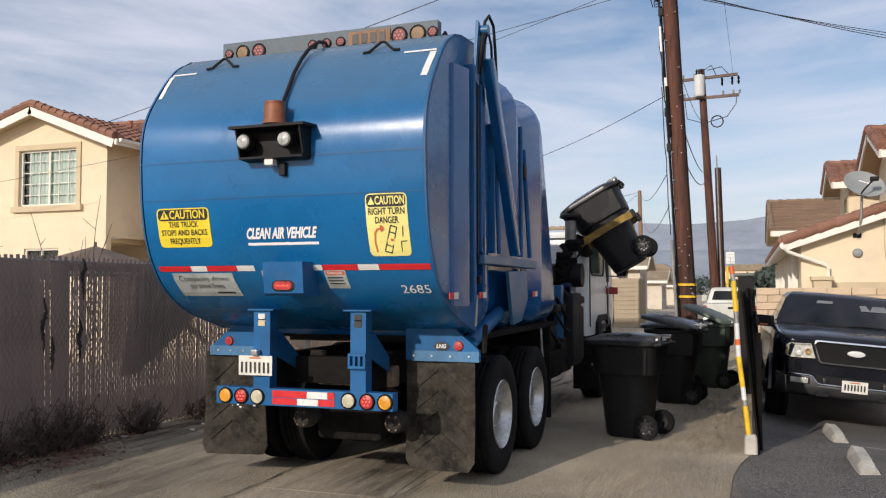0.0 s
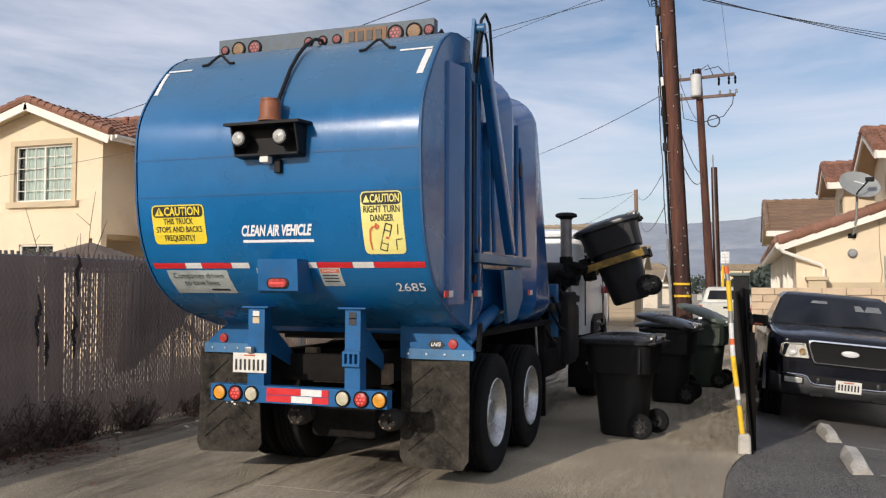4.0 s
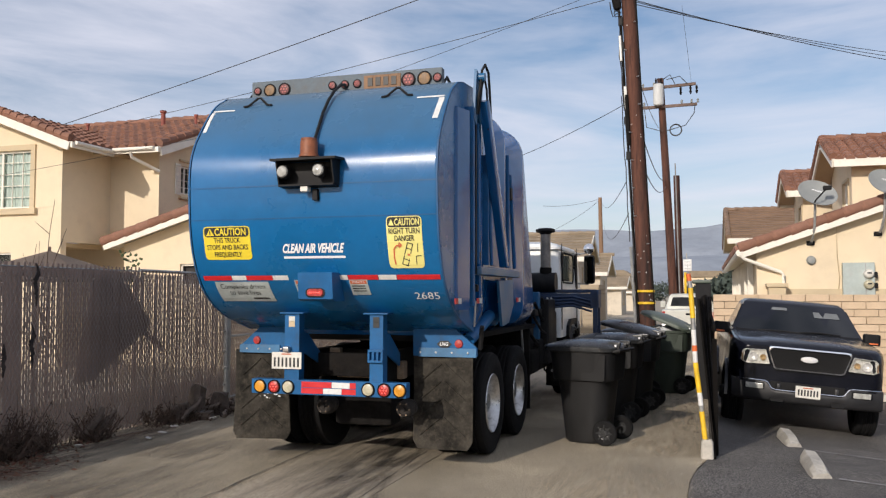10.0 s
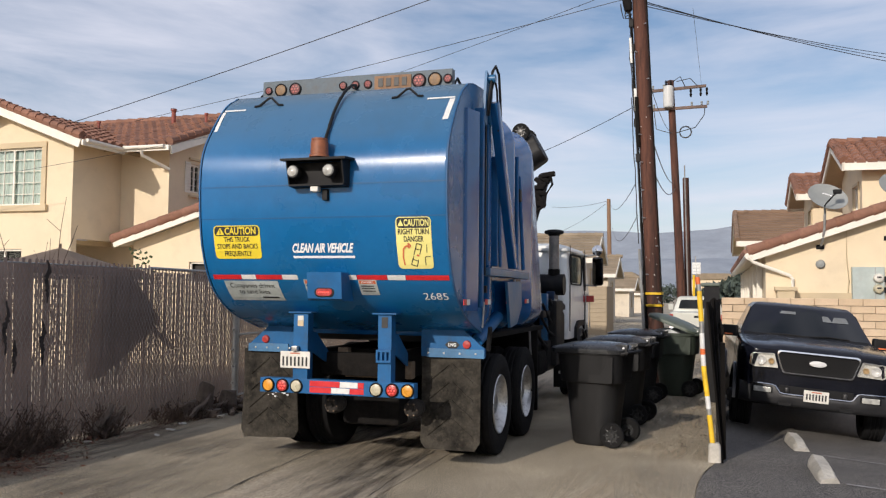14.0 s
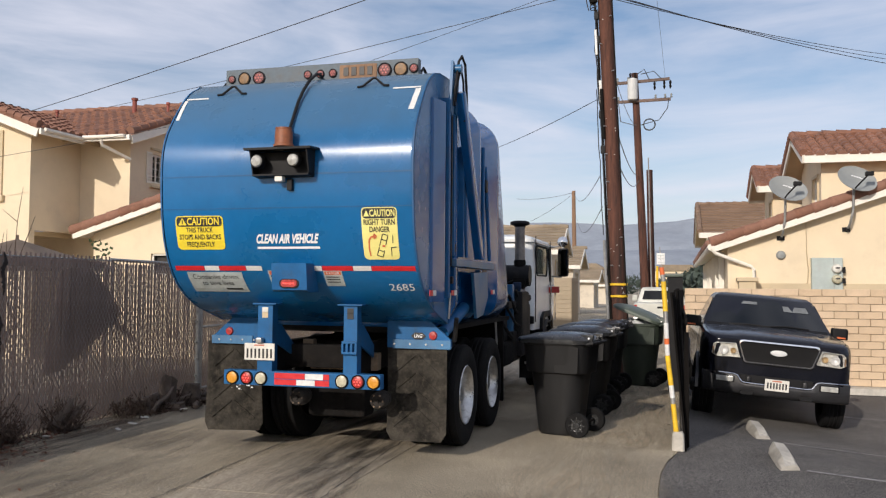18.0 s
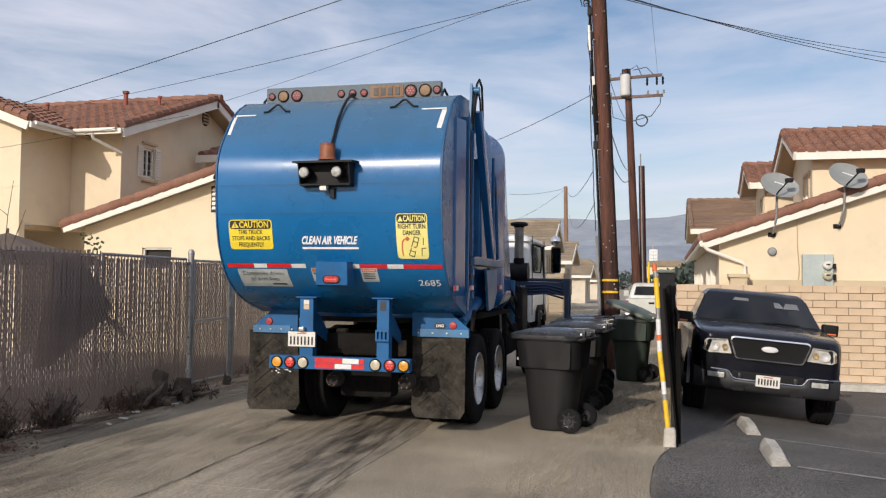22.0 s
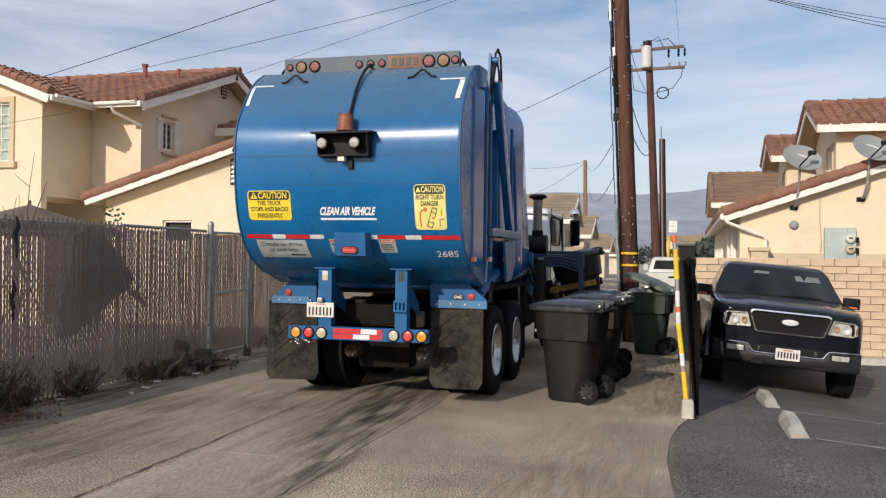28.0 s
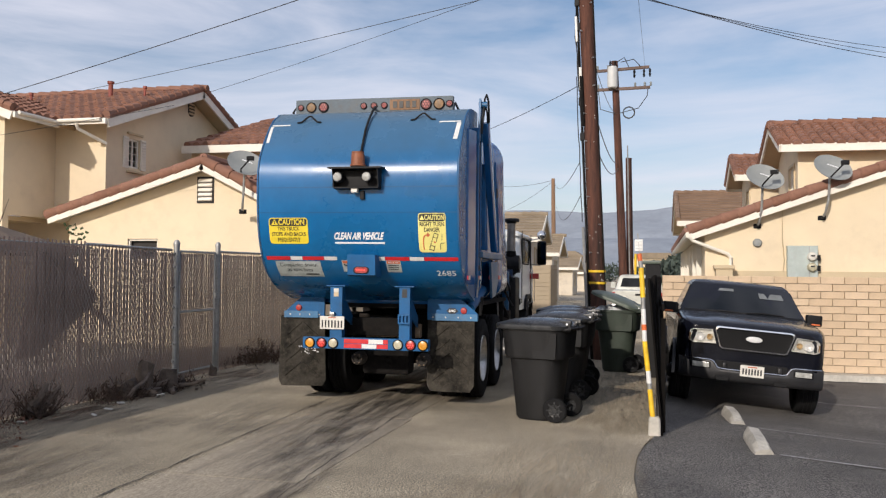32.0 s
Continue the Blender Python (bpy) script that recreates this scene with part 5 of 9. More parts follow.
box(bm, (1.38, 7.192, 2.10), (0.16, 0.008, 0.45), 0.003)
part("mirror_glass", bm, CAR_GLASS, mirror)
mirror.location = (0, 0.55, 0.0)
bm = B()
tube(bm, [(1.12, 7.3, 2.36), (1.36, 7.26, 2.40)], 0.014, 6)
part("mirror_bracket", bm, STEEL, mirror)
bm = B()
tube(bm, [(1.12, 7.3, 1.86), (1.36, 7.26, 1.84)], 0.014, 6)
part("mirror_bracket", bm, STEEL, mirror)
bm = B()
box(bm, (1.24, 7.6, 1.62), (0.20, 0.05, 0.11), 0.012)
part("turn_lamp", bm, RED, lorry, "red lamp beside the cab")

# loading arm: a boom that slides out and a gripper that carries the bin
bm = B()
box(bm, (0.0, 0.0, 1.58), (1.5, 0.22, 0.20), 0.02)
box(bm, (0.02, -0.02, 1.71), (1.42, 0.12, 0.05), 0.012)
for yy in (-0.14, 0.14):
    box(bm, (0.73, yy, 1.36), (0.07, 0.06, 0.66), 0.008)
box(bm, (0.72, 0.0, 1.60), (0.12, 0.34, 0.26), 0.012)
for k in range(4):
    tube(bm, [(-0.7, -0.13, 1.50 + 0.05 * k), (-0.1, -0.15, 1.46 + 0.05 * k), (0.4, -0.14, 1.50 + 0.045 * k), (0.68, -0.15, 1.42 + 0.05 * k)], 0.017, 6)
boom = part("loading_boom", bm, surface("scuffed dark blue steel", (0.010, 0.032, 0.085), 0.5, vary=0.2, big=4, stain=(0.03, 0.03, 0.03), soil=0.7), lorry, "scuffed dark blue sliding boom", m=pose(0.35, 5.25, 0))
bm = B()
prism(bm, [(-0.09, -0.12), (0.09, -0.12), (0.10, 0.0), (0.085, 0.6), (0.06, 1.0), (-0.06, 1.0), (-0.085, 0.6), (-0.10, 0.0)], "y", -0.07, 0.07)
rod(bm, (0, -0.10, 0), (0, 0.10, 0), 0.10, n=16)
rod(bm, (0, -0.10, 1.0), (0, 0.10, 1.0), 0.08, n=16)
for k in range(7):
    a = k * 0.9
    box(bm, (0.05 * math.cos(a) + 0.02, -0.10 + 0.012 * (k % 3), 0.62 + 0.075 * k), (0.20 - 0.02 * (k % 2), 0.10, 0.07), 0.012, m=Matrix.Rotation(0.5 * math.sin(a * 2), 4, "Y"))
tube(bm, [(0.10, -0.14, 1.06), (0.17, -0.15, 0.95), (0.13, -0.15, 0.78), (0.17, -0.15, 0.62), (0.08, -0.14, 0.50)], 0.018, 6)
lift_arm = part("lift_arm", bm, GREASE, lorry, "greasy black lifting arm", m=pose(0.85, 5.05, 1.45))
bm = B()
tube(bm, [(0.07, -0.09, 0.05), (0.12, -0.10, 0.35), (0.10, -0.09, 0.7), (0.04, -0.09, 0.95)], 0.02, 6)
tube(bm, [(-0.04, -0.09, 0.0), (0.0, -0.12, 0.4), (0.02, -0.1, 0.9)], 0.016, 6)
part("hydraulic_hose", bm, BLACK, lift_arm)
# gripper: its own space is that of the bin it holds
bm = B()
box(bm, (-0.46, 0, 0.58), (0.12, 0.42, 0.30), 0.02)
rod(bm, (-0.50, -0.26, 0.58), (-0.50, 0.26, 0.58), 0.06, n=14)
gripper = part("gripper", bm, GREASE, lorry, "greasy black bin gripper")
for s in (-1, 1):
    bm = B()
    pts = [(-0.46, 0.20), (-0.40, 0.34), (-0.20, 0.375), (0.05, 0.385), (0.26, 0.38), (0.36, 0.30)]
    loft(bm, [[(x, s * (y + 0.012), 0.52), (x, s * (y - 0.012), 0.52), (x, s * (y - 0.012), 0.61), (x, s * (y + 0.012), 0.61)] for x, y in pts])
    part("gripper_belt", bm, GRIP, gripper, "worn yellow gripper belt")
    bm = B()
    box(bm, (0.37, s * 0.27, 0.565), (0.07, 0.09, 0.12), 0.015)
    part("belt_end", bm, BLACK, gripper)

# ---- wheeled bins: front towards -x, wheels and handle towards +x ----
def make_bin(label, body_mat, lid_mat, m, lid_turn=0.0, group="wheeled bins along the alley"):
    b = thing("wheeled_bin", label, "bin", group, m=m)
    bm = B()
    rings = []
    for z, w, d, r in ((0, 0.44, 0.43, 0.15), (0.03, 0.48, 0.48, 0.17), (0.40, 0.53, 0.56, 0.19), (0.685, 0.565, 0.63, 0.20), (0.695, 0.575, 0.645, 0.20), (0.70, 0.63, 0.715, 0.20), (0.73, 0.645, 0.73, 0.20), (1.01, 0.675, 0.775, 0.19), (1.016, 0.70, 0.80, 0.19), (1.059, 0.705, 0.805, 0.19), (1.059, 0.65, 0.74, 0.17), (0.914, 0.61, 0.68, 0.17), (0.215, 0.46, 0.46, 0.14)):
        rings.append(rrect(d, w, r, z, 7, cx=-0.02))
    loft(bm, rings)
    part("body", bm, body_mat, b)
    for s in (-1, 1):
        bm = B()
        prism(bm, [(0.02, 0.715), (0.03, 0.705), (0.27, 0.705), (0.29, 0.72), (0.30, 0.99), (0.02, 0.99)], "y", s * 0.305, s * 0.326)
        part("side_panel", bm, body_mat, b)
    # rear hollow where the wheels sit, and axle
    bm = B()
    rod(bm, (0.27, -0.27, 0.135), (0.27, 0.27, 0.135), 0.014, n=8)
    part("axle", bm, GREASE, b)
    for s in (-1, 1):
        bm = B()
        lathe(bm, [(0.07, -0.028), (0.125, -0.030), (0.137, -0.018), (0.137, 0.018), (0.125, 0.030), (0.07, 0.028)], 28, pose(0.27, s * 0.265, 0.137, 90, 0, 0), caps=False)
        w = part("wheel", bm, RUBBER, b, "black bin wheel")
        bm = B()
        lathe(bm, [(0.095, 0.012), (0.09, 0.024), (0.07, 0.012), (0.04, 0.015), (0.032, 0.034), (0.0, 0.036)], 20, pose(0.27, s * 0.265, 0.137, -90 * s, 0, 0), caps=False)
        part("hub", bm, BIN_LID, w)
        bm = B()
        box(bm, (0.066, 0, 0), (0.062, 0.012, 0.013), 0.002)
        spoke = None
        for k in range(8):
            M = pose(0.27, s * 0.291, 0.137) @ Matrix.Rotation(-k * math.pi / 4, 4, "Y")
            spoke = share(spoke, "spoke", w, M) if spoke else part("spoke", bm, BIN_LID, w, m=M)
    bm = B()
    tube(bm, [(0.36, -0.26, 1.03), (0.43, -0.24, 1.045), (0.44, 0, 1.045), (0.43, 0.24, 1.045), (0.36, 0.26, 1.03)], 0.017, 8)
    part("handle", bm, body_mat, b)
    for s in (-1, 1):
        bm = B()
        box(bm, (0.375, s * 0.19, 1.05), (0.10, 0.04, 0.09), 0.012)
        part("hinge", bm, body_mat, b)
    bm = B()
    rod(bm, (-0.40, -0.16, 0.785), (-0.40, 0.16, 0.785), 0.018, n=10)
    part("lift_bar", bm, STEEL, b, "steel lifting bar")
    # lid, hinged at the back
    bm = B()
    rings = []
    for z, w, d, r in ((0.0, 0.71, 0.85, 0.18), (-0.045, 0.71, 0.85, 0.18), (-0.045, 0.735, 0.875, 0.185), (-0.005, 0.74, 0.88, 0.19), (0.012, 0.72, 0.85, 0.19), (0.034, 0.64, 0.76, 0.20), (0.060, 0.48, 0.58, 0.18), (0.075, 0.26, 0.33, 0.11), (0.079, 0.02, 0.02, 0.005)):
        rings.append(rrect(d, w, r, z, 6, cx=-0.425 + 0.03 * (z > 0.03)))
    loft(bm, rings)
    for s in (-1, 1):
        box(bm, (-0.03, s * 0.17, 0.035), (0.14, 0.06, 0.05), 0.012)
    lid = part("lid", bm, lid_mat, b, m=pose(0.385, 0, 1.075, 0, lid_turn, 0))
    for s in (-1, 1):
        bm = B()
        lathe(bm, [(0.014, 0), (0.012, 0.008), (0.0, 0.009)], 10, pose(0.0, s * 0.215, 0.02, -90 * s, 0, 0))
        part("hinge_pin", bm, WHITE_INK, lid, "white hinge pin")
    return b, lid


BLACK_BIN = "black plastic wheeled bin with domed grey-black lid on the alley"
bin_near, _ = make_bin(BLACK_BIN, BIN_BLACK, BIN_LID, pose(-1.27, 9.83, 0, 0, 0, -14), 0)
bin_one, lid_one = make_bin(BLACK_BIN, BIN_BLACK, BIN_LID, pose(-1.22, 11.36, 0, 0, 0, -8), 0)
bin_two, lid_two = make_bin("black plastic wheeled bin with its lid ajar", BIN_BLACK, BIN_LID, pose(-1.05, 12.9, 0, 0, 0, -6), 13)
bin_three, lid_three = make_bin(BLACK_BIN, BIN_BLACK, BIN_LID, pose(-1.20, 13.78, 0, 0, 0, -6), 0)
bin_green, _ = make_bin("dark green wheeled bin, overfull, lid propped open", BIN_GREEN, GREEN_LID, pose(-0.61, 15.10, 0, 0, 0, -10), 21)
rng = random.Random(8)
bm = B()
for k in range(4):
    bmesh.ops.create_icosphere(bm, subdivisions=3, radius=0.15, matrix=pose(-0.74 + 0.14 * k - 0.14, 15.05 + 0.05 * (k % 2), 1.0, 20 * k, 30 * k, 0) @ Matrix.Diagonal((1.1, 1.2, 0.75, 1)))
for v in bm.verts:
    v.co += v.normal * 0.03 * noise.noise(v.co * 14)
tagged(part("rubbish_bag", bm, PLASTIC_BAG), "pale plastic rubbish bags in the green bin", "rubbish")

PALE_METAL = surface("satin silver badge", (0.75, 0.75, 0.74), 0.35, metal=0.3, vary=0.05, bump=0.0)
# ---- parked pickup, facing -y in its own space ----
def section_x(y, pts):
    """Mirror a half outline (x, z) into a full ring at y."""
    return [(x, y, z) for x, z in pts] + [(-x, y, z) for x, z in reversed(pts[1:-1])]


PALE_AMBER = surface("pale amber bulb bowl", (0.50, 0.36, 0.18), 0.4, vary=0.1, bump=0.0)
BUMPER = surface("charcoal bumper steel", (0.022, 0.022, 0.024), 0.42, vary=0.15, big=4, fine=40, bump=0.03, stain=(0.04, 0.037, 0.033), soil=0.35)
WINDSCREEN = surface("dark windscreen glass", (0.008, 0.010, 0.012), 0.045, vary=0.1, bump=0.0, spec=0.32)
MESH_GREY = surface("dark grey grille mesh", (0.006, 0.006, 0.006), 0.6, spec=0.2, vary=0.1, bump=0.0)
# rim metal darkened, with the shade under the pickup put into its colour
PICKUP_RIM = surface("shaded alloy rim", (0.20, 0.20, 0.20), 0.4, metal=0.7, vary=0.15, big=8, bump=0.0)


def axle_wheels(car, ys, r, x, rim):
    for y in ys:
        for s in (-1, 1):
            w = new("wheel")
            w.matrix_basis = pose(s * x, y, r)
            w.parent = car
            part("tyre", make_tyre(r, 0.28), RUBBER, w, "black tyre")
            part("rim", make_rim(r, 0.28, 0.03, s), rim, w)


def dark_pickup(m):
    car = thing("pickup_truck", "dark navy pickup truck with chrome grille, parked in the lot", "pickup truck", m=m)

    def ring(y, w, zl, zt, dome=0.02):
        return section_x(y, [(0.0, zl), (w * 0.90, zl), (w * 0.975, zl + 0.05), (w, zl + 0.18), (w, zt - 0.17), (w * 0.985, zt - 0.08), (w * 0.95, zt - 0.025),
                             (w * 0.89, zt), (w * 0.62, zt + dome * 0.45), (w * 0.54, zt + dome), (0.0, zt + dome * 1.25)])
    bm = B()
    loft(bm, [ring(*st) for st in ((0.0, 0.79, 0.66, 1.165, 0.012), (0.035, 0.855, 0.63, 1.195, 0.018), (0.13, 0.925, 0.60, 1.222, 0.026), (0.34, 0.968, 0.62, 1.245, 0.032), (0.55, 0.982, 0.72, 1.258, 0.034),
                                   (1.34, 0.985, 0.72, 1.296, 0.03), (1.46, 0.985, 0.50, 1.30, 0.0), (1.6, 0.985, 0.48, 1.27, 0.0), (3.6, 0.985, 0.48, 1.26, 0.0), (5.5, 0.985, 0.50, 1.26, 0.0), (5.56, 0.96, 0.56, 1.22, 0.0))])
    part("body", bm, NAVY, car, sharp=32)
    for x0 in (-0.93, 0.93):
        bm = B()
        tube(bm, [(x0 * 0.93, 0.16, 1.222), (x0 * 0.965, 0.6, 1.255), (x0 * 0.965, 1.3, 1.292)], 0.004, 5)
        part("bonnet_gap", bm, CAR_DARK, car)
    # flared arches
    for y in (0.95, 4.4):
        for s in (-1, 1):
            bm = B()
            arc = [(y + 0.50 * math.cos(radians(a)), 0.42 + 0.47 * math.sin(radians(a))) for a in range(0, 181, 15)]
            loft(bm, [[(s * 0.97, yy, zz), (s * 1.012, yy, zz), (s * 1.018, y + (yy - y) * 0.92, 0.42 + (zz - 0.42) * 0.91), (s * 0.96, y + (yy - y) * 0.90, 0.42 + (zz - 0.42) * 0.89)] for yy, zz in arc])
            part("wheel_arch", bm, NAVY, car)

    def cabin(z, y0, y1, w):
        return [(x, y, z) for x, y in ((-w, y0 + 0.16), (-w * 0.5, y0 + 0.03), (0, y0), (w * 0.5, y0 + 0.03), (w, y0 + 0.16), (w, y1), (-w, y1))]
    bm = B()
    loft(bm, [cabin(1.26, 1.28, 3.45, 0.925), cabin(1.31, 1.335, 3.44, 0.905), cabin(1.735, 2.00, 3.30, 0.725), cabin(1.785, 2.10, 3.24, 0.66), cabin(1.805, 2.3, 3.1, 0.50)])
    part("cabin", bm, NAVY, car, sharp=35)
    glass_at = lambda u, v: (u * (0.835 - 0.155 * v), 1.335 + 0.665 * v + 0.155 * abs(u) ** 1.9 - 0.016, 1.318 + 0.405 * v)
    bm = B()
    loft(bm, [[glass_at(-1 + i / 6, j / 5) for i in range(13)] for j in range(6)], closed=False, caps=False)
    ws = part("windscreen", bm, WINDSCREEN, car, "dark reflective windscreen")
    for u0, u1, v0, v1 in ((-0.74, -0.16, 0.80, 0.90), (0.36, 0.86, 0.62, 0.82)):
        bm = B()
        loft(bm, [[(x, y - 0.006, z + 0.002) for x, y, z in (glass_at(u0 + (u1 - u0) * i / 5, v) for i in range(6))] for v in (v0, (v0 + v1) / 2, v1)], closed=False, caps=False)
        part("sun_visor", bm, surface("pale grey visor", (0.17, 0.18, 0.18), 0.7, vary=0.15, big=6, bump=0.0), ws)
    bm = B()
    loft(bm, [[(x, y - 0.008, z) for x, y, z in (glass_at(-1.03 + 2.06 * i / 12, v) for i in range(13))] for v in (-0.05, 0.035)], closed=False, caps=False)
    part("wiper_cowl", bm, CAR_DARK, car, "black cowl below the windscreen")
    for pts in ([(-0.66, 0.03), (-0.35, 0.06), (0.05, 0.04)], [(0.02, 0.05), (0.36, 0.10), (0.72, 0.06)]):
        bm = B()
        tube(bm, [(x, y - 0.02, z) for x, y, z in (glass_at(u, v) for u, v in pts)], 0.011, 5)
        part("wiper", bm, CAR_DARK, car)
    for s in (-1, 1):
        bm = B()
        loft(bm, [[(s * (0.925 - (z - 1.26) * 0.40 + o), y, z) for y, z in ((1.66, 1.33), (2.12, 1.70), (3.14, 1.71), (3.28, 1.33))] for o in (0.0, 0.012)])
        part("side_window", bm, WINDSCREEN, car)
    # grille: a bright frame with a dark honeycomb
    gr = [(-0.405, 0.868), (-0.44, 0.885), (-0.515, 1.125), (-0.505, 1.165), (-0.47, 1.178), (0.47, 1.178), (0.505, 1.165), (0.515, 1.125), (0.44, 0.885), (0.405, 0.868)]

    def inset(k, y):
        return [(x * (1 - k / 0.50), y, 1.023 + (z - 1.023) * (1 - k / 0.155)) for x, z in gr]
    bm = B()
    loft(bm, [inset(0.0, 0.05), inset(0.0, -0.055), inset(0.006, -0.075), inset(0.022, -0.078), inset(0.030, -0.06), inset(0.032, 0.0)], caps=False)
    grille = part("grille_surround", bm, CHROME, car, "bright chrome grille surround")
    bm = B()
    bm.faces.new([bm.verts.new(p) for p in inset(0.028, -0.022)])
    part("grille_back", bm, CAR_DARK, grille)
    bm = B()
    for j in range(10):
        z = 0.905 + 0.026 * j
        for i in range(30):
            x = -0.545 + 0.0375 * i + (0.018 if j % 2 else 0)
            if abs(x) < 0.405 + 0.07 * (z - 0.885) / 0.25:
                tube(bm, [(x - 0.018, -0.042, z - 0.012), (x, -0.047, z + 0.012), (x + 0.018, -0.042, z - 0.012)], 0.0030, 3)
    tagged(part("grille_mesh", bm, MESH_GREY, grille, "dark grey honeycomb"), kind="stuff")
    bm = B()
    oval = [(0.108 * math.cos(2 * math.pi * k / 28), 0.041 * math.sin(2 * math.pi * k / 28)) for k in range(28)]
    loft(bm, [[(x * k, -0.05 - o, 1.035 + z * k) for x, z in oval] for k, o in ((1.0, 0), (1.0, 0.014), (0.92, 0.024), (0.5, 0.028))])
    part("badge", bm, PALE_METAL, grille, "plain silver oval badge")
    # headlamps: reflector bowls behind a clear cover that bends round the corner
    hp = [(0.485, 0.935), (0.78, 0.922), (0.845, 0.955), (0.835, 1.075), (0.80, 1.105), (0.545, 1.118)]
    hy = lambda x, o: -0.078 + 0.62 * max(0.0, x - 0.60) ** 1.7 + o
    for s in (-1, 1):
        bm = B()
        rings = [[(s * (0.67 + (x - 0.67) * k), hy(0.67 + (x - 0.67) * k, o), 1.02 + (z - 1.02) * k) for x, z in hp] for k, o in ((1.0, 0.12), (1.0, 0.0), (0.96, 0.0), (0.93, 0.045))]
        loft(bm, rings)
        lamp = part("headlamp", bm, HEADLAMP, car, "clear headlamp with amber bulb")
        for xx, r, mt in ((0.70, 0.062, PALE_METAL), (0.575, 0.040, PALE_AMBER)):
            bm = B()
            lathe(bm, [(r, 0.030), (r * 0.96, 0.034), (r * 0.7, 0.012), (r * 0.35, 0.002), (0.001, 0.0)], 20, pose(s * xx, hy(xx, 0.04), 1.015, 90, 0, 0), caps=False)
            part("bulb_reflector", bm, mt, lamp)
        bm = B()
        box(bm, (s * 0.832, hy(0.832, 0.012), 1.0), (0.018, 0.03, 0.10), 0.006)
        part("amber_corner", bm, DULL_AMBER, lamp)
        bm = B()
        loft(bm, [[(s * x, hy(x, o), z) for x, z in hp] for o in (-0.004, -0.010)])
        part("lamp_cover", bm, HEAD_GLASS, lamp).visible_shadow = False
    # bumper with a dip round the plate, chrome bead, fog lamps and tow slots
    lip = lambda x: float(np.interp(abs(x), (0.40, 0.445, 0.50, 0.545), (0.602, 0.615, 0.692, 0.705)))
    by = lambda x: -0.10 + 0.20 * (abs(x) / 0.94) ** 3
    xs_ = [-0.94, -0.90, -0.8, -0.7, -0.6, -0.545, -0.50, -0.445, -0.40, -0.2, 0, 0.2, 0.40, 0.445, 0.50, 0.545, 0.6, 0.7, 0.8, 0.90, 0.94]
    bm = B()
    loft(bm, [[(x, by(x) + 0.18, lip(x)), (x, by(x) + 0.015, lip(x)), (x, by(x), lip(x) - 0.015), (x, by(x) - 0.004, 0.56), (x, by(x) + 0.012, 0.48), (x, by(x) + 0.06, 0.435), (x, by(x) + 0.18, 0.43)] for x in xs_])
    bumper = part("front_bumper", bm, BUMPER, car, "charcoal front bumper", sharp=50)
    bm = B()
    tube(bm, [(x, by(x) - 0.002, lip(x) + 0.002) for x in xs_[1:-1]], 0.0095, 6)
    part("chrome_bead", bm, CHROME, bumper)
    bm = B()
    box(bm, (0, 0.0, 0.655), (0.92, 0.05, 0.11), 0.01)
    part("air_slot", bm, CAR_DARK, bumper)
    for s in (-1, 1):
        bm = B()
        box(bm, (s * 0.355, -0.04, 0.65), (0.055, 0.06, 0.075), 0.018)
        part("tow_hook", bm, BUMPER, bumper)
        bm = B()
        box(bm, (s * 0.66, by(0.66) - 0.001, 0.635), (0.27, 0.03, 0.092), 0.012, m=Matrix.Rotation(s * 0.20, 4, "Z"))
        recess = part("fog_recess", bm, CAR_DARK, bumper)
        bm = B()
        box(bm, (s * 0.66, by(0.66) - 0.012, 0.632), (0.225, 0.02, 0.072), 0.02, m=Matrix.Rotation(s * 0.20, 4, "Z"))
        part("fog_lamp", bm, LAMP_WHITE, recess, "scratched fog lamp")
        bm = B()
        prism(bm, [(s * 0.28, 0.50), (s * 0.44, 0.50), (s * 0.46, 0.475), (s * 0.44, 0.452), (s * 0.30, 0.452)], "y", -0.105, -0.03)
        part("tow_slot", bm, CAR_DARK, bumper)
    bm = B()
    box(bm, (0, -0.118, 0.612), (0.305, 0.010, 0.152), 0.003)
    plate = part("number_plate", bm, PLATE, car, "white number plate")
    for k in range(7):
        bm = B()
        box(bm, (-0.114 + 0.038 * k, -0.125, 0.605), (0.020, 0.003, 0.078))
        part("print_bar", bm, INK, plate)
    bm = B()
    box(bm, (0, -0.125, 0.668), (0.12, 0.003, 0.014))
    part("print_bar", bm, RED_INK, plate)
    for s in (-1, 1):
        bm = B()
        loft(bm, [rrect(0.235 * k, 0.13 * k, 0.04, z, 3, s * 1.055, 1.66) for z, k in ((1.235, 0.9), (1.25, 1.0), (1.38, 1.0), (1.40, 0.88))])
        mir = part("door_mirror", bm, CAR_DARK, car, "black door mirror")
        bm = B()
        box(bm, (s * 1.075, 1.592, 1.262), (0.12, 0.008, 0.022), 0.003)
        part("marker_strip", bm, ORANGE, mir, "dull orange marker strip")
        bm = B()
        box(bm, (s * 0.93, 1.68, 1.27), (0.10, 0.06, 0.06), 0.012)
        part("mirror_stalk", bm, CAR_DARK, mir)
    axle_wheels(car, (0.95, 4.4), 0.405, 0.865, PICKUP_RIM)
    for y in (0.95, 4.4):
        bm = B()
        box(bm, (0, y, 0.62), (1.86, 0.96, 0.42), 0.05)
        part("wheel_well", bm, CAR_DARK, car)
    bm = B()
    box(bm, (0, 2.9, 0.47), (1.5, 4.6, 0.2), 0.05)
    part("underbody", bm, CAR_DARK, car)
    bm = B()
    rod(bm, (-0.7, 0.95, 0.38), (0.7, 0.95, 0.38), 0.05, n=10)
    part("front_axle", bm, GREASE, car)
    return car


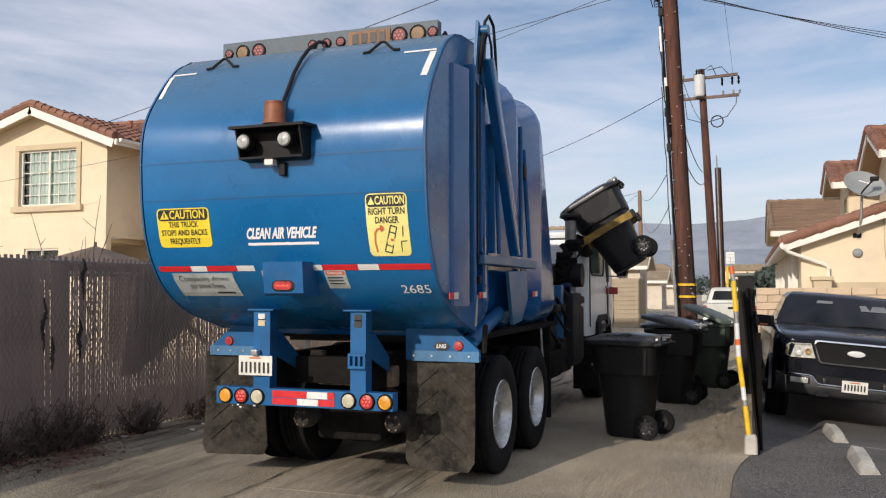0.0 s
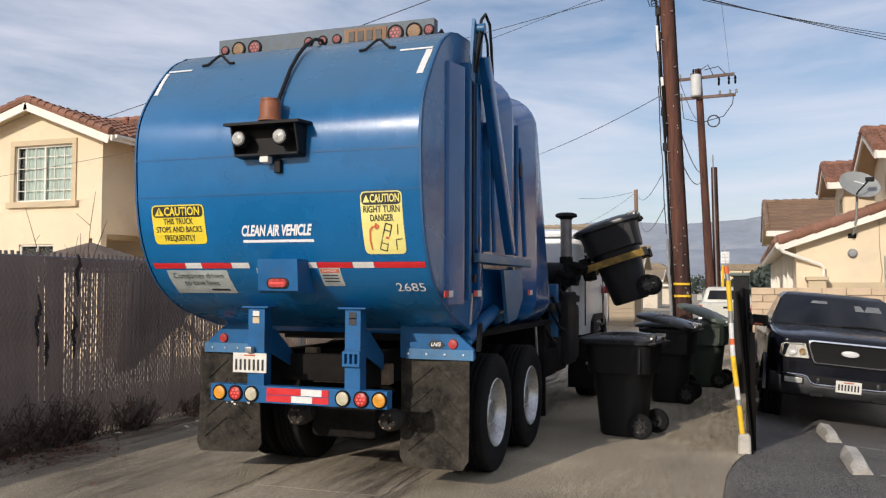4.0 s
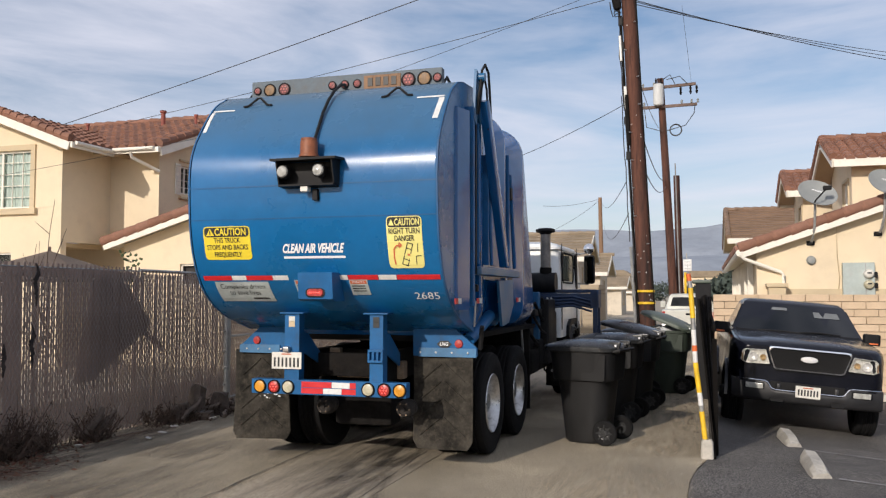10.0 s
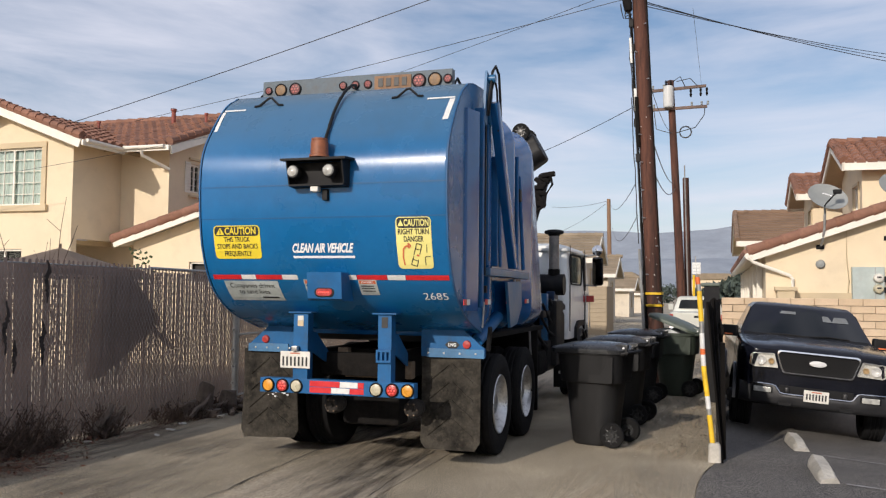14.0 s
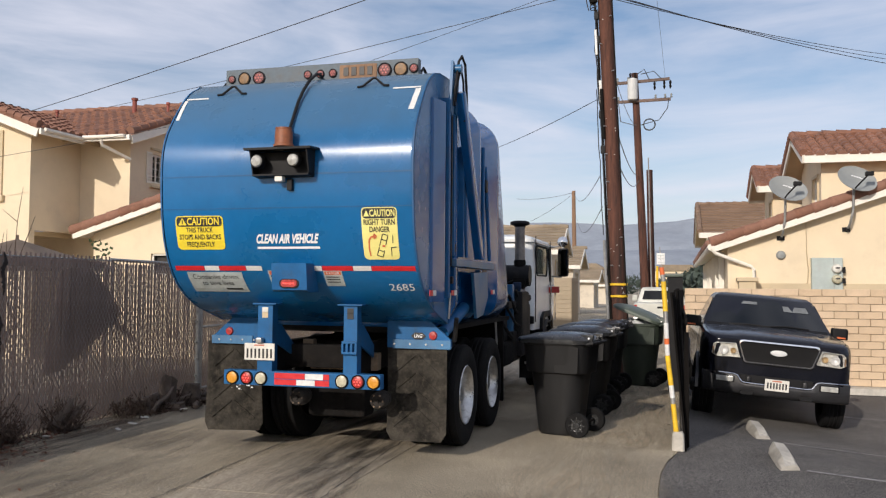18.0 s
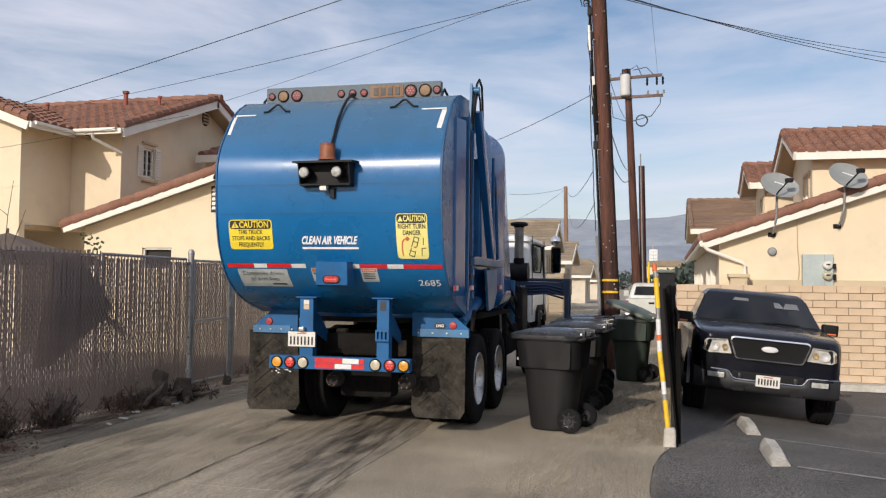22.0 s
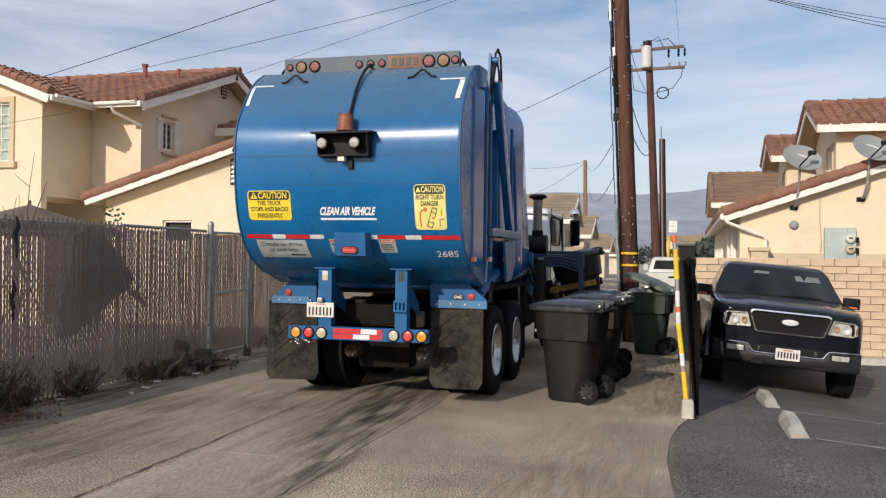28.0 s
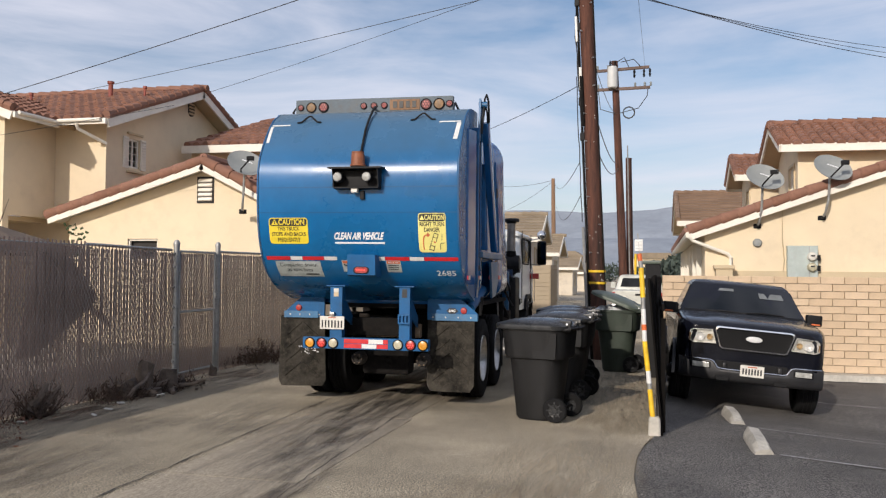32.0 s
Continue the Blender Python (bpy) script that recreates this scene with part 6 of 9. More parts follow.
def white_pickup(m):
    """A pickup seen from behind: the tailgate towards +y of its own space."""
    car = thing("pickup_truck", "white pickup truck parked tail-on far down the alley", "pickup truck", m=m)

    def ring(y, w, zl, zt):
        return section_x(y, [(0.0, zl), (w * 0.86, zl), (w * 0.97, zl + 0.06), (w, zl + 0.25), (w, zt - 0.12), (w * 0.98, zt - 0.03), (w * 0.93, zt), (0.0, zt)])
    bm = B()
    loft(bm, [ring(*st) for st in ((0.0, 0.85, 0.6, 1.0), (0.15, 0.92, 0.52, 1.05), (1.3, 0.93, 0.48, 1.12), (3.4, 0.93, 0.48, 1.14), (5.45, 0.93, 0.52, 1.14), (5.5, 0.90, 0.56, 1.12))])
    part("body", bm, WHITE_CAR, car, sharp=35)

    def cabin(z, y0, y1, w):
        return [(x, y, z) for x, y in ((-w, y0), (w, y0), (w, y1 - 0.06), (w * 0.9, y1), (-w * 0.9, y1), (-w, y1 - 0.06))]
    bm = B()
    loft(bm, [cabin(1.12, 1.2, 3.40, 0.90), cabin(1.62, 1.75, 3.26, 0.74), cabin(1.69, 1.9, 3.18, 0.68), cabin(1.71, 2.1, 3.0, 0.5)])
    part("cabin", bm, WHITE_CAR, car, sharp=35)
    bm = B()
    loft(bm, [[(x, 3.415 - 0.27 * (z - 1.12) + o, z) for x, z in ((-0.70, 1.24), (0.70, 1.24), (0.61, 1.57), (-0.61, 1.57))] for o in (0.0, 0.012)])
    part("rear_window", bm, WINDSCREEN, car)
    for s in (-1, 1):
        bm = B()
        loft(bm, [[(s * (0.90 - (z - 1.12) * 0.31 + o), y, z) for y, z in ((1.62, 1.22), (1.98, 1.58), (3.06, 1.58), (3.16, 1.22))] for o in (0.0, 0.012)])
        part("side_window", bm, WINDSCREEN, car)
        bm = B()
        box(bm, (s * 0.86, 5.495, 0.90), (0.12, 0.03, 0.34), 0.012)
        part("tail_lamp", bm, RED, car)
        bm = B()
        box(bm, (s * 1.05, 1.7, 1.28), (0.20, 0.10, 0.24), 0.03)
        part("door_mirror", bm, WHITE_CAR, car)
    bm = B()
    box(bm, (0, 5.50, 0.86), (1.5, 0.04, 0.50), 0.02)
    gate_ = part("tailgate", bm, WHITE_CAR, car)
    bm = B()
    box(bm, (0, 5.525, 0.98), (0.20, 0.02, 0.07), 0.01)
    part("handle", bm, CAR_DARK, gate_)
    bm = B()
    box(bm, (0, 5.60, 0.56), (1.86, 0.14, 0.16), 0.03)
    bump_ = part("rear_bumper", bm, STEEL, car)
    bm = B()
    box(bm, (0, 5.675, 0.60), (0.30, 0.01, 0.13), 0.003)
    part("number_plate", bm, PLATE, bump_)
    axle_wheels(car, (0.9, 4.3), 0.36, 0.80, STEEL)
    return car


dark_pickup(pose(1.215, 12.22, -0.232, 0, 4.8, 1.2))
white_pickup(pose(-0.58, 36.6, 0.0, 0, 0, 180))

# broken wheel stops
for x, y, ln, turn, cut_ in ((1.0, 9.12, 1.0, -0.7, 0.03), (0.97, 11.55, 0.95, 1.8, 0.02)):
    stop = thing("wheel_stop", "chipped pale concrete wheel stop on the lot", "wheel stop", "wheel stops", m=pose(x, y, lot_z(x, y) - 0.01, -1.5, 3, turn))
    bm = B()
    prof = [(-0.095, 0.0), (-0.088, 0.06), (-0.052, 0.125), (0.045, 0.122), (0.082, 0.06), (0.092, 0.0)]
    n = 20
    rings = []
    for i in range(n + 1):
        v = i / n
        # the near end is broken off aslant
        broken = max(0.0, 1 - v / 0.22)
        rings.append([(px * (0.8 if i == n else 1) + cut_ * broken * 0.6, -ln / 2 + ln * v + (0.10 * (px - 0.1) / 0.2 + 0.025 * noise.noise((i, px * 30, x))) * (broken > 0), pz * (0.6 if i == n else 1 - 0.55 * broken) + 0.022 * noise.noise((i * 0.9, px * 14, 2 + x)) * (pz > 0)) for px, pz in prof])
    loft(bm, rings)
    part("concrete_bar", bm, PALE_CONCRETE, stop, sharp=25)

# ---- houses ----
def holed_wall(bm, a, b, z0, z1, holes=(), thick=0.18):
    """A wall from a to b (x, y), with holes (along, along, low, high) that go through it."""
    had = len(bm.verts)
    a, b = Vector(a), Vector(b)
    ln = (b - a).length
    d = (b - a) / ln
    nrm = Vector((d.y, -d.x))
    us = sorted({0.0, ln, *[h[0] for h in holes], *[h[1] for h in holes]})
    vs = sorted({z0, z1, *[h[2] for h in holes], *[h[3] for h in holes]})
    for u0, u1 in zip(us, us[1:]):
        for v0, v1 in zip(vs, vs[1:]):
            um, vm = (u0 + u1) / 2, (v0 + v1) / 2
            if any(h[0] < um < h[1] and h[2] < vm < h[3] for h in holes):
                continue
            p, q = a + d * u0, a + d * u1
            r = nrm * thick
            lo = [(p.x, p.y, v0), (q.x, q.y, v0), (q.x - r.x, q.y - r.y, v0), (p.x - r.x, p.y - r.y, v0)]
            loft(bm, [lo, [(x, y, v1) for x, y, _ in lo]])
    bm.verts.ensure_lookup_table()
    bmesh.ops.remove_doubles(bm, verts=bm.verts[had:], dist=0.0005)


def window_in(house, a, b, u0, u1, z0, z1, trim=0.0, grid=(1, 1), shutters=False, blind=True, thick=0.18, glazed=True):
    """A window in a hole of the wall a-b: frame, bars, panes, sill and what is behind."""
    a, b = Vector(a), Vector(b)
    d = (b - a).normalized()
    ang = math.atan2(d.y, d.x)
    M = Matrix.Translation((a.x, a.y, 0)) @ Matrix.Rotation(ang, 4, "Z")
    f = 0.045
    bm = B()
    for x0, x1, zz0, zz1 in ((u0, u0 + f, z0, z1), (u1 - f, u1, z0, z1), (u0, u1, z0, z0 + f), (u0, u1, z1 - f, z1)):
        box(bm, ((x0 + x1) / 2, 0.07, (zz0 + zz1) / 2), (x1 - x0, 0.06, zz1 - zz0), 0.006)
    w = part("window", bm, WHITE_WOOD, house, "white window frame", m=M)
    nx, nz = grid
    bm = B()
    for i in range(1, nx):
        x = u0 + (u1 - u0) * i / nx
        box(bm, (x, 0.06, (z0 + z1) / 2), (0.05 if i == nx / 2 else 0.014, 0.03, z1 - z0 - 2 * f))
    for j in range(1, nz):
        z = z0 + (z1 - z0) * j / nz
        box(bm, ((u0 + u1) / 2, 0.06, z), (u1 - u0 - 2 * f, 0.028, 0.014))
    if nx > 1 or nz > 1:
        part("glazing_grid", bm, WHITE_WOOD, w)
    if glazed:
        bm = B()
        bm.faces.new([bm.verts.new(p) for p in ((u0 + f / 2, 0.085, z0 + f / 2), (u1 - f / 2, 0.085, z0 + f / 2), (u1 - f / 2, 0.085, z1 - f / 2), (u0 + f / 2, 0.085, z1 - f / 2))])
        part("pane", bm, WINDOW_GLASS, w).visible_shadow = False
    bm = B()
    box(bm, ((u0 + u1) / 2, 0.16, (z0 + z1) / 2), (u1 - u0 + 0.1, 0.02, z1 - z0 + 0.1))
    part("dark_room", bm, DARK_ROOM, w)
    if blind:
        # a curtain in soft folds, drawn short of one side
        bm = B()
        n = 90
        loft(bm, [[(u0 + 0.16 + (u1 - u0 - 0.16) * i / n, 0.125 + 0.013 * math.sin(i * 0.9) + 0.008 * math.sin(i * 0.37 + 1), z) for z in (z0, z1)] for i in range(n + 1)], closed=False, caps=False)
        part("curtain", bm, CURTAIN, w, "pale curtain in folds")
    if trim:
        for x0, x1, zz0, zz1, o in ((u0 - trim, u0, z0, z1, 0.05), (u1, u1 + trim, z0, z1, 0.05), (u0 - trim, u1 + trim, z1, z1 + trim, 0.05), (u0 - trim * 1.5, u1 + trim * 1.5, z0 - trim * 1.1, z0, 0.10)):
            bm = B()
            box(bm, ((x0 + x1) / 2, -o / 2 + 0.01, (zz0 + zz1) / 2), (x1 - x0, o, zz1 - zz0), 0.008)
            part("window_sill" if o > 0.06 else "window_trim", bm, TRIM, w)
    if shutters:
        for s, x0 in ((-1, u0 - 0.235), (1, u1 + 0.015)):
            bm = B()
            box(bm, (x0 + 0.11, -0.02, (z0 + z1) / 2), (0.22, 0.03, z1 - z0 + 0.05), 0.006)
            for k in range(int((z1 - z0) / 0.07)):
                box(bm, (x0 + 0.11, -0.04, z0 + 0.05 + 0.07 * k), (0.16, 0.016, 0.045), m=Matrix.Rotation(0.5, 4, "X"))
            part("shutter", bm, WHITE_WOOD, w, "white louvred shutter")
    return w


def tiles(bm, ea, eb, ra, rb, step=0.27, run=0.38, r=0.105):
    """Barrel tiles on a roof plane between the eave ea-eb and the ridge ra-rb."""
    ea, eb, ra, rb = (Vector(p) for p in (ea, eb, ra, rb))
    n = max(2, round((eb - ea).length / step))
    k = max(2, round(((ra + rb) / 2 - (ea + eb) / 2).length / run))
    up = (eb - ea).cross(ra - ea)
    if up.length < 1e-6:
        up = (eb - ea).cross(rb - ea)
    up = up.normalized() * (1 if up.z > 0 else -1)
    low_pts = [ea + up * 0.006, eb + up * 0.006, rb + up * 0.006, ra + up * 0.006]
    if (ra - rb).length > 0.01:
        bm.faces.new([bm.verts.new(p) for p in low_pts])
    for j in range(k):
        v0, v1 = j / k - 0.012, (j + 1) / k + 0.03
        for i in range(n):
            u = (i + 0.5) / n
            p0 = (ea.lerp(eb, u)).lerp(ra.lerp(rb, u), v0)
            p1 = (ea.lerp(eb, u)).lerp(ra.lerp(rb, u), v1)
            w0 = (ea.lerp(eb, u + 0.5 / n) - ea.lerp(eb, u - 0.5 / n)).lerp(ra.lerp(rb, u + 0.5 / n) - ra.lerp(rb, u - 0.5 / n), (j + 0.5) / k) / 2
            if w0.length < 0.03:
                continue
            jit = 0.010 * math.sin(17.3 * i + 7.1 * j)
            low, high = [], []
            for a in (0, 36, 72, 108, 144, 180):
                c, s = math.cos(radians(a)), math.sin(radians(a))
                low.append(p0 + w0 * c * 0.84 + up * (0.024 + jit + r * 1.0 * s))
                high.append(p1 + w0 * c * 0.74 + up * (-0.016 + r * 0.90 * s))
            bl, bh = [bm.verts.new(p) for p in low], [bm.verts.new(p) for p in high]
            for q in range(5):
                bm.faces.new((bl[q], bl[q + 1], bh[q + 1], bh[q]))
            bm.faces.new(bl[::-1])


def shingles(bm, ea, eb, ra, rb, run=0.30, step=0.9):
    ea, eb, ra, rb = (Vector(p) for p in (ea, eb, ra, rb))
    k = max(2, round(((ra + rb) / 2 - (ea + eb) / 2).length / run))
    n = max(1, round((eb - ea).length / step))
    up = (eb - ea).cross(ra - ea).normalized()
    up = up * (1 if up.z > 0 else -1)
    for j in range(k):
        for i in range(n):
            us = (i / n, (i + 1) / n)
            q = []
            for v, h in ((j / k, 0.055), ((j + 1) / k, 0.012)):
                q.append([ea.lerp(eb, u).lerp(ra.lerp(rb, u), v) + up * h for u in us])
            loft(bm, [[q[0][0] - up * 0.05, q[0][1] - up * 0.05], q[0], q[1]], closed=False, caps=False)


def slab(bm, ea, eb, ra, rb, t=0.10):
    """The deck under a roof plane."""
    pts = [Vector(p) for p in (ea, eb, rb, ra)]
    loft(bm, [[p - Vector((0, 0, t)) for p in pts], [p - Vector((0, 0, 0.004)) for p in pts]])


def beam(bm, a, b, w=0.05, h=0.20):
    """A board on edge from a to b."""
    a, b = Vector(a), Vector(b)
    d = (b - a).normalized()
    s = d.cross(Vector((0, 0, 1))).normalized() * w / 2
    u = s.cross(d).normalized()
    u = u if u.z > 0 else -u
    loft(bm, [[p + s - u * h, p - s - u * h, p - s, p + s] for p in (a, b)])


def gable(bm, pts, thick, axis):
    """A gable end: a polygon (along, z) set on y or x."""
    prism(bm, pts, axis, thick[0], thick[1])


# two-storey house over the fence
house = thing("house", "two-storey cream stucco house with terracotta tile roof", "house", kind="")
Z = -0.05
XG, YA, YB, XC = -13.96, 15.75, 17.4, -12.57
bm = B()
holed_wall(bm, (-18.4, YA), (XG, YA), 2.75, 5.10, [(1.83, 3.57, 3.64, 4.99)])
part("wall", bm, STUCCO, house, smooth=False)
bm = B()
holed_wall(bm, (-18.4, YA + 0.0), (XG, YA), Z, 2.75, [(2.0, 3.05, 1.9, 2.62)])
part("wall", bm, STUCCO, house, smooth=False)
bm = B()
gable(bm, [(-18.4, 5.10), (XG, 5.10), (-15.95, 5.86)], (YA, YA + 0.18), "y")
part("wall", bm, STUCCO, house, smooth=False)
bm = B()
holed_wall(bm, (XG, YA + 0.18), (XG, YB), 2.86, 5.2)
part("wall", bm, STUCCO, house, smooth=False)
bm = B()
holed_wall(bm, (XG, YB), (XC, YB), 2.75, 5.15)
part("wall", bm, STUCCO, house, smooth=False)
bm = B()
holed_wall(bm, (XG - 4.3, YB + 0.4), (XC + 1.8, YB + 0.4), Z, 2.95)
part("wall", bm, STUCCO, house, smooth=False)
bm = B()
box(bm, (XG - 0.69, (YA + YB) / 2 + 0.08, 2.80), (1.0, YB - YA - 0.26, 0.10))
box(bm, (-13.2, YB + 0.29, 2.79), (1.2, 0.2, 0.07))
part("soffit", bm, TRIM, house, smooth=False)
bm = B()
holed_wall(bm, (XC, YB + 0.18), (XC, 24.3), Z, 5.15, [(0.68, 1.15, 4.18, 4.90)])
part("wall", bm, STUCCO, house, smooth=False)
bm = B()
gable(bm, [(YB, 5.15), (24.3, 5.15), (21.0, 6.42)], (XC - 0.18, XC), "x")
part("wall", bm, STUCCO, house, smooth=False)
window_in(house, (-18.4, YA), (XG, YA), 1.83, 3.57, 3.64, 4.99, trim=0.13, grid=(6, 5))
window_in(house, (-18.4, YA), (XG, YA), 2.0, 3.05, 1.9, 2.62, grid=(2, 1), blind=False)
window_in(house, (XC, YB + 0.18), (XC, 24.3), 0.68, 1.15, 4.18, 4.90, grid=(2, 4), shutters=True, blind=False)
for zz, o in ((5.02, 0.06), (4.08, 0.08)):
    bm = B()
    box(bm, (XC + o / 2, YB + 0.18 + 0.915, zz), (o, 0.62, 0.055), 0.006)
    part("window_trim", bm, TRIM, house)
bm = B()
loft(bm, [[(x, 21.1 + a, 6.2 + b) for a, b, _ in rrect(0.30, 0.50, 0.14, 0)] for x in (XC, XC + 0.03)])
vent = part("gable_vent", bm, DARK_ROOM, house, "arched attic vent")
for k in range(5):
    bm = B()
    box(bm, (XC + 0.03, 21.1, 6.02 + 0.09 * k), (0.03, 0.27, 0.05), 0.004, m=Matrix.Rotation(0.5, 4, "Y"))
    part("vent_slat", bm, TRIM, vent)
# roofs: gabled bay, main ridge along x
bm, tl = B(), B()
bay_l, bay_r, rz, ez = (-18.9, -13.42, 5.98, 5.05)
pk = -15.9
for x0 in (bay_l, bay_r):
    slab(bm, (x0, YA - 0.35, ez), (x0, 20.5, ez), (pk, YA - 0.35, rz), (pk, 20.5, rz))
    tiles(tl, (x0, YA - 0.35, ez), (x0, 20.0, ez), (pk, YA - 0.35, rz), (pk, 20.0, rz))
mr0, mr1 = (-22.0, 20.95, 6.62), (-12.15, 20.95, 6.62)
slab(bm, (-22, YB - 0.65, 5.10), (-12.15, YB - 0.65, 5.10), mr0, mr1)
slab(bm, (-22, 24.7, 5.10), (-12.15, 24.7, 5.10), mr0, mr1)
tiles(tl, (-20, YB - 0.65, 5.10), (-12.15, YB - 0.65, 5.10), (-20, 20.95, 6.62), mr1)
tiles(tl, (-20, 24.7, 5.10), (-12.15, 24.7, 5.10), (-20, 20.95, 6.62), mr1)
part("roof_deck", bm, TRIM, house, smooth=False)
part("roof_tiles", tl, TILE, house, "terracotta barrel tiles")
bm = B()
for k in range(26):
    x = -22 + 0.385 * k
    tube(bm, [(x, 20.95, 6.70), (x + 0.40, 20.95, 6.68)], [0.115, 0.10], 8)
for k in range(12):
    u = k / 12
    for x0 in (bay_l, bay_r):
        p = Vector((x0, YA - 0.36, ez)).lerp(Vector((pk, YA - 0.36, rz)), u)
        q = Vector((x0, YA - 0.36, ez)).lerp(Vector((pk, YA - 0.36, rz)), u + 1.1 / 12)
        tube(bm, [p + Vector((0, 0, 0.08)), q + Vector((0, 0, 0.06))], [0.11, 0.095], 8)
for k in range(14):
    for yy in (YB - 0.65, 24.7):
        p = Vector((-12.12, yy, 5.10)).lerp(Vector((-12.12, 20.95, 6.62)), k / 14)
        q = Vector((-12.12, yy, 5.10)).lerp(Vector((-12.12, 20.95, 6.62)), (k + 1.1) / 14)
        tube(bm, [p + Vector((0, 0, 0.08)), q + Vector((0, 0, 0.06))], [0.11, 0.095], 8)
tagged(part("ridge_tiles", bm, TILE, house, "rounded terracotta ridge tiles"), kind="stuff")
boards_at = [((x0, YA - 0.38, ez), (pk, YA - 0.38, rz), 0.20) for x0 in (bay_l, bay_r)]
boards_at += [((bay_r + 0.02, YA - 0.38, ez), (bay_r + 0.02, YB - 0.62, ez), 0.13), ((bay_r, YB - 0.68, 5.10), (-12.10, YB - 0.68, 5.10), 0.13)]
boards_at += [((-12.10, yy, 5.09), (-12.10, 20.95, 6.61), 0.20) for yy in (YB - 0.65, 24.7)]
for p, q, h in boards_at:
    bm = B()
    beam(bm, p, q, 0.05, h)
    part("fascia", bm, WHITE_WOOD, house, "cream painted fascia board")

bm = B()
tube(bm, [(bay_r + 0.08, YA - 0.3, ez - 0.02), (bay_r + 0.08, YB - 0.72, ez - 0.02)], 0.045, 8)
tube(bm, [(bay_r + 0.1, YB - 0.75, 5.06), (-12.2, YB - 0.75, 5.06)], 0.045, 8)
tube(bm, [(-12.85, YB - 0.73, 5.0), (-12.85, YB - 0.66, 4.88), (-12.53, YB - 0.05, 4.62)], 0.04, 8)
part("gutter", bm, WHITE_WOOD, house, "cream rain gutter and downpipe")
for x, y, h, r in ((-14.35, 20.0, 0.42, 0.06), (-13.1, 19.7, 0.28, 0.035), (-16.2, 19.2, 0.3, 0.035)):
    z = 5.10 + (y - YB + 0.65) * 1.52 / 4.2
    bm = B()
    lathe(bm, [(r, -0.1), (r, h), (r * 1.5, h + 0.01), (r * 1.5, h + 0.07), (0, h + 0.08)], 12, pose(x, y, z))
    part("vent_pipe", bm, VENT_RED, house, "rust-red roof vent pipe")
# lower wing behind
wing = thing("house_wing", "cream stucco wing with tiled roof beside the house", "house")
bm = B()
holed_wall(bm, (-12.4, 20.9), (-7.6, 20.9), Z, 4.95)
part("wall", bm, STUCCO, wing, smooth=False)
bm = B()
holed_wall(bm, (-7.6, 20.9), (-7.6, 26), Z, 4.95)
part("wall", bm, STUCCO, wing, smooth=False)
bm, tl = B(), B()
slab(bm, (-12.3, 20.35, 5.0), (-7.1, 20.35, 5.0), (-11.2, 23.2, 6.15), (-7.1, 23.2, 6.15))
tiles(tl, (-12.3, 20.35, 5.0), (-7.1, 20.35, 5.0), (-11.2, 23.2, 6.15), (-7.1, 23.2, 6.15))
part("roof_deck", bm, TRIM, wing, smooth=False)
part("roof_tiles", tl, TILE, wing, "terracotta barrel tiles")
bm = B()
beam(bm, (-12.35, 20.32, 5.0), (-7.1, 20.32, 5.0), 0.05, 0.2)
part("fascia", bm, WHITE_WOOD, wing)


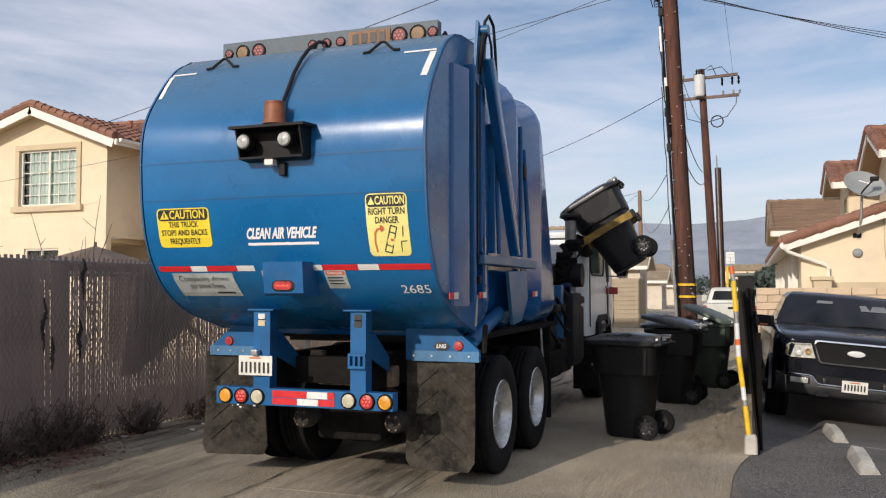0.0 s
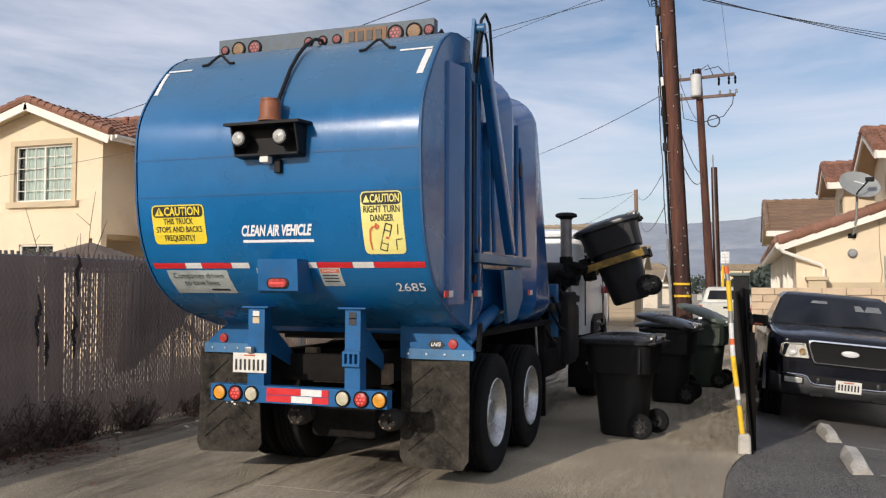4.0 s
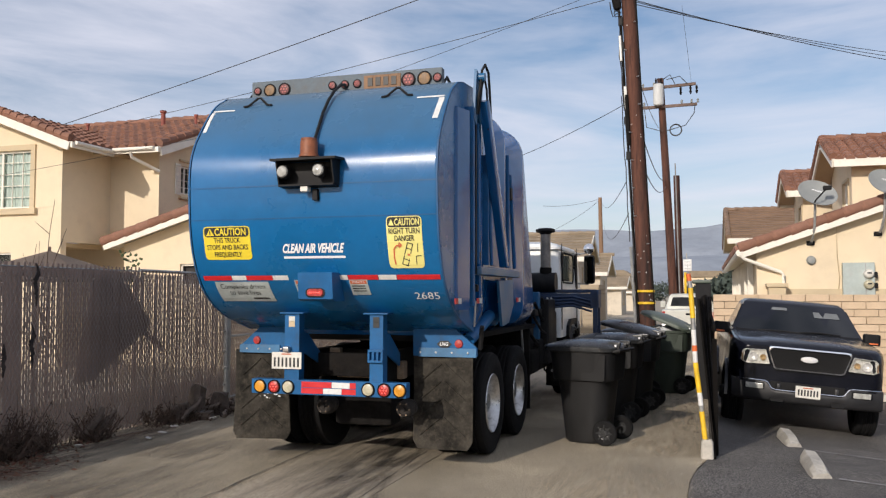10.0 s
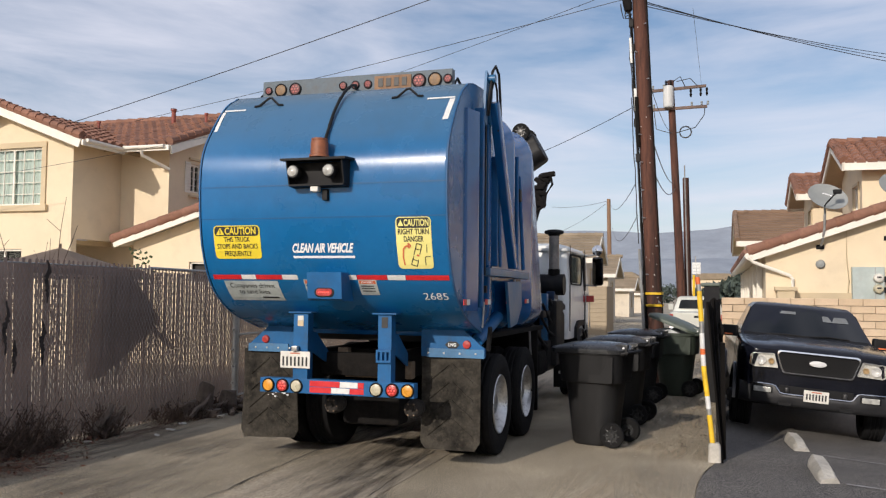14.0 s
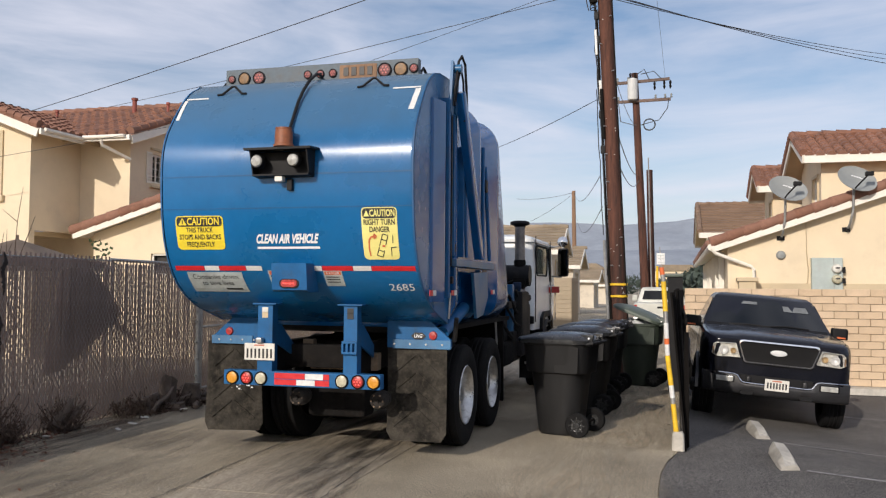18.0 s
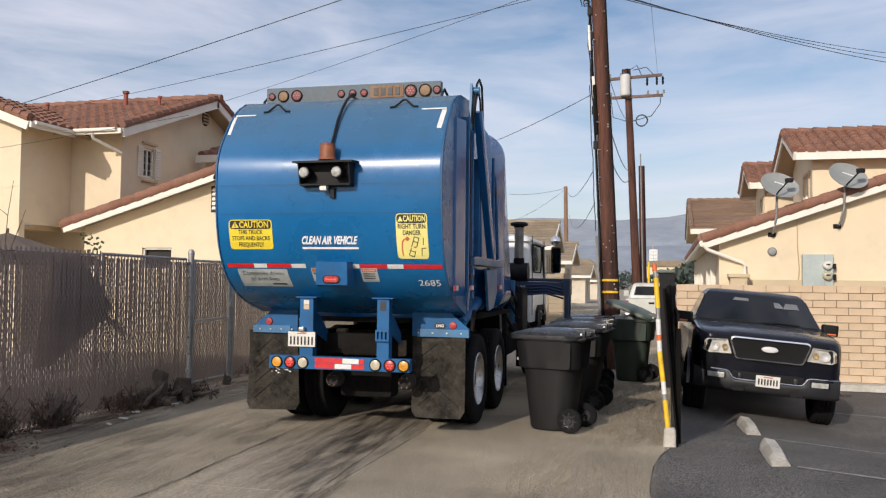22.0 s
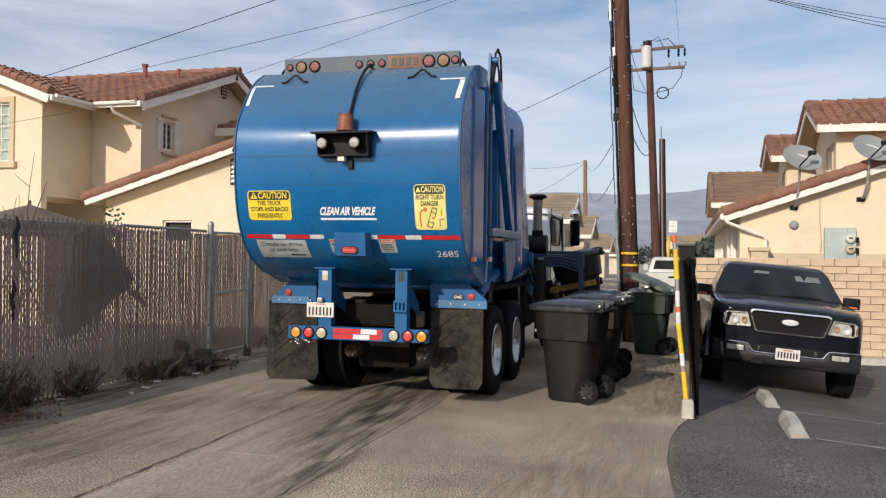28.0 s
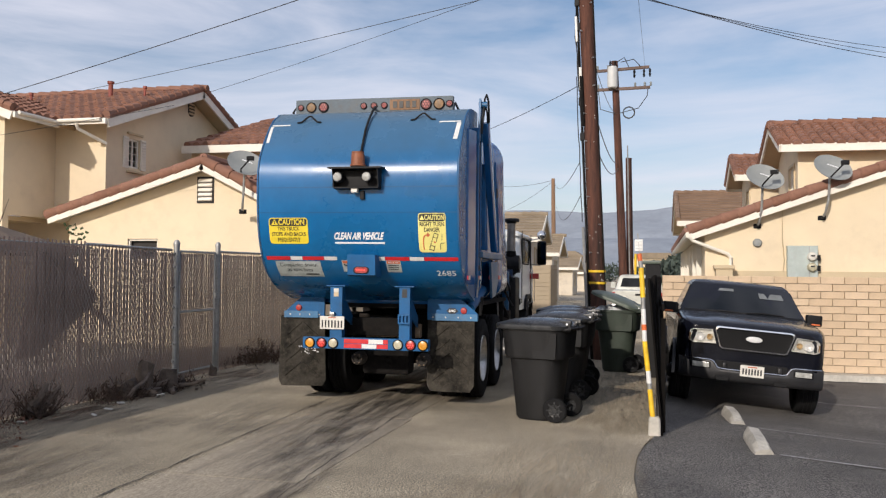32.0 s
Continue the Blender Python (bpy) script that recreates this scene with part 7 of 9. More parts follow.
def garage(name, label, y, xl, xr, xp, ze, zp, depth, mirror=False, low=Z, over=0.30):
    """A low garage with its gable end towards -y."""
    g = thing(name, label, "garage")
    bm = B()
    hol = [(xp - xl - 2.06, xp - xl - 1.28, 1.86, 2.37)] if not mirror else []
    holed_wall(bm, (xl + 0.35, y), (xr - 0.35, y), low, ze - 0.1, [(h[0] - 0.35, h[1] - 0.35, h[2], h[3]) for h in hol])
    part("wall", bm, STUCCO, g, smooth=False)
    bm = B()
    k = (zp - ze) / (xp - xl)
    prism(bm, [(xl + 0.35, ze - 0.1), (xr - 0.35, ze - 0.1), (xr - 0.35, ze + 0.35 * k - 0.12), (xp, zp - 0.12), (xl + 0.35, ze + 0.35 * k - 0.12)], "y", y, y + 0.18)
    part("wall", bm, STUCCO, g, smooth=False)
    bm = B()
    holed_wall(bm, (xr - 0.35, y + 0.18), (xr - 0.35, y + depth), low, ze)
    part("wall", bm, STUCCO, g, smooth=False)
    bm = B()
    holed_wall(bm, (xl + 0.35, y + depth), (xl + 0.35, y + 0.18), low, ze)
    part("wall", bm, STUCCO, g, smooth=False)
    if hol:
        window_in(g, (xl + 0.35, y), (xr - 0.35, y), hol[0][0] - 0.35, hol[0][1] - 0.35, 1.86, 2.37, blind=False, glazed=False)
    bm, tl = B(), B()
    for x0 in (xl, xr):
        slab(bm, (x0, y - over, ze), (x0, y + depth, ze), (xp, y - over, zp), (xp, y + depth, zp))
        tiles(tl, (x0, y - over + 0.15, ze), (x0, y + depth, ze), (xp, y - over + 0.15, zp), (xp, y + depth, zp))
    part("roof_deck", bm, WHITE_WOOD, g, smooth=False)
    part("roof_tiles", tl, TILE, g, "terracotta barrel tiles")
    for x0 in (xl, xr):
        bm = B()
        beam(bm, (x0, y - over - 0.03, ze), (xp, y - over - 0.03, zp), 0.05, 0.17)
        part("fascia", bm, WHITE_WOOD, g, "cream painted barge board")
    bm = B()
    tube(bm, [(xp, y - over, zp + 0.1), (xp, y + depth, zp + 0.1)], 0.11, 8)
    part("ridge_tiles", bm, TILE, g)
    # cover tiles up the rake, one by one
    for x0 in (xl, xr):
        a, b = Vector((x0, y - over, ze + 0.05)), Vector((xp, y - over, zp + 0.05))
        n = round((b - a).length / 0.36)
        bm = B()
        tube(bm, [(0, 0, -0.20), (0, 0, 0.20)], [0.125, 0.105], 10)
        first = None
        for i in range(n):
            p = a.lerp(b, (i + 0.5) / n)
            M = Matrix.Translation(p) @ (b - a).to_track_quat("Z", "Y").to_matrix().to_4x4()
            if first is None:
                first = part("tile", bm, TILE, g, m=M)
            else:
                share(first, "tile", g, M)
    return g


garage_left = garage("garage", "low cream stucco garage with tiled gable roof behind the fence", 17.15, -13.68, -7.3, -9.71, 2.87, 4.05, 5.5)
bm = B()
for k in range(5):
    box(bm, (-9.80, 17.125, 3.26 + 0.105 * k), (0.34, 0.04, 0.075), 0.005, m=Matrix.Rotation(-0.5, 4, "X"))
part("gable_vent", bm, WHITE_WOOD, garage_left, "louvred gable vent")
bm = B()
box(bm, (-9.80, 17.145, 3.47), (0.42, 0.02, 0.60), 0.004)
part("vent_back", bm, DARK_ROOM, garage_left)
bm = B()
lathe(bm, [(0.07, 0), (0.07, 0.30), (0.10, 0.31), (0.10, 0.38), (0, 0.39)], 10, pose(-13.0, 17.6, 3.16))
part("roof_vent", bm, VENT_RED, garage_left)
# ---- right side ----
BACK = Matrix.Translation((0, 0, 1.65)) @ Matrix.Scale(1.065, 4) @ Matrix.Translation((0, 0, -1.65))


def set_back(*obs):
    for ob in obs:
        ob.matrix_basis = BACK @ ob.matrix_basis


RY = 19.2
garage_right = garage("garage", "low cream stucco garage with tiled roof behind the block wall", RY, 0.70, 11.6, 6.15, 2.60, 4.45, 15, mirror=True, low=-1.5, over=0.22)
bm = B()
tube(bm, [(0.70, RY - 0.3, 2.54), (0.70, RY + 15, 2.54)], 0.075, 8)
tube(bm, [(0.70, RY - 0.28, 2.52), (0.78, RY - 0.26, 2.42), (1.52, RY - 0.07, 2.14), (1.58, RY - 0.06, 2.06), (1.58, RY - 0.06, 1.5)], 0.038, 8)
part("gutter", bm, WHITE_WOOD, garage_right, "cream gutter and bent downpipe")
bm = B()
box(bm, (1.42, RY - 0.25, 1.86), (0.42, 0.40, 0.08), 0.01)
box(bm, (1.42, RY - 0.25, 1.60), (0.34, 0.32, 0.5), 0.01)
part("post_cap", bm, TRIM, garage_right, "tan stucco post cap")
bm = B()
box(bm, (6.2, RY - 0.02, 1.72), (9.6, 0.04, 0.13), 0.004)
part("base_band", bm, TRIM, garage_right)
for k in range(7):
    bm = B()
    box(bm, (0.98, RY + 1.2 + 2.0 * k, 1.7), (0.12, 0.12, 1.6), 0.006)
    part("porch_post", bm, WHITE_WOOD, garage_right)
# wall lamp cap, meters, dishes
bm = B()
lathe(bm, [(0.095, 0), (0.095, 0.03), (0.075, 0.05), (0.07, 0.09), (0, 0.10)], 24, pose(2.12, RY, 2.38, 90, 0, 0))
wall_cap = tagged(part("wall_lamp", bm, DISH), "round grey wall cap on the stucco", "wall cap")
meter = thing("meter_box", "pale grey electric meter box with two dials on the wall", "meter box", m=pose(3.0, RY, 1.98) @ Matrix.Diagonal((1.15, 1, 1.1, 1)))
bm = B()
box(bm, (0, -0.08, 0.0), (0.52, 0.16, 0.62), 0.012)
part("case", bm, METER_GREY, meter)
bm = B()
box(bm, (0.11, -0.165, 0.0), (0.012, 0.01, 0.6))
part("seam", bm, GALV, meter)
for k, zz in enumerate((0.10, -0.10)):
    bm = B()
    lathe(bm, [(0.088, 0), (0.088, 0.03), (0.078, 0.05), (0.07, 0.10), (0.04, 0.12), (0, 0.12)], 20, pose(0.155, -0.16, zz, 90, 0, 0))
    dial = part("dial", bm, CLEAR if k else PLATE, meter, "round glass meter dial")
    bm = B()
    box(bm, (0.155, -0.282, zz + 0.015), (0.07, 0.004, 0.03))
    part("print_bar", bm, INK, dial)
    bm = B()
    box(bm, (0.27, -0.12, zz - 0.02), (0.07, 0.08, 0.11), 0.01)
    part("breaker", bm, CAR_DARK, meter)
bm = B()
tube(bm, [(2.62, RY - 0.015, 3.2), (2.62, RY - 0.015, 2.5), (2.66, RY - 0.015, 2.05), (2.62, RY - 0.015, 1.6)], 0.010, 5)
wall_cable = tagged(part("wall_cable", bm, TRIM), "thin cable down the stucco wall", "cable")


def dish(m, label):
    d = thing("satellite_dish", label, "satellite dish", "dishes on the wall", m=m)
    bm = B()
    box(bm, (0, 0.02, 0), (0.16, 0.04, 0.10), 0.008)
    box(bm, (0, -0.06, 0.0), (0.05, 0.14, 0.05), 0.008)
    part("wall_foot", bm, CAR_DARK, d)
    bm = B()
    tube(bm, [(0, -0.08, 0.0), (0.02, -0.20, 0.10), (0.05, -0.32, 0.35), (0.07, -0.36, 0.98)], 0.026, 10)
    part("mast", bm, GALV, d, "grey steel mast")
    M = pose(0.09, -0.40, 0.97, 58, 20, 0) @ Matrix.Scale(0.93, 4)
    bm = B()
    lathe(bm, [(0.001, 0.0), (0.12, 0.010), (0.24, 0.042), (0.335, 0.085), (0.345, 0.088), (0.345, 0.075), (0.24, 0.028), (0.12, -0.006), (0.001, -0.014)], 32, M @ Matrix.Diagonal((1.22, 0.95, 1, 1)), caps=False)
    refl = part("reflector", bm, DISH, d, "oval grey reflector")
    for k in range(5):
        bm = B()
        box(bm, (0, 0, 0), (0.045, 0.03, 0.002), m=M @ pose(-0.10 + 0.055 * k, 0.10, 0.016, 0, 0, 0))
        part("print_bar", bm, WHITE_INK, refl)
    bm = B()
    tip = M @ Vector((0.12, -0.10, 0.44))
    tube(bm, [M @ Vector((0, -0.27, 0.03)), M @ Vector((0, -0.32, 0.22)), tip], 0.016, 6)
    part("feed_arm", bm, CAR_DARK, d)
    bm = B()
    box(bm, tip, (0.16, 0.09, 0.09), 0.02)
    part("receiver", bm, CAR_DARK, d)
    return d


dish_a = dish(pose(2.12, RY - 0.01, 2.74), "grey oval satellite dish on a wall mast")
dish_b = dish(pose(3.40, RY - 0.01, 2.91, 0, 0, 4), "grey oval satellite dish on a wall mast")
set_back(garage_right, wall_cap, meter, wall_cable, dish_a, dish_b)
dish(pose(-8.7, 16.8, 2.95, 0, 0, 20), "grey satellite dish on the garage eave")


def two_storey(name, label, x0, x1, y0, y1, ze, zp, mt=TILE, tiled=True, ridge="x", low=-1.5, hip=0.0, vent=True, wall_mt=STUCCO):
    h = thing(name, label, "house")
    bm = B()
    holed_wall(bm, (x0, y0), (x1, y0), low, ze, [])
    part("wall", bm, wall_mt, h, smooth=False)
    bm = B()
    holed_wall(bm, (x0, y1), (x0, y0 + 0.18), low, ze, [((y1 - y0) * 0.62, (y1 - y0) * 0.62 + 0.9, ze - 1.45, ze - 0.45)])
    part("wall", bm, wall_mt, h, smooth=False)
    bm = B()
    holed_wall(bm, (x1, y0 + 0.18), (x1, y1), low, ze, [((y1 - y0) * 0.3, (y1 - y0) * 0.3 + 0.9, ze - 1.45, ze - 0.45)])
    part("wall", bm, wall_mt, h, smooth=False)
    bm = B()
    ym, xm = (y0 + y1) / 2, (x0 + x1) / 2
    if ridge == "x":
        for x in (x0, x1 - 0.18):
            bm = B()
            prism(bm, [(y0, ze), (y1, ze), (ym, zp - 0.1)], "x", x, x + 0.18)
            part("gable_wall", bm, wall_mt, h, smooth=False)
    else:
        bm = B()
        prism(bm, [(x0, ze), (x1, ze), (xm, zp - 0.1)], "y", y0, y0 + 0.18)
        part("gable_wall", bm, wall_mt, h, smooth=False)
    window_in(h, (x0, y1), (x0, y0 + 0.18), (y1 - y0) * 0.62, (y1 - y0) * 0.62 + 0.9, ze - 1.45, ze - 0.45, trim=0.08, grid=(2, 1), blind=False)
    window_in(h, (x1, y0 + 0.18), (x1, y1), (y1 - y0) * 0.3, (y1 - y0) * 0.3 + 0.9, ze - 1.45, ze - 0.45, trim=0.08, grid=(2, 1), blind=False)
    o = 0.5
    bm, tl = B(), B()

    def board(p, q):
        fb = B()
        beam(fb, p, q, 0.05, 0.22)
        part("fascia", fb, WHITE_WOOD, h, "cream painted fascia board")

    fn = tiles if tiled else shingles
    if ridge == "x":
        for yy in (y0 - o, y1 + o):
            slab(bm, (x0 - o, yy, ze), (x1 + o, yy, ze), (x0 - o, ym, zp), (x1 + o, ym, zp))
            fn(tl, (x0 - o, yy, ze), (x1 + o, yy, ze), (x0 - o, ym, zp), (x1 + o, ym, zp))
            for x in (x0 - o - 0.02, x1 + o + 0.02):
                board((x, yy, ze + 0.02), (x, ym, zp + 0.02))
            board((x0 - o, yy, ze + 0.03), (x1 + o, yy, ze + 0.03))
    else:
        for xx in (x0 - o, x1 + o):
            slab(bm, (xx, y0 - o, ze), (xx, y1 + o, ze), (xm, y0 - o, zp), (xm, y1 + o, zp))
            fn(tl, (xx, y0 - o, ze), (xx, y1 + o, ze), (xm, y0 - o, zp), (xm, y1 + o, zp))
            board((xx, y0 - o - 0.02, ze + 0.02), (xm, y0 - o - 0.02, zp + 0.02))
    part("roof_deck", bm, TRIM, h, smooth=False)
    part("roof_tiles", tl, mt, h, "terracotta barrel tiles" if tiled else "rows of flat roof tiles")
    bm = B()
    if ridge == "x":
        n = round((x1 - x0 + 2 * o) / 0.4)
        for k in range(n):
            tube(bm, [(x0 - o + 0.4 * k, ym, zp + 0.07), (x0 - o + 0.4 * k + 0.42, ym, zp + 0.05)], [0.12, 0.10], 8)
        for yy in (y0 - o, y1 + o):
            for k in range(10):
                a, b = Vector((x0 - o, yy, ze + 0.08)), Vector((x0 - o, ym, zp + 0.08))
                tube(bm, [a.lerp(b, k / 10), a.lerp(b, (k + 1.1) / 10)], [0.12, 0.10], 8)
        bmv = B()
        for k in range(4):
            box(bmv, (x0 - 0.02, ym, ze + 0.18 + 0.1 * k), (0.05, 0.34, 0.06))
        part("gable_vent", bmv, TRIM, h)
    tagged(part("ridge_tiles", bm, mt, h), kind="stuff")
    return h


house_a = two_storey("house", "two-storey cream stucco house with terracotta roof beyond the wall", 3.80, 14, 24.9, 28.6, 5.24, 6.15)
house_b = two_storey("house", "set-back cream stucco house block with terracotta roof", 3.12, 8, 30.2, 33, 5.05, 5.85)
house_c = two_storey("house", "further house with brown flat-tile roof", 1.45, 7, 38.0, 46, 4.0, 5.6, BROWN_TILE, tiled=False)
set_back(house_a, house_b, house_c)

# ---- utility poles and wires ----
def pole(name, label, base, top, r0, r1, mt=POLE_WOOD, group="utility poles"):
    p = thing(name, label, "utility pole", group)
    bm = B()
    a, b = Vector(base), Vector(top)
    n = 14
    rings = []
    for i in range(n + 1):
        c = a.lerp(b, i / n)
        r = r0 + (r1 - r0) * i / n
        rings.append([c + Vector((r * (1 + 0.03 * noise.noise((k, i * 0.4, r0 * 9))) * math.cos(k * math.pi / 8), r * math.sin(k * math.pi / 8), 0)) for k in range(16)])
    loft(bm, rings)
    part("shaft", bm, mt, p)
    return p


P1B, P1T = Vector((-1.03, 17.0, 0)), Vector((-1.57, 17.0, 11.5))
pole_a = pole("utility_pole", "leaning dark creosoted utility pole with conduits and yellow bands", P1B, P1T, 0.150, 0.128)
def along(z):
    return P1B.lerp(P1T, z / 11.5)
bm = B()
for dx, dy, z0, z1, r in ((-0.165, -0.05, 0, 7.2, 0.022), (-0.19, 0.04, 0, 11.4, 0.012), (-0.14, -0.12, 4.6, 5.6, 0.035), (0.15, -0.08, 0, 11.4, 0.014)):
    tube(bm, [along(z0) + Vector((dx, dy, 0)), along(z1) + Vector((dx, dy, 0))], r, 8)
part("conduit", bm, GREASE, pole_a, "dark cables and conduits up the pole")
rng = random.Random(77)
for k in range(16):
    z = rng.uniform(1.0, 8.5)
    a = rng.uniform(-2.5, -0.6)
    bm = B()
    box(bm, along(z) + Vector((0.147 * math.cos(a), 0.147 * math.sin(a), 0)), (0.014, 0.012, 0.018), 0.003)
    part("staple", bm, WHITE_TAPE, pole_a, "small bright staple")
bm = B()
tube(bm, [along(0) + Vector((-0.22, -0.06, 0)), along(2.6) + Vector((-0.23, -0.06, 0))], 0.03, 8)
part("cable_guard", bm, GALV, pole_a, "grey steel cable guard")
for z in (1.5, 1.73):
    bm = B()
    c = along(z)
    lathe(bm, [(0.164, -0.022), (0.175, -0.022), (0.175, 0.022), (0.164, 0.022)], 20, pose(*c))
    part("yellow_band", bm, YELLOW_PAINT, pole_a, "yellow reflective band")
for z in (4.4, 5.1, 6.6, 7.1):
    bm = B()
    c = along(z)
    box(bm, c + Vector((-0.17, -0.06, 0)), (0.09, 0.08, 0.16), 0.01)
    part("cable_clamp", bm, BLACK, pole_a)
rng = random.Random(5)
for k in range(16):
    z = 1.0 + 0.55 * k
    c = along(z)
    s = rng.choice((-1, 1))
    bm = B()
    rod(bm, c + Vector((s * 0.08, -0.12, 0)), c + Vector((s * 0.12, -0.17, 0.0)), 0.012, n=6)
    part("step_bolt", bm, STEEL, pole_a)
bm = B()
lathe(bm, [(0.01, -0.24), (0.075, -0.20), (0.09, -0.05), (0.085, 0.12), (0.05, 0.20), (0.02, 0.22)], 12, pose(*(along(7.55) + Vector((-0.23, -0.10, 0))), 0, -8, 0))
part("splice_case", bm, GREASE, pole_a, "black cable splice case hung on the pole")
bm = B()
box(bm, along(6.55) + Vector((-0.20, -0.08, 0)), (0.055, 0.06, 0.52), 0.012, m=Matrix.Rotation(radians(-2.7), 4, "Y"))
part("terminal_box", bm, GALV, pole_a, "slim grey terminal box")
bm = B()
box(bm, along(5.55) + Vector((-0.155, -0.08, 0)), (0.06, 0.06, 0.46), 0.008, m=Matrix.Rotation(radians(-2.7), 4, "Y"))
part("cable_cover", bm, GALV, pole_a, "weathered grey cable cover")
rng = random.Random(31)
for k in range(9):
    za, zb = rng.uniform(7.2, 8.3), rng.uniform(7.3, 8.6)
    a, b = along(za) + Vector((-0.13, -0.10, 0)), along(zb) + Vector((-rng.uniform(0.15, 0.42), -0.12, 0))
    bm = B()
    tube(bm, [a.lerp(b, u) + Vector((-0.07 * math.sin(math.pi * u) + rng.gauss(0, 0.02), 0, rng.gauss(0, 0.03) - 0.12 * math.sin(math.pi * u))) for u in (0, 0.25, 0.5, 0.75, 1)], 0.011, 5)
    part("loose_cable", bm, CABLE, pole_a)
for dx, z0, z1 in ((-0.21, 5.3, 7.5), (-0.24, 2.7, 5.6), (-0.19, 1.9, 6.4)):
    bm = B()
    n = 12
    tube(bm, [along(z0 + (z1 - z0) * i / n) + Vector((dx + 0.03 * noise.noise((i * 0.6, dx * 50, 2)), -0.09, 0)) for i in range(n + 1)], 0.010, 5)
    part("loose_cable", bm, CABLE, pole_a)
P2B, P2T = Vector((-1.23, 37, 0)), Vector((-1.72, 37, 10.9))
pole_b = pole("utility_pole", "utility pole with transformer and double crossarms", P2B, P2T, 0.19, 0.14)
def along2(z):
    return P2B.lerp(P2T, z / 10.9)
for z, tilt in ((10.5, 2.5), (9.66, 1.0)):
    c = along2(z) + Vector((0.12, -0.16, 0))
    bm = B()
    box(bm, c + Vector((0.15, 0, 0)), (2.35, 0.10, 0.12), 0.008, m=Matrix.Rotation(radians(-tilt), 4, "Y"))
    arm = part("crossarm", bm, GREY_WOOD, pole_b, "weathered wooden crossarm")
    for dx in (-1.0, -0.55, 0.55, 0.95, 1.2):
        bm = B()
        s = -1 if (z > 10 and dx > 0.5) else 1
        zz = c.z + math.sin(radians(tilt)) * dx
        lathe(bm, [(0.02, 0), (0.05, 0.04), (0.05, 0.08), (0.03, 0.12), (0.055, 0.15), (0.03, 0.22), (0.0, 0.23)], 10, Matrix.Translation((c.x + dx + 0.15, c.y, zz + s * 0.06)) @ Matrix.Diagonal((1, 1, s * (1.6 if s < 0 else 0.8), 1)))
        part("insulator", bm, GREASE if s < 0 else DISH, arm)
bm = B()
c = along2(10.15)
lathe(bm, [(0.17, -0.48), (0.215, -0.42), (0.215, 0.36), (0.20, 0.42), (0.10, 0.46), (0.0, 0.47)], 22, pose(c.x - 0.10, c.y - 0.36, c.z))
tr_can = part("transformer", bm, XFMR, pole_b, "pale grey transformer can")
for dx in (-0.1, 0.1):
    bm = B()
    lathe(bm, [(0.03, 0), (0.05, 0.05), (0.03, 0.10), (0.05, 0.15), (0.02, 0.25), (0, 0.26)], 10, pose(c.x - 0.1 + dx, c.y - 0.36, c.z + 0.44))
    part("bushing", bm, GREASE, tr_can)
for pts in ([(-1.1, 36.8, 10.55), (-1.3, 36.6, 10.95), (-1.62, 36.6, 10.75)], [(-0.6, 36.8, 10.55), (-0.9, 36.6, 10.85), (-1.45, 36.6, 10.75)], [(-0.3, 36.8, 9.7), (-0.35, 36.8, 9.3), (-0.7, 36.8, 8.8), (-1.5, 36.8, 8.6)], [(-2.4, 36.8, 9.7), (-2.3, 36.8, 8.8), (-1.7, 36.8, 8.6)]):
    bm = B()
    tube(bm, pts, 0.018, 5)
    part("jumper_wire", bm, CABLE, pole_b)
bm = B()
tube(bm, [(-1.1 + 0.24 * math.cos(a * 0.5236), 36.7, 8.6 + 0.24 * math.sin(a * 0.5236)) for a in range(13)], 0.03, 5)
part("cable_coil", bm, CABLE, pole_b)
bm = B()
tube(bm, [(-1.0, 36.8, 0), (-1.15, 36.8, 7.2)], 0.03, 6)
part("conduit", bm, GALV, pole_b)
pole("utility_pole", "short dark pole stub beside the transformer pole", (-1.0, 37.4, 0), (-1.12, 37.4, 6.75), 0.15, 0.13)
pole("utility_pole", "slim pale wooden pole far down the alley", (-6.9, 60, 0), (-7.02, 60, 8.5), 0.17, 0.13, PALE_POLE)
bm = B()
tube(bm, [(-0.80, 36.9, 0), (-0.80, 36.9, 2.6)], 0.05, 8)
tagged(part("marker_post", bm, YELLOW_PAINT), "yellow guard post beside the far pole", "post")


def wire(a, b, sag=0.3, r=0.012, n=14, label="black overhead cable strung between poles"):
    bm = B()
    a, b = Vector(a), Vector(b)
    tube(bm, [a.lerp(b, i / n) - Vector((0, 0, 4 * sag * (i / n) * (1 - i / n))) for i in range(n + 1)], r, 5)
    return tagged(part("overhead_cable", bm, CABLE), label, "cable", "overhead cables")

# ---- chain-link fence with slats, gate, and what lies at its foot ----
def fence_top(y):
    return float(np.interp(y, (4, 9.15, 11.3, 17), (1.965, 1.965, 1.955, 2.00)))


def fence_x(y):
    return float(np.interp(y, (-6, 9, 11.35, 12.75, 18), (-6.85, -6.87, -6.97, -7.04, -7.25)))


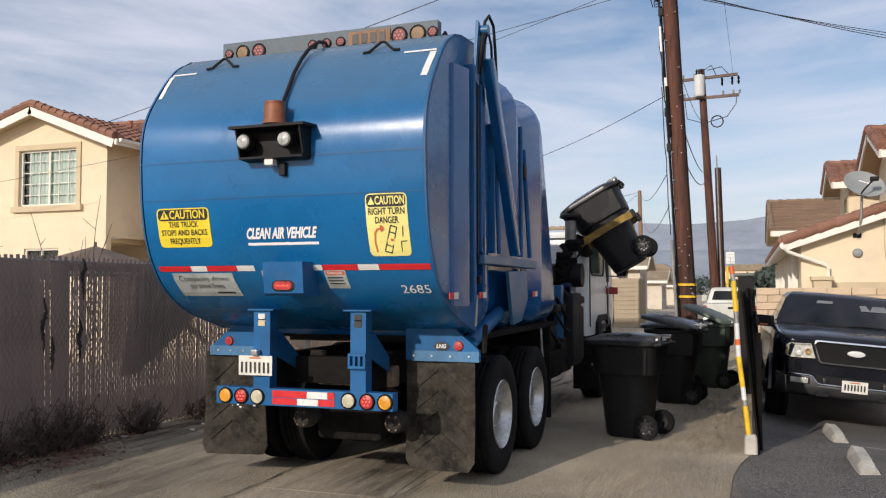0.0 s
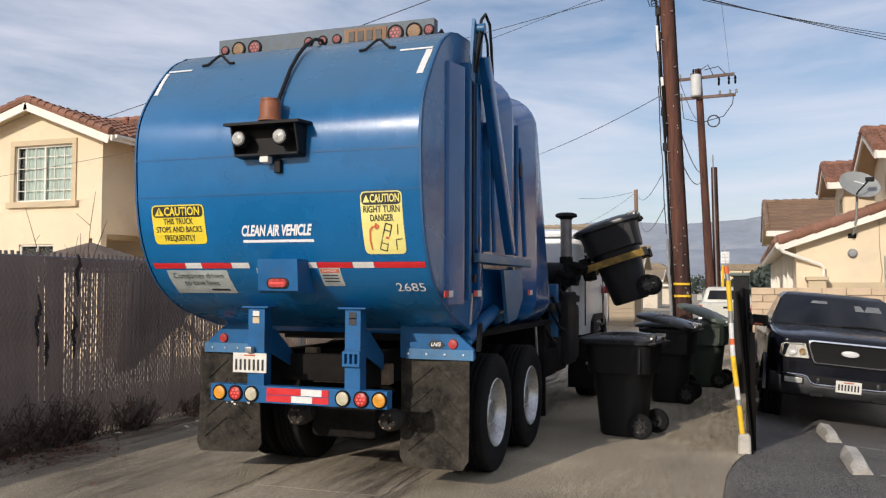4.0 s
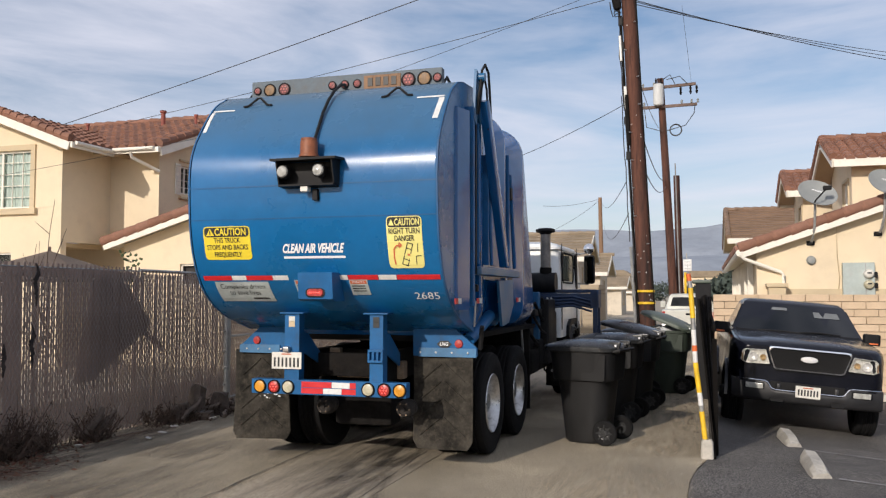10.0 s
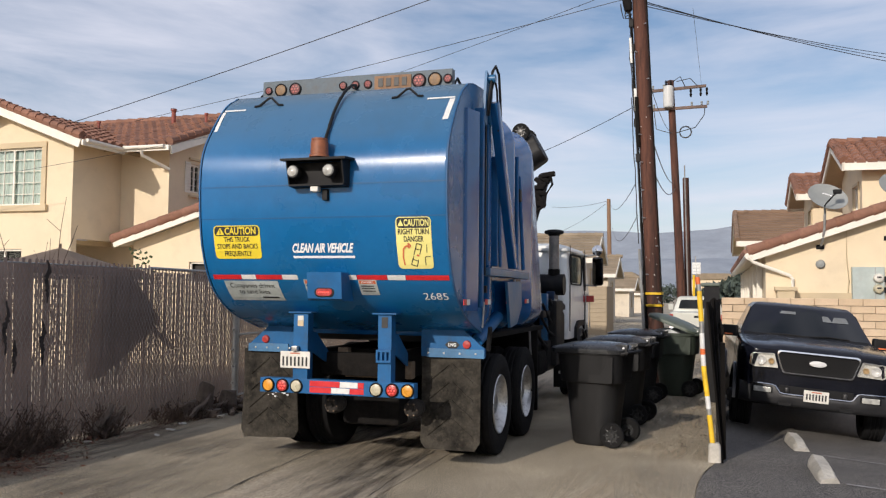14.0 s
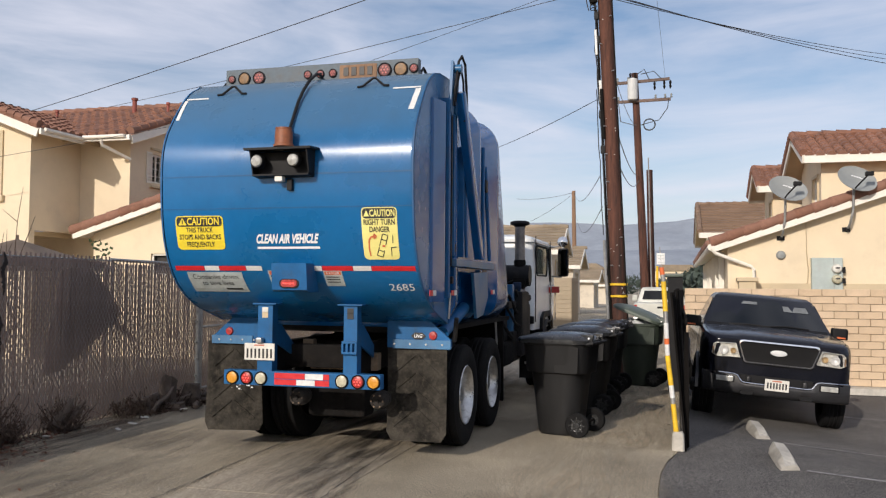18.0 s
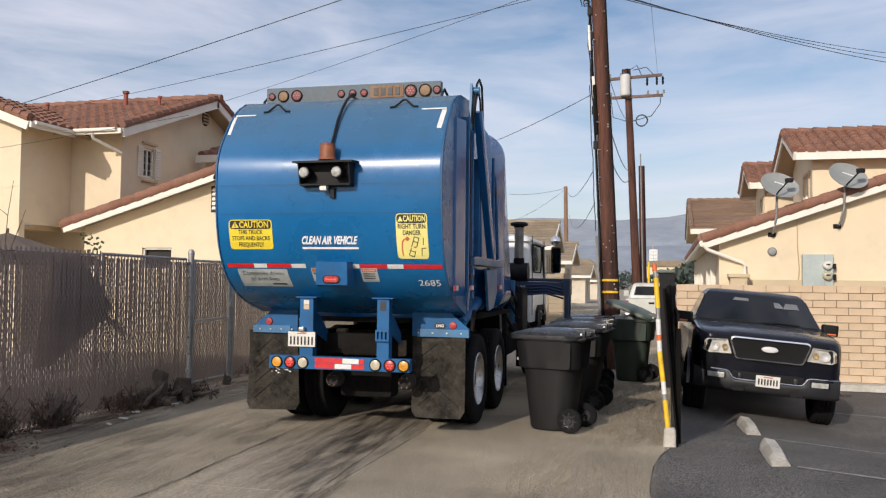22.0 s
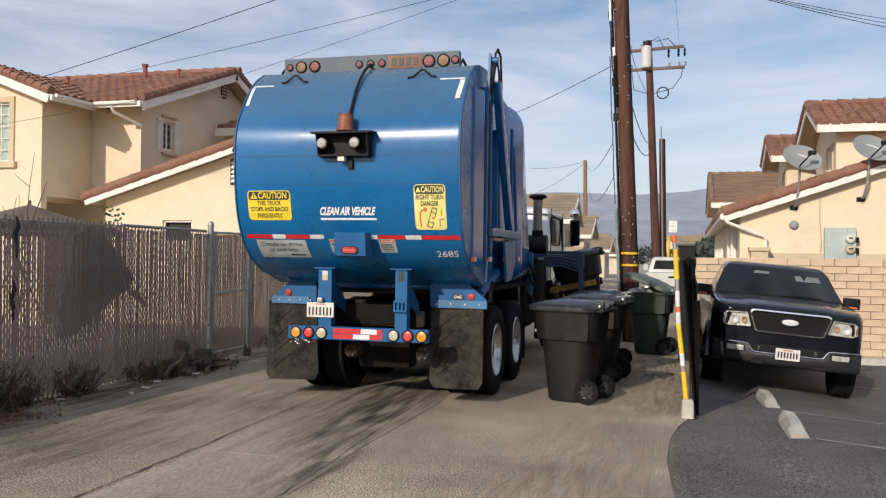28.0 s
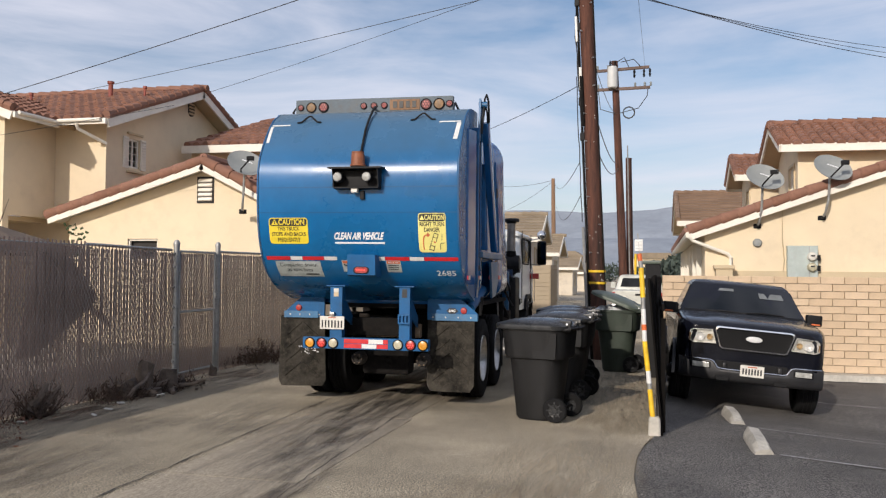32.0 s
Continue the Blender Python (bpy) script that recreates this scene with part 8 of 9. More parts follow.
fence = thing("chain_link_fence", "grey-brown slatted chain-link fence along the alley", "fence", kind="structure")
base = {}
PITCH, NOTCH = 0.0375, 0.10
def slat_mesh(h, open_):
    """A flat strip whose one edge is notched between the wire knots, so that light shows through in dashes."""
    key = (round(h, 1), open_)
    if key not in base:
        bm = B()
        e, w, lap = PITCH / 2, 0.0070, 0.001 if open_ else 0.008
        loft(bm, [[(0.0, w - e, z), (0.003, 0.004, z), (0.0, e, z)] for z in (0.0, key[0])], closed=False, caps=False)
        z = 0.0
        while z < key[0]:
            top = min(z + NOTCH * (1 - open_), key[0])
            bm.faces.new([bm.verts.new(p) for p in ((-0.001, -e - lap, z), (0.0, w - e, z), (0.0, w - e, top), (-0.001, -e - lap, top))])
            z += NOTCH
        slat = part("slat", bm, SLAT, fence, m=pose(0, -50, 0))
        base[key] = slat
        return slat, True
    return base[key], False


rng = random.Random(11)
y = 6.0
count = 0
while y < 17.2:
    if abs(y - 11.42) < 0.09 or abs(y - 12.72) < 0.06:
        y += PITCH
        continue
    h = fence_top(y) - (0.06 if y > 9.2 else 0.03)
    x = fence_x(y) + rng.uniform(-0.001, 0.001)
    # the older stretch has slats that close up
    ob, fresh = slat_mesh(h, 0.0 if rng.random() > (y - 6.8) / 0.9 else 0.66)
    lean = rng.gauss(0, 0.03) + 2.2 * max(0.0, min(1.0, (7.6 - y) / 0.8))
    M = pose(x, y, 0.04 - (NOTCH / 2 if count % 2 else 0.0), lean, rng.gauss(0, 0.08), rng.gauss(0, 0.5)) @ Matrix.Diagonal((1, 1, (h + 0.02) / round(h, 1) * (1 + 0.004 * rng.random()), 1))
    if fresh:
        ob.matrix_basis = M
    else:
        share(ob, "slat", fence, M)
    y += PITCH
    count += 1
# the stretch beside and behind the camera
bm = B()
y = -6.0
while y < 5.99:
    x = fence_x(y)
    loft(bm, [[(x, y - 0.0185, z), (x + 0.003, y, z), (x, y + 0.0185, z)] for z in (0.03, fence_top(y) - 0.03)], closed=False, caps=False)
    y += PITCH
tagged(part("slats", bm, SLAT, fence), kind="stuff")
# woven wire
bm = B()
for direction in (-1, 1):
    y = 5.0
    while y < 17.5:
        pts = []
        for k in range(0, 20):
            z = 0.02 + 0.105 * k
            yy = y + direction * 0.105 * k * 0.55
            if yy < 5 or yy > 17.3 or z > fence_top(yy):
                continue
            pts.append((fence_x(yy) + 0.012, yy, z))
        if len(pts) > 1:
            for a, b in zip(pts[:-1:3], pts[3::3]):
                tube(bm, [a, b], 0.0017, 3)
            if (len(pts) - 1) % 3:
                tube(bm, [pts[(len(pts) - 1) // 3 * 3], pts[-1]], 0.0017, 3)
        y += 0.062
tagged(part("wire_mesh", bm, GALV, fence, "woven galvanised wire"), kind="stuff")
for y0_, y1_ in ((9.2, 11.3), (12.8, 17.3)):
    bm = B()
    tube(bm, [(fence_x(y0_) - 0.03, y0_, fence_top(y0_) + 0.0), (fence_x(y1_) - 0.03, y1_, fence_top(y1_) + 0.0)], 0.021, 8)
    part("top_rail", bm, GALV, fence)
for y, r, h in ((6.4, 0.03, 1.85), (9.15, 0.019, 1.88), (11.36, 0.045, 2.08), (12.72, 0.042, 2.10), (15.2, 0.03, 2.05)):
    bm = B()
    x = fence_x(y) - (0.05 if r < 0.04 else -0.02)
    lathe(bm, [(r, 0), (r, h - 0.06), (r * 1.12, h - 0.05), (r * 1.12, h - 0.02), (r * 0.7, h + 0.02), (0, h + 0.03)], 12, pose(x, y, 0))
    post = part("post", bm, GALV if r > 0.025 else DARK_BACKING, fence, "galvanised fence post" if r > 0.025 else "thin rusty fence post")
    if r > 0.04:
        for z in (0.3, 0.55, 0.8, 1.1, 1.4, 1.7, 1.9):
            bm = B()
            box(bm, (x, y - 0.055, z), (0.03, 0.05, 0.028), 0.004)
            part("tension_band", bm, GALV, post)
bm = B()
tube(bm, [(fence_x(y) - 0.004, y, fence_top(y) - 0.012) for y in (-6, 0, 6, 9.2)], 0.011, 6)
part("top_wire", bm, GALV, fence, "twisted wire along the top of the slats")
# gate frame between the two stout posts
gate = thing("metal_gate", "closed slatted chain-link gate in a steel frame", "gate")
bm = B()
ga, gb = 11.47, 12.64
xa, xb = fence_x(ga) + 0.01, fence_x(gb) + 0.01
for z in (0.10, 1.02, 1.94):
    tube(bm, [(xa, ga, z), (xb, gb, z)], 0.019, 8)
for yy, xx in ((ga, xa), (gb, xb)):
    tube(bm, [(xx, yy, 0.10), (xx, yy, 1.94)], 0.021, 8)
part("gate_frame", bm, GALV, gate)
for z in (0.35, 1.6):
    bm = B()
    box(bm, (xa, ga - 0.05, z), (0.05, 0.10, 0.05), 0.008)
    part("hinge", bm, GALV, gate)
bm = B()
box(bm, (xb + 0.02, gb + 0.03, 1.25), (0.05, 0.10, 0.08), 0.01)
part("latch", bm, GALV, gate)
# dark ragged patches laid over the slats, like vines; no holes are cut
for y, z, h in ((7.36, 1.10, 0.48), (7.40, 1.76, 0.46), (6.86, 1.28, 0.55), (6.98, 0.98, 0.35)):
    bm = B()
    n = 24
    rag = lambda i, k: (0.25 + 0.75 * math.sin(math.pi * i / n)) * (0.030 + 0.030 * noise.noise((i * 0.9, y * 7, k)) + 0.018 * noise.noise((i * 0.25, y * 3, k)))
    mid = [y + 0.05 * noise.noise((i * 0.13, y * 5, 9)) for i in range(n + 1)]
    loft(bm, [[(fence_x(y) + 0.016, mid[i] - max(0.004, rag(i, 1)), z - h / 2 + h * i / n), (fence_x(y) + 0.016, mid[i] + max(0.004, rag(i, 4)), z - h / 2 + h * i / n)] for i in range(n + 1)], closed=False, caps=False)
    part("torn_hole", bm, RAGGED_DARK, fence, "dark ragged patch laid on the slats")
# stumps and dry brush at the foot
for x, y, h, r in ((-6.62, 10.05, 0.40, 0.11), (-6.50, 10.45, 0.28, 0.12), (-6.64, 9.7, 0.20, 0.12), (-6.42, 9.95, 0.12, 0.13), (-6.55, 10.8, 0.13, 0.10), (-6.78, 12.2, 0.10, 0.06)):
    bm = B()
    n = 10
    rings = []
    for j in range(6):
        z = h * j / 5
        rr = r * (1.15 - 0.2 * j / 5)
        rings.append([(x + rr * (1 + 0.55 * noise.noise((k * 1.3, j * 0.5, y * 3))) * math.cos(2 * math.pi * k / n) + 0.10 * z, y + rr * (1 + 0.5 * noise.noise((k, j * 0.6, y * 5))) * math.sin(2 * math.pi * k / n), z + (0.16 * noise.noise((k * 2.1, y * 7, 1)) if j == 5 else 0)) for k in range(n)])
    loft(bm, rings)
    tagged(part("tree_stump", bm, STUMP, sharp=30), "broken grey wood stump at the fence foot", "stump", "stumps")
def brush(x, y, spread, h, n, seed):
    rng = random.Random(seed)
    bm = B()
    for _ in range(n):
        a = rng.uniform(0, 6.283)
        p = Vector((x + rng.gauss(0, spread * 0.3), y + rng.gauss(0, spread * 0.5), 0))
        d = Vector((0.5 * math.cos(a), 0.8 * math.sin(a), rng.uniform(0.3, 1.2)))
        q = p + d * h * rng.uniform(0.3, 0.9)
        w = q + Vector((rng.gauss(0, 0.1), rng.gauss(0, 0.14), rng.gauss(0.02, 0.12))) * h * 1.5
        for v in (q, w):
            v.x = max(v.x, fence_x(v.y) + 0.03)
            v.z = max(v.z, 0.01)
        tube(bm, [p, q, w], [0.006, 0.004, 0.0015], 3)
        # curled dead leaves along the twig
        for k in range(5):
            c = p.lerp(q, rng.uniform(0.3, 1.0)) + Vector((rng.gauss(0, 0.02), rng.gauss(0, 0.03), rng.gauss(0, 0.03)))
            c.x, c.z = max(c.x, fence_x(c.y) + 0.03), max(c.z, 0.015)
            r = rng.uniform(0.010, 0.024)
            M = Matrix.Translation(c) @ Euler((rng.uniform(0, 6), rng.uniform(0, 6), 0)).to_matrix().to_4x4()
            bm.faces.new([bm.verts.new(M @ Vector(v)) for v in ((-r, 0, 0), (0, -r * 0.5, r * 0.3), (r, 0, 0), (0, r * 0.5, r * 0.3))])
    return tagged(part("dry_brush", bm, DRY_TWIG), "tangle of dry dead brush against the fence", "brush", "dry brush", "stuff")


brush(-6.70, 6.85, 0.34, 0.55, 130, 1)
brush(-6.66, 8.15, 0.22, 0.42, 110, 12)
brush(-6.72, 6.2, 0.30, 0.5, 90, 14)
brush(-6.74, 7.35, 0.25, 0.4, 90, 2)
brush(-6.65, 9.6, 0.5, 0.25, 160, 3)
brush(-6.60, 10.5, 0.6, 0.22, 200, 4)
brush(-7.05, 14.3, 0.9, 0.45, 200, 6)
bm = B()
for k, (x, y) in enumerate(((-6.2, 8.75), (-6.35, 9.2), (-6.1, 8.35), (-6.5, 7.7), (-6.25, 9.9))):
    box(bm, (x, y, 0.02), (0.10, 0.05, 0.012), 0.003, m=Euler((0.2 * k, 0.1, k)).to_matrix().to_4x4())
tagged(part("paper_scraps", bm, PLATE), "scraps of white litter on the ground", "litter", kind="stuff")
rng = random.Random(41)
bm = B()
for _ in range(900):
    y = rng.gauss(6.5, 0.75)
    x = -6.72 + abs(rng.gauss(0, 0.42)) * (1.0 if y < 7.2 else 0.4)
    r = rng.uniform(0.012, 0.034)
    q = Euler((rng.uniform(-0.6, 0.6), rng.uniform(-0.6, 0.6), rng.uniform(0, 6.28))).to_matrix()
    bm.faces.new([bm.verts.new(Vector((x, y, 0.014 + 0.3 * r)) + q @ Vector(v)) for v in ((-r, 0, 0), (0, -r * 0.45, 0.002), (r, 0, 0.004), (0, r * 0.45, 0.002))])
tagged(part("leaf_litter", bm, RED_LEAF, smooth=False), "reddish brown dead leaves at the fence foot", "leaves", kind="stuff")
for x, y, z, ln, r, tx, tz in ((-6.5, 10.15, 0.10, 0.7, 0.035, 12, 70), (-6.35, 10.6, 0.06, 0.55, 0.03, 6, 35), (-6.45, 9.75, 0.16, 0.6, 0.028, 22, 95), (-6.3, 10.3, 0.04, 0.45, 0.03, 3, 120), (-6.62, 8.25, 0.16, 0.42, 0.05, 38, 80), (-6.58, 8.05, 0.22, 0.34, 0.045, 55, 60)):
    bm = B()
    tube(bm, [(-ln / 2, 0, 0), (-ln * 0.2, 0.02, 0.01), (ln * 0.2, -0.01, 0.0), (ln / 2, 0.015, 0.02)], [r, r * 1.1, r * 0.9, r * 0.6], 7)
    tagged(part("broken_branch", bm, STUMP, m=pose(x, y, z, 0, -tx, tz)), "broken weathered branch lying at the fence foot", "branch", "broken branches")
# patio umbrella over the fence
umb = thing("patio_umbrella", "faded brown canvas patio umbrella behind the fence", "umbrella", m=pose(-9.5, 10.5, 0))
bm = B()
top, n = 2.32, 8
ringo = [(1.5 * math.cos(2 * math.pi * k / n + 0.3), 1.5 * math.sin(2 * math.pi * k / n + 0.3), 1.86) for k in range(n)]
for k in range(n):
    bm.faces.new([bm.verts.new(p) for p in (ringo[k], ringo[(k + 1) % n], (0, 0, top))])
bmesh.ops.remove_doubles(bm, verts=bm.verts, dist=0.001)
bmesh.ops.subdivide_edges(bm, edges=bm.edges, cuts=2)
canopy = part("canopy", bm, CANVAS, umb, "sagging brown canvas canopy", smooth=False)
bm = B()
rod(bm, (0, 0, 0), (0, 0, 2.38), 0.022, n=10)
part("pole", bm, GREY_WOOD, umb)
# bare shrub stems above the fence
def stems(x, y, seed, h, n):
    rng = random.Random(seed)
    bm = B()
    for _ in range(n):
        p = Vector((x + rng.gauss(0, 0.08), y + rng.gauss(0, 0.35), 0.3))
        pts, rad = [p], [0.012]
        d = Vector((rng.gauss(0, 0.08), rng.gauss(0, 0.16), 1)).normalized()
        top = h * rng.uniform(0.65, 1.0)
        for k in range(6):
            p = p + d * top / 6
            d = (d + Vector((rng.gauss(0, 0.07), rng.gauss(0, 0.13), 0))).normalized()
            pts.append(p)
            rad.append(0.010 * (1 - k / 6.5))
        tube(bm, pts, rad, 4)
        for k in range(3):
            q = pts[3 + k % 3]
            tube(bm, [q, q + Vector((rng.gauss(0, 0.1), rng.gauss(0, 0.22), rng.uniform(0.05, 0.3)))], [0.005, 0.002], 3)
    return tagged(part("bare_shrub", bm, DRY_TWIG), "leafless grey shrub stems behind the fence", "shrub", "bare shrubs")


stems(-7.5, 7.9, 5, 2.5, 9)
stems(-7.4, 9.3, 9, 2.2, 5)
stems(-7.4, 10.9, 13, 1.9, 4)
rng = random.Random(21)
bm = B()
for _ in range(34):
    y, z = rng.gauss(9.6, 0.10), rng.uniform(1.75, 2.25)
    box(bm, (-7.35 + rng.gauss(0, .05), y, z), (0.03, 0.045, 0.005), m=Euler((rng.uniform(0, 3), rng.uniform(0, 3), 0)).to_matrix().to_4x4())
tagged(part("vine_leaves", bm, LEAF, smooth=False), "sparse green leaves on the shrub", "leaves", kind="stuff")

# an added dark sheet and slanting arm behind the slats make the shadow shape
cloth = thing("shadow_sheet", "added dark sheet behind the fence slats, shaped as a shadow", "cloth")
bm = B()
quad = [(8.32, 1.80), (8.50, 1.84), (8.84, 1.84), (9.02, 1.72), (9.49, 1.29), (9.26, 1.13), (8.75, 0.86), (8.34, 0.64), (8.06, 0.64), (8.12, 0.98), (8.25, 1.48)]
loft(bm, [[(fence_x(y) - 0.03 - o + 0.004 * math.sin(9 * y), y, z) for y, z in quad] for o in (0.0, 0.008)])
part("sheet", bm, DARK_BACKING, cloth, smooth=False)
bm = B()
box(bm, (fence_x(9.55) - 0.05, 9.55, 1.06), (0.018, 0.55, 0.075), 0.003, m=Matrix.Rotation(radians(-31), 4, "X"))
part("batten", bm, DARK_BACKING, cloth)
# added strips darken the top of the slats
for y0_, y1_, z in ((7.0, 8.5, 1.95), (8.5, 9.1, 1.95)):
    bm = B()
    loft(bm, [[(fence_x(y) - 0.045, y, z - 0.10), (fence_x(y) - 0.045, y, z - 0.02), (fence_x(y) - 0.05, y, z - 0.02), (fence_x(y) - 0.05, y, z - 0.10)] for y in (y0_, (y0_ + y1_) / 2, y1_)])
    part("hem", bm, DARK_BACKING, cloth)

# ---- marker post, dark board fence and block wall on the right ----
post = thing("marker_post", "leaning utility marker post banded yellow, white and orange", "post", m=pose(0.0, 9.12, 0))
PZ, PX = (0.0, 0.172, 0.472, 0.646, 0.937, 1.17, 1.416, 1.726, 1.855, 2.1), (0.010, -0.018, -0.048, -0.066, -0.100, -0.112, -0.121, -0.140, -0.158, -0.178)


def on_post(z):
    return Vector((float(np.interp(z, PZ, PX)), 0, z))


for z0_, z1_, mt, r in ((0.12, 0.47, YELLOW_PAINT, 0.026), (0.47, 0.53, GALV, 0.024), (0.53, 0.66, WHITE_TAPE, 0.025), (0.66, 0.965, YELLOW_PAINT, 0.026), (0.965, 1.08, WHITE_TAPE, 0.025), (1.08, 1.14, ORANGE, 0.026),
                         (1.14, 1.30, WHITE_TAPE, 0.025), (1.30, 1.42, GALV, 0.024), (1.42, 1.73, YELLOW_PAINT, 0.026), (1.73, 1.80, GALV, 0.024), (1.80, 1.875, ORANGE, 0.025)):
    bm = B()
    tube(bm, [on_post(z0_ + (z1_ - z0_) * k / 4) for k in range(5)], r, 14)
    part("band", bm, mt, post)
bm = B()
tube(bm, [on_post(1.87), on_post(2.0)], 0.008, 6)
part("stem", bm, GALV, post)
bm = B()
c = on_post(1.965)
box(bm, c, (0.085, 0.014, 0.12), 0.004)
tag = part("tag", bm, WHITE_TAPE, post, "small white tag at the top")
for k in range(3):
    bm = B()
    box(bm, c + Vector((0, -0.009, 0.035 - 0.035 * k)), (0.06, 0.003, 0.005))
    part("print_bar", bm, GREY_SIGN, tag)
bm = B()
rod(bm, on_post(2.02), on_post(2.09), 0.006, n=6)
part("tip", bm, GALV, post)
bm = B()
loft(bm, [rrect(0.13, 0.13, 0.03, 0.0, 3), rrect(0.12, 0.12, 0.03, 0.16, 3), rrect(0.09, 0.09, 0.03, 0.19, 3)])
part("concrete_foot", bm, PALE_CONCRETE, post, "pale concrete foot")
boards = thing("board_fence", "blackened wooden board fence seen end on", "fence", kind="structure")
rng = random.Random(17)
bm = B()
box(bm, (0, 0, 0.83), (0.022, 0.145, 1.66), 0.004)
first = None
n = 30
for i in range(n):
    y = 9.22 + 0.152 * i
    M = pose(0.085 + 0.004 * (y - 9.2) + rng.gauss(0, 0.004), y, rng.gauss(-0.03, 0.02), rng.gauss(0, 0.5), -4.9 + 4.6 * i / n + rng.gauss(0, 0.35), rng.gauss(0, 3))
    if first is None:
        first = part("board", bm, BURNT, boards, m=M)
    else:
        share(first, "board", boards, M)
bm = B()
for z in (0.35, 1.3):
    box(bm, (0.088, 11.9, z), (0.03, 4.6, 0.08), 0.004)
part("rail", bm, BURNT, boards)
for yy in (9.2, 11.7, 14.2):
    bm = B()
    box(bm, (0.088, yy + 0.1, 0.6), (0.05, 0.06, 1.2), 0.006)
    part("post", bm, BURNT, boards)
cab_box = thing("utility_cabinet", "tall grey utility cabinet behind the board fence", "cabinet", m=pose(-0.03, 14.4, 0))
bm = B()
box(bm, (0, 0, 0.92), (0.24, 0.4, 1.84), 0.012)
part("case", bm, BLACK, cab_box)
bm = B()
box(bm, (-0.02, 0, 1.87), (0.30, 0.46, 0.06), 0.02)
part("cap", bm, GREEN_LID, cab_box, "paler grey rounded cap")
# block wall
wall = thing("wall_block", "tan concrete block garden wall behind the lot", "wall", kind="structure")
WX0, WX1, WY = 0.14, 8.6, 16.8
bm = B()
box(bm, ((WX0 + WX1) / 2, WY + 0.10, 0.58), (WX1 - WX0, 0.12, 2.16))
part("core", bm, MORTAR, wall, smooth=False)
bm = B()
box(bm, (0, 0, 0), (0.393, 0.15, 0.126), 0.005, seg=1)
first = None
rng = random.Random(4)
for j in range(14):
    z = 1.67 - 0.068 - 0.1345 * j
    x = WX0 + (0.2 if j % 2 else 0.0)
    while x < WX1 - 0.3:
        if z > -0.22:
            M = pose(x + 0.2, WY + 0.072 + rng.gauss(0, 0.0015), z, 0, 0, rng.gauss(0, 0.15))
            if first is None:
                first = part("block", bm, BLOCK, wall, m=M)
            else:
                share(first, "block", wall, M)
        x += 0.402
bm = B()
box(bm, (0, 0, 0), (0.19, 0.15, 0.126), 0.005, seg=1)
half = None
for j in range(1, 14, 2):
    M = pose(WX0 + 0.097, WY + 0.072, 1.67 - 0.068 - 0.1345 * j)
    if half is None:
        half = part("half_block", bm, BLOCK, wall, m=M)
    else:
        share(half, "half_block", wall, M)
set_back(wall)
WY *= 1.065
bm = B()
rows = []
for i in range(30):
    x = 0.3 + 9.5 * i / 29
    rows.append([(x, WY - 0.28 + 0.05 * noise.noise((i, 0, 0)), lot_z(x, WY) + 0.012), (x, WY - 0.24, lot_z(x, WY) + 0.13), (x, WY + 0.08, lot_z(x, WY) + 0.15)])
loft(bm, rows, closed=False, caps=False)
tagged(part("kerb", bm, PALE_CONCRETE, smooth=True), "pale dusty concrete footing at the wall foot", "ground", kind="structure")

# ---- what stands further down the alley, hills ----
def far_house(x0, x1, y0, y1, ze, zp, label, mt=SHINGLE):
    return two_storey("house", label, x0, x1, y0, y1, ze, zp, mt, tiled=False, low=-0.2, wall_mt=FAR_WALL)


far_house(-12.5, -5.55, 38.9, 42.1, 3.35, 4.52, "single-storey tan house with shingle roof far down the alley")
far_house(-13, -6.16, 52.4, 56.2, 3.0, 4.15, "tan house with shingle roof further down the alley")
far_house(-14, -6.78, 72.5, 77, 2.3, 3.3, "small tan house far down the alley")
far_house(-12, -7.3, 92, 97, 2.0, 3.1, "distant tan house beside the alley")
siding = thing("wood_screen", "tan ribbed siding screen beside the far alley", "fence")
bm = B()
box(bm, (0, 0, 0), (0.05, 2.4, 0.189), 0.004, seg=1, m=Matrix.Rotation(-0.08, 4, 'Y'))
first = None
for k in range(11):
    M = pose(-4.42, 38.2, 0.10 + 0.19 * k)
    first = share(first, "board", siding, M) if first else part("board", bm, TAN_DOOR, siding, m=M)
bm = B()
box(bm, (0, 0, 0), (1.2, 0.05, 0.189), 0.004, seg=1, m=Matrix.Rotation(-0.10, 4, 'X'))
first = None
for k in range(11):
    M = pose(-5.03, 36.98, 0.10 + 0.19 * k)
    first = share(first, "board", siding, M) if first else part("board", bm, TAN_DOOR, siding, m=M)
# distant low buildings
rng = random.Random(31)
for k in range(9):
    x, y = rng.uniform(-30, 26), rng.uniform(140, 260)
    w, h = rng.uniform(6, 14), rng.uniform(3, 5.5)
    t = thing("far_building", "low pale building in the distance", "building", "distant buildings", m=pose(x, y, 0))
    bm = B()
    box(bm, (0, 0, h / 2), (w, 8, h))
    part("wall", bm, STUCCO, t, smooth=False)
    bm = B()
    prism(bm, [(-w / 2 - 0.4, h), (w / 2 + 0.4, h), (w / 2 - 1.5, h + 1.3), (-w / 2 + 1.5, h + 1.3)], "y", -4.4, 4.4)
    part("roof", bm, SHINGLE, t, smooth=False)


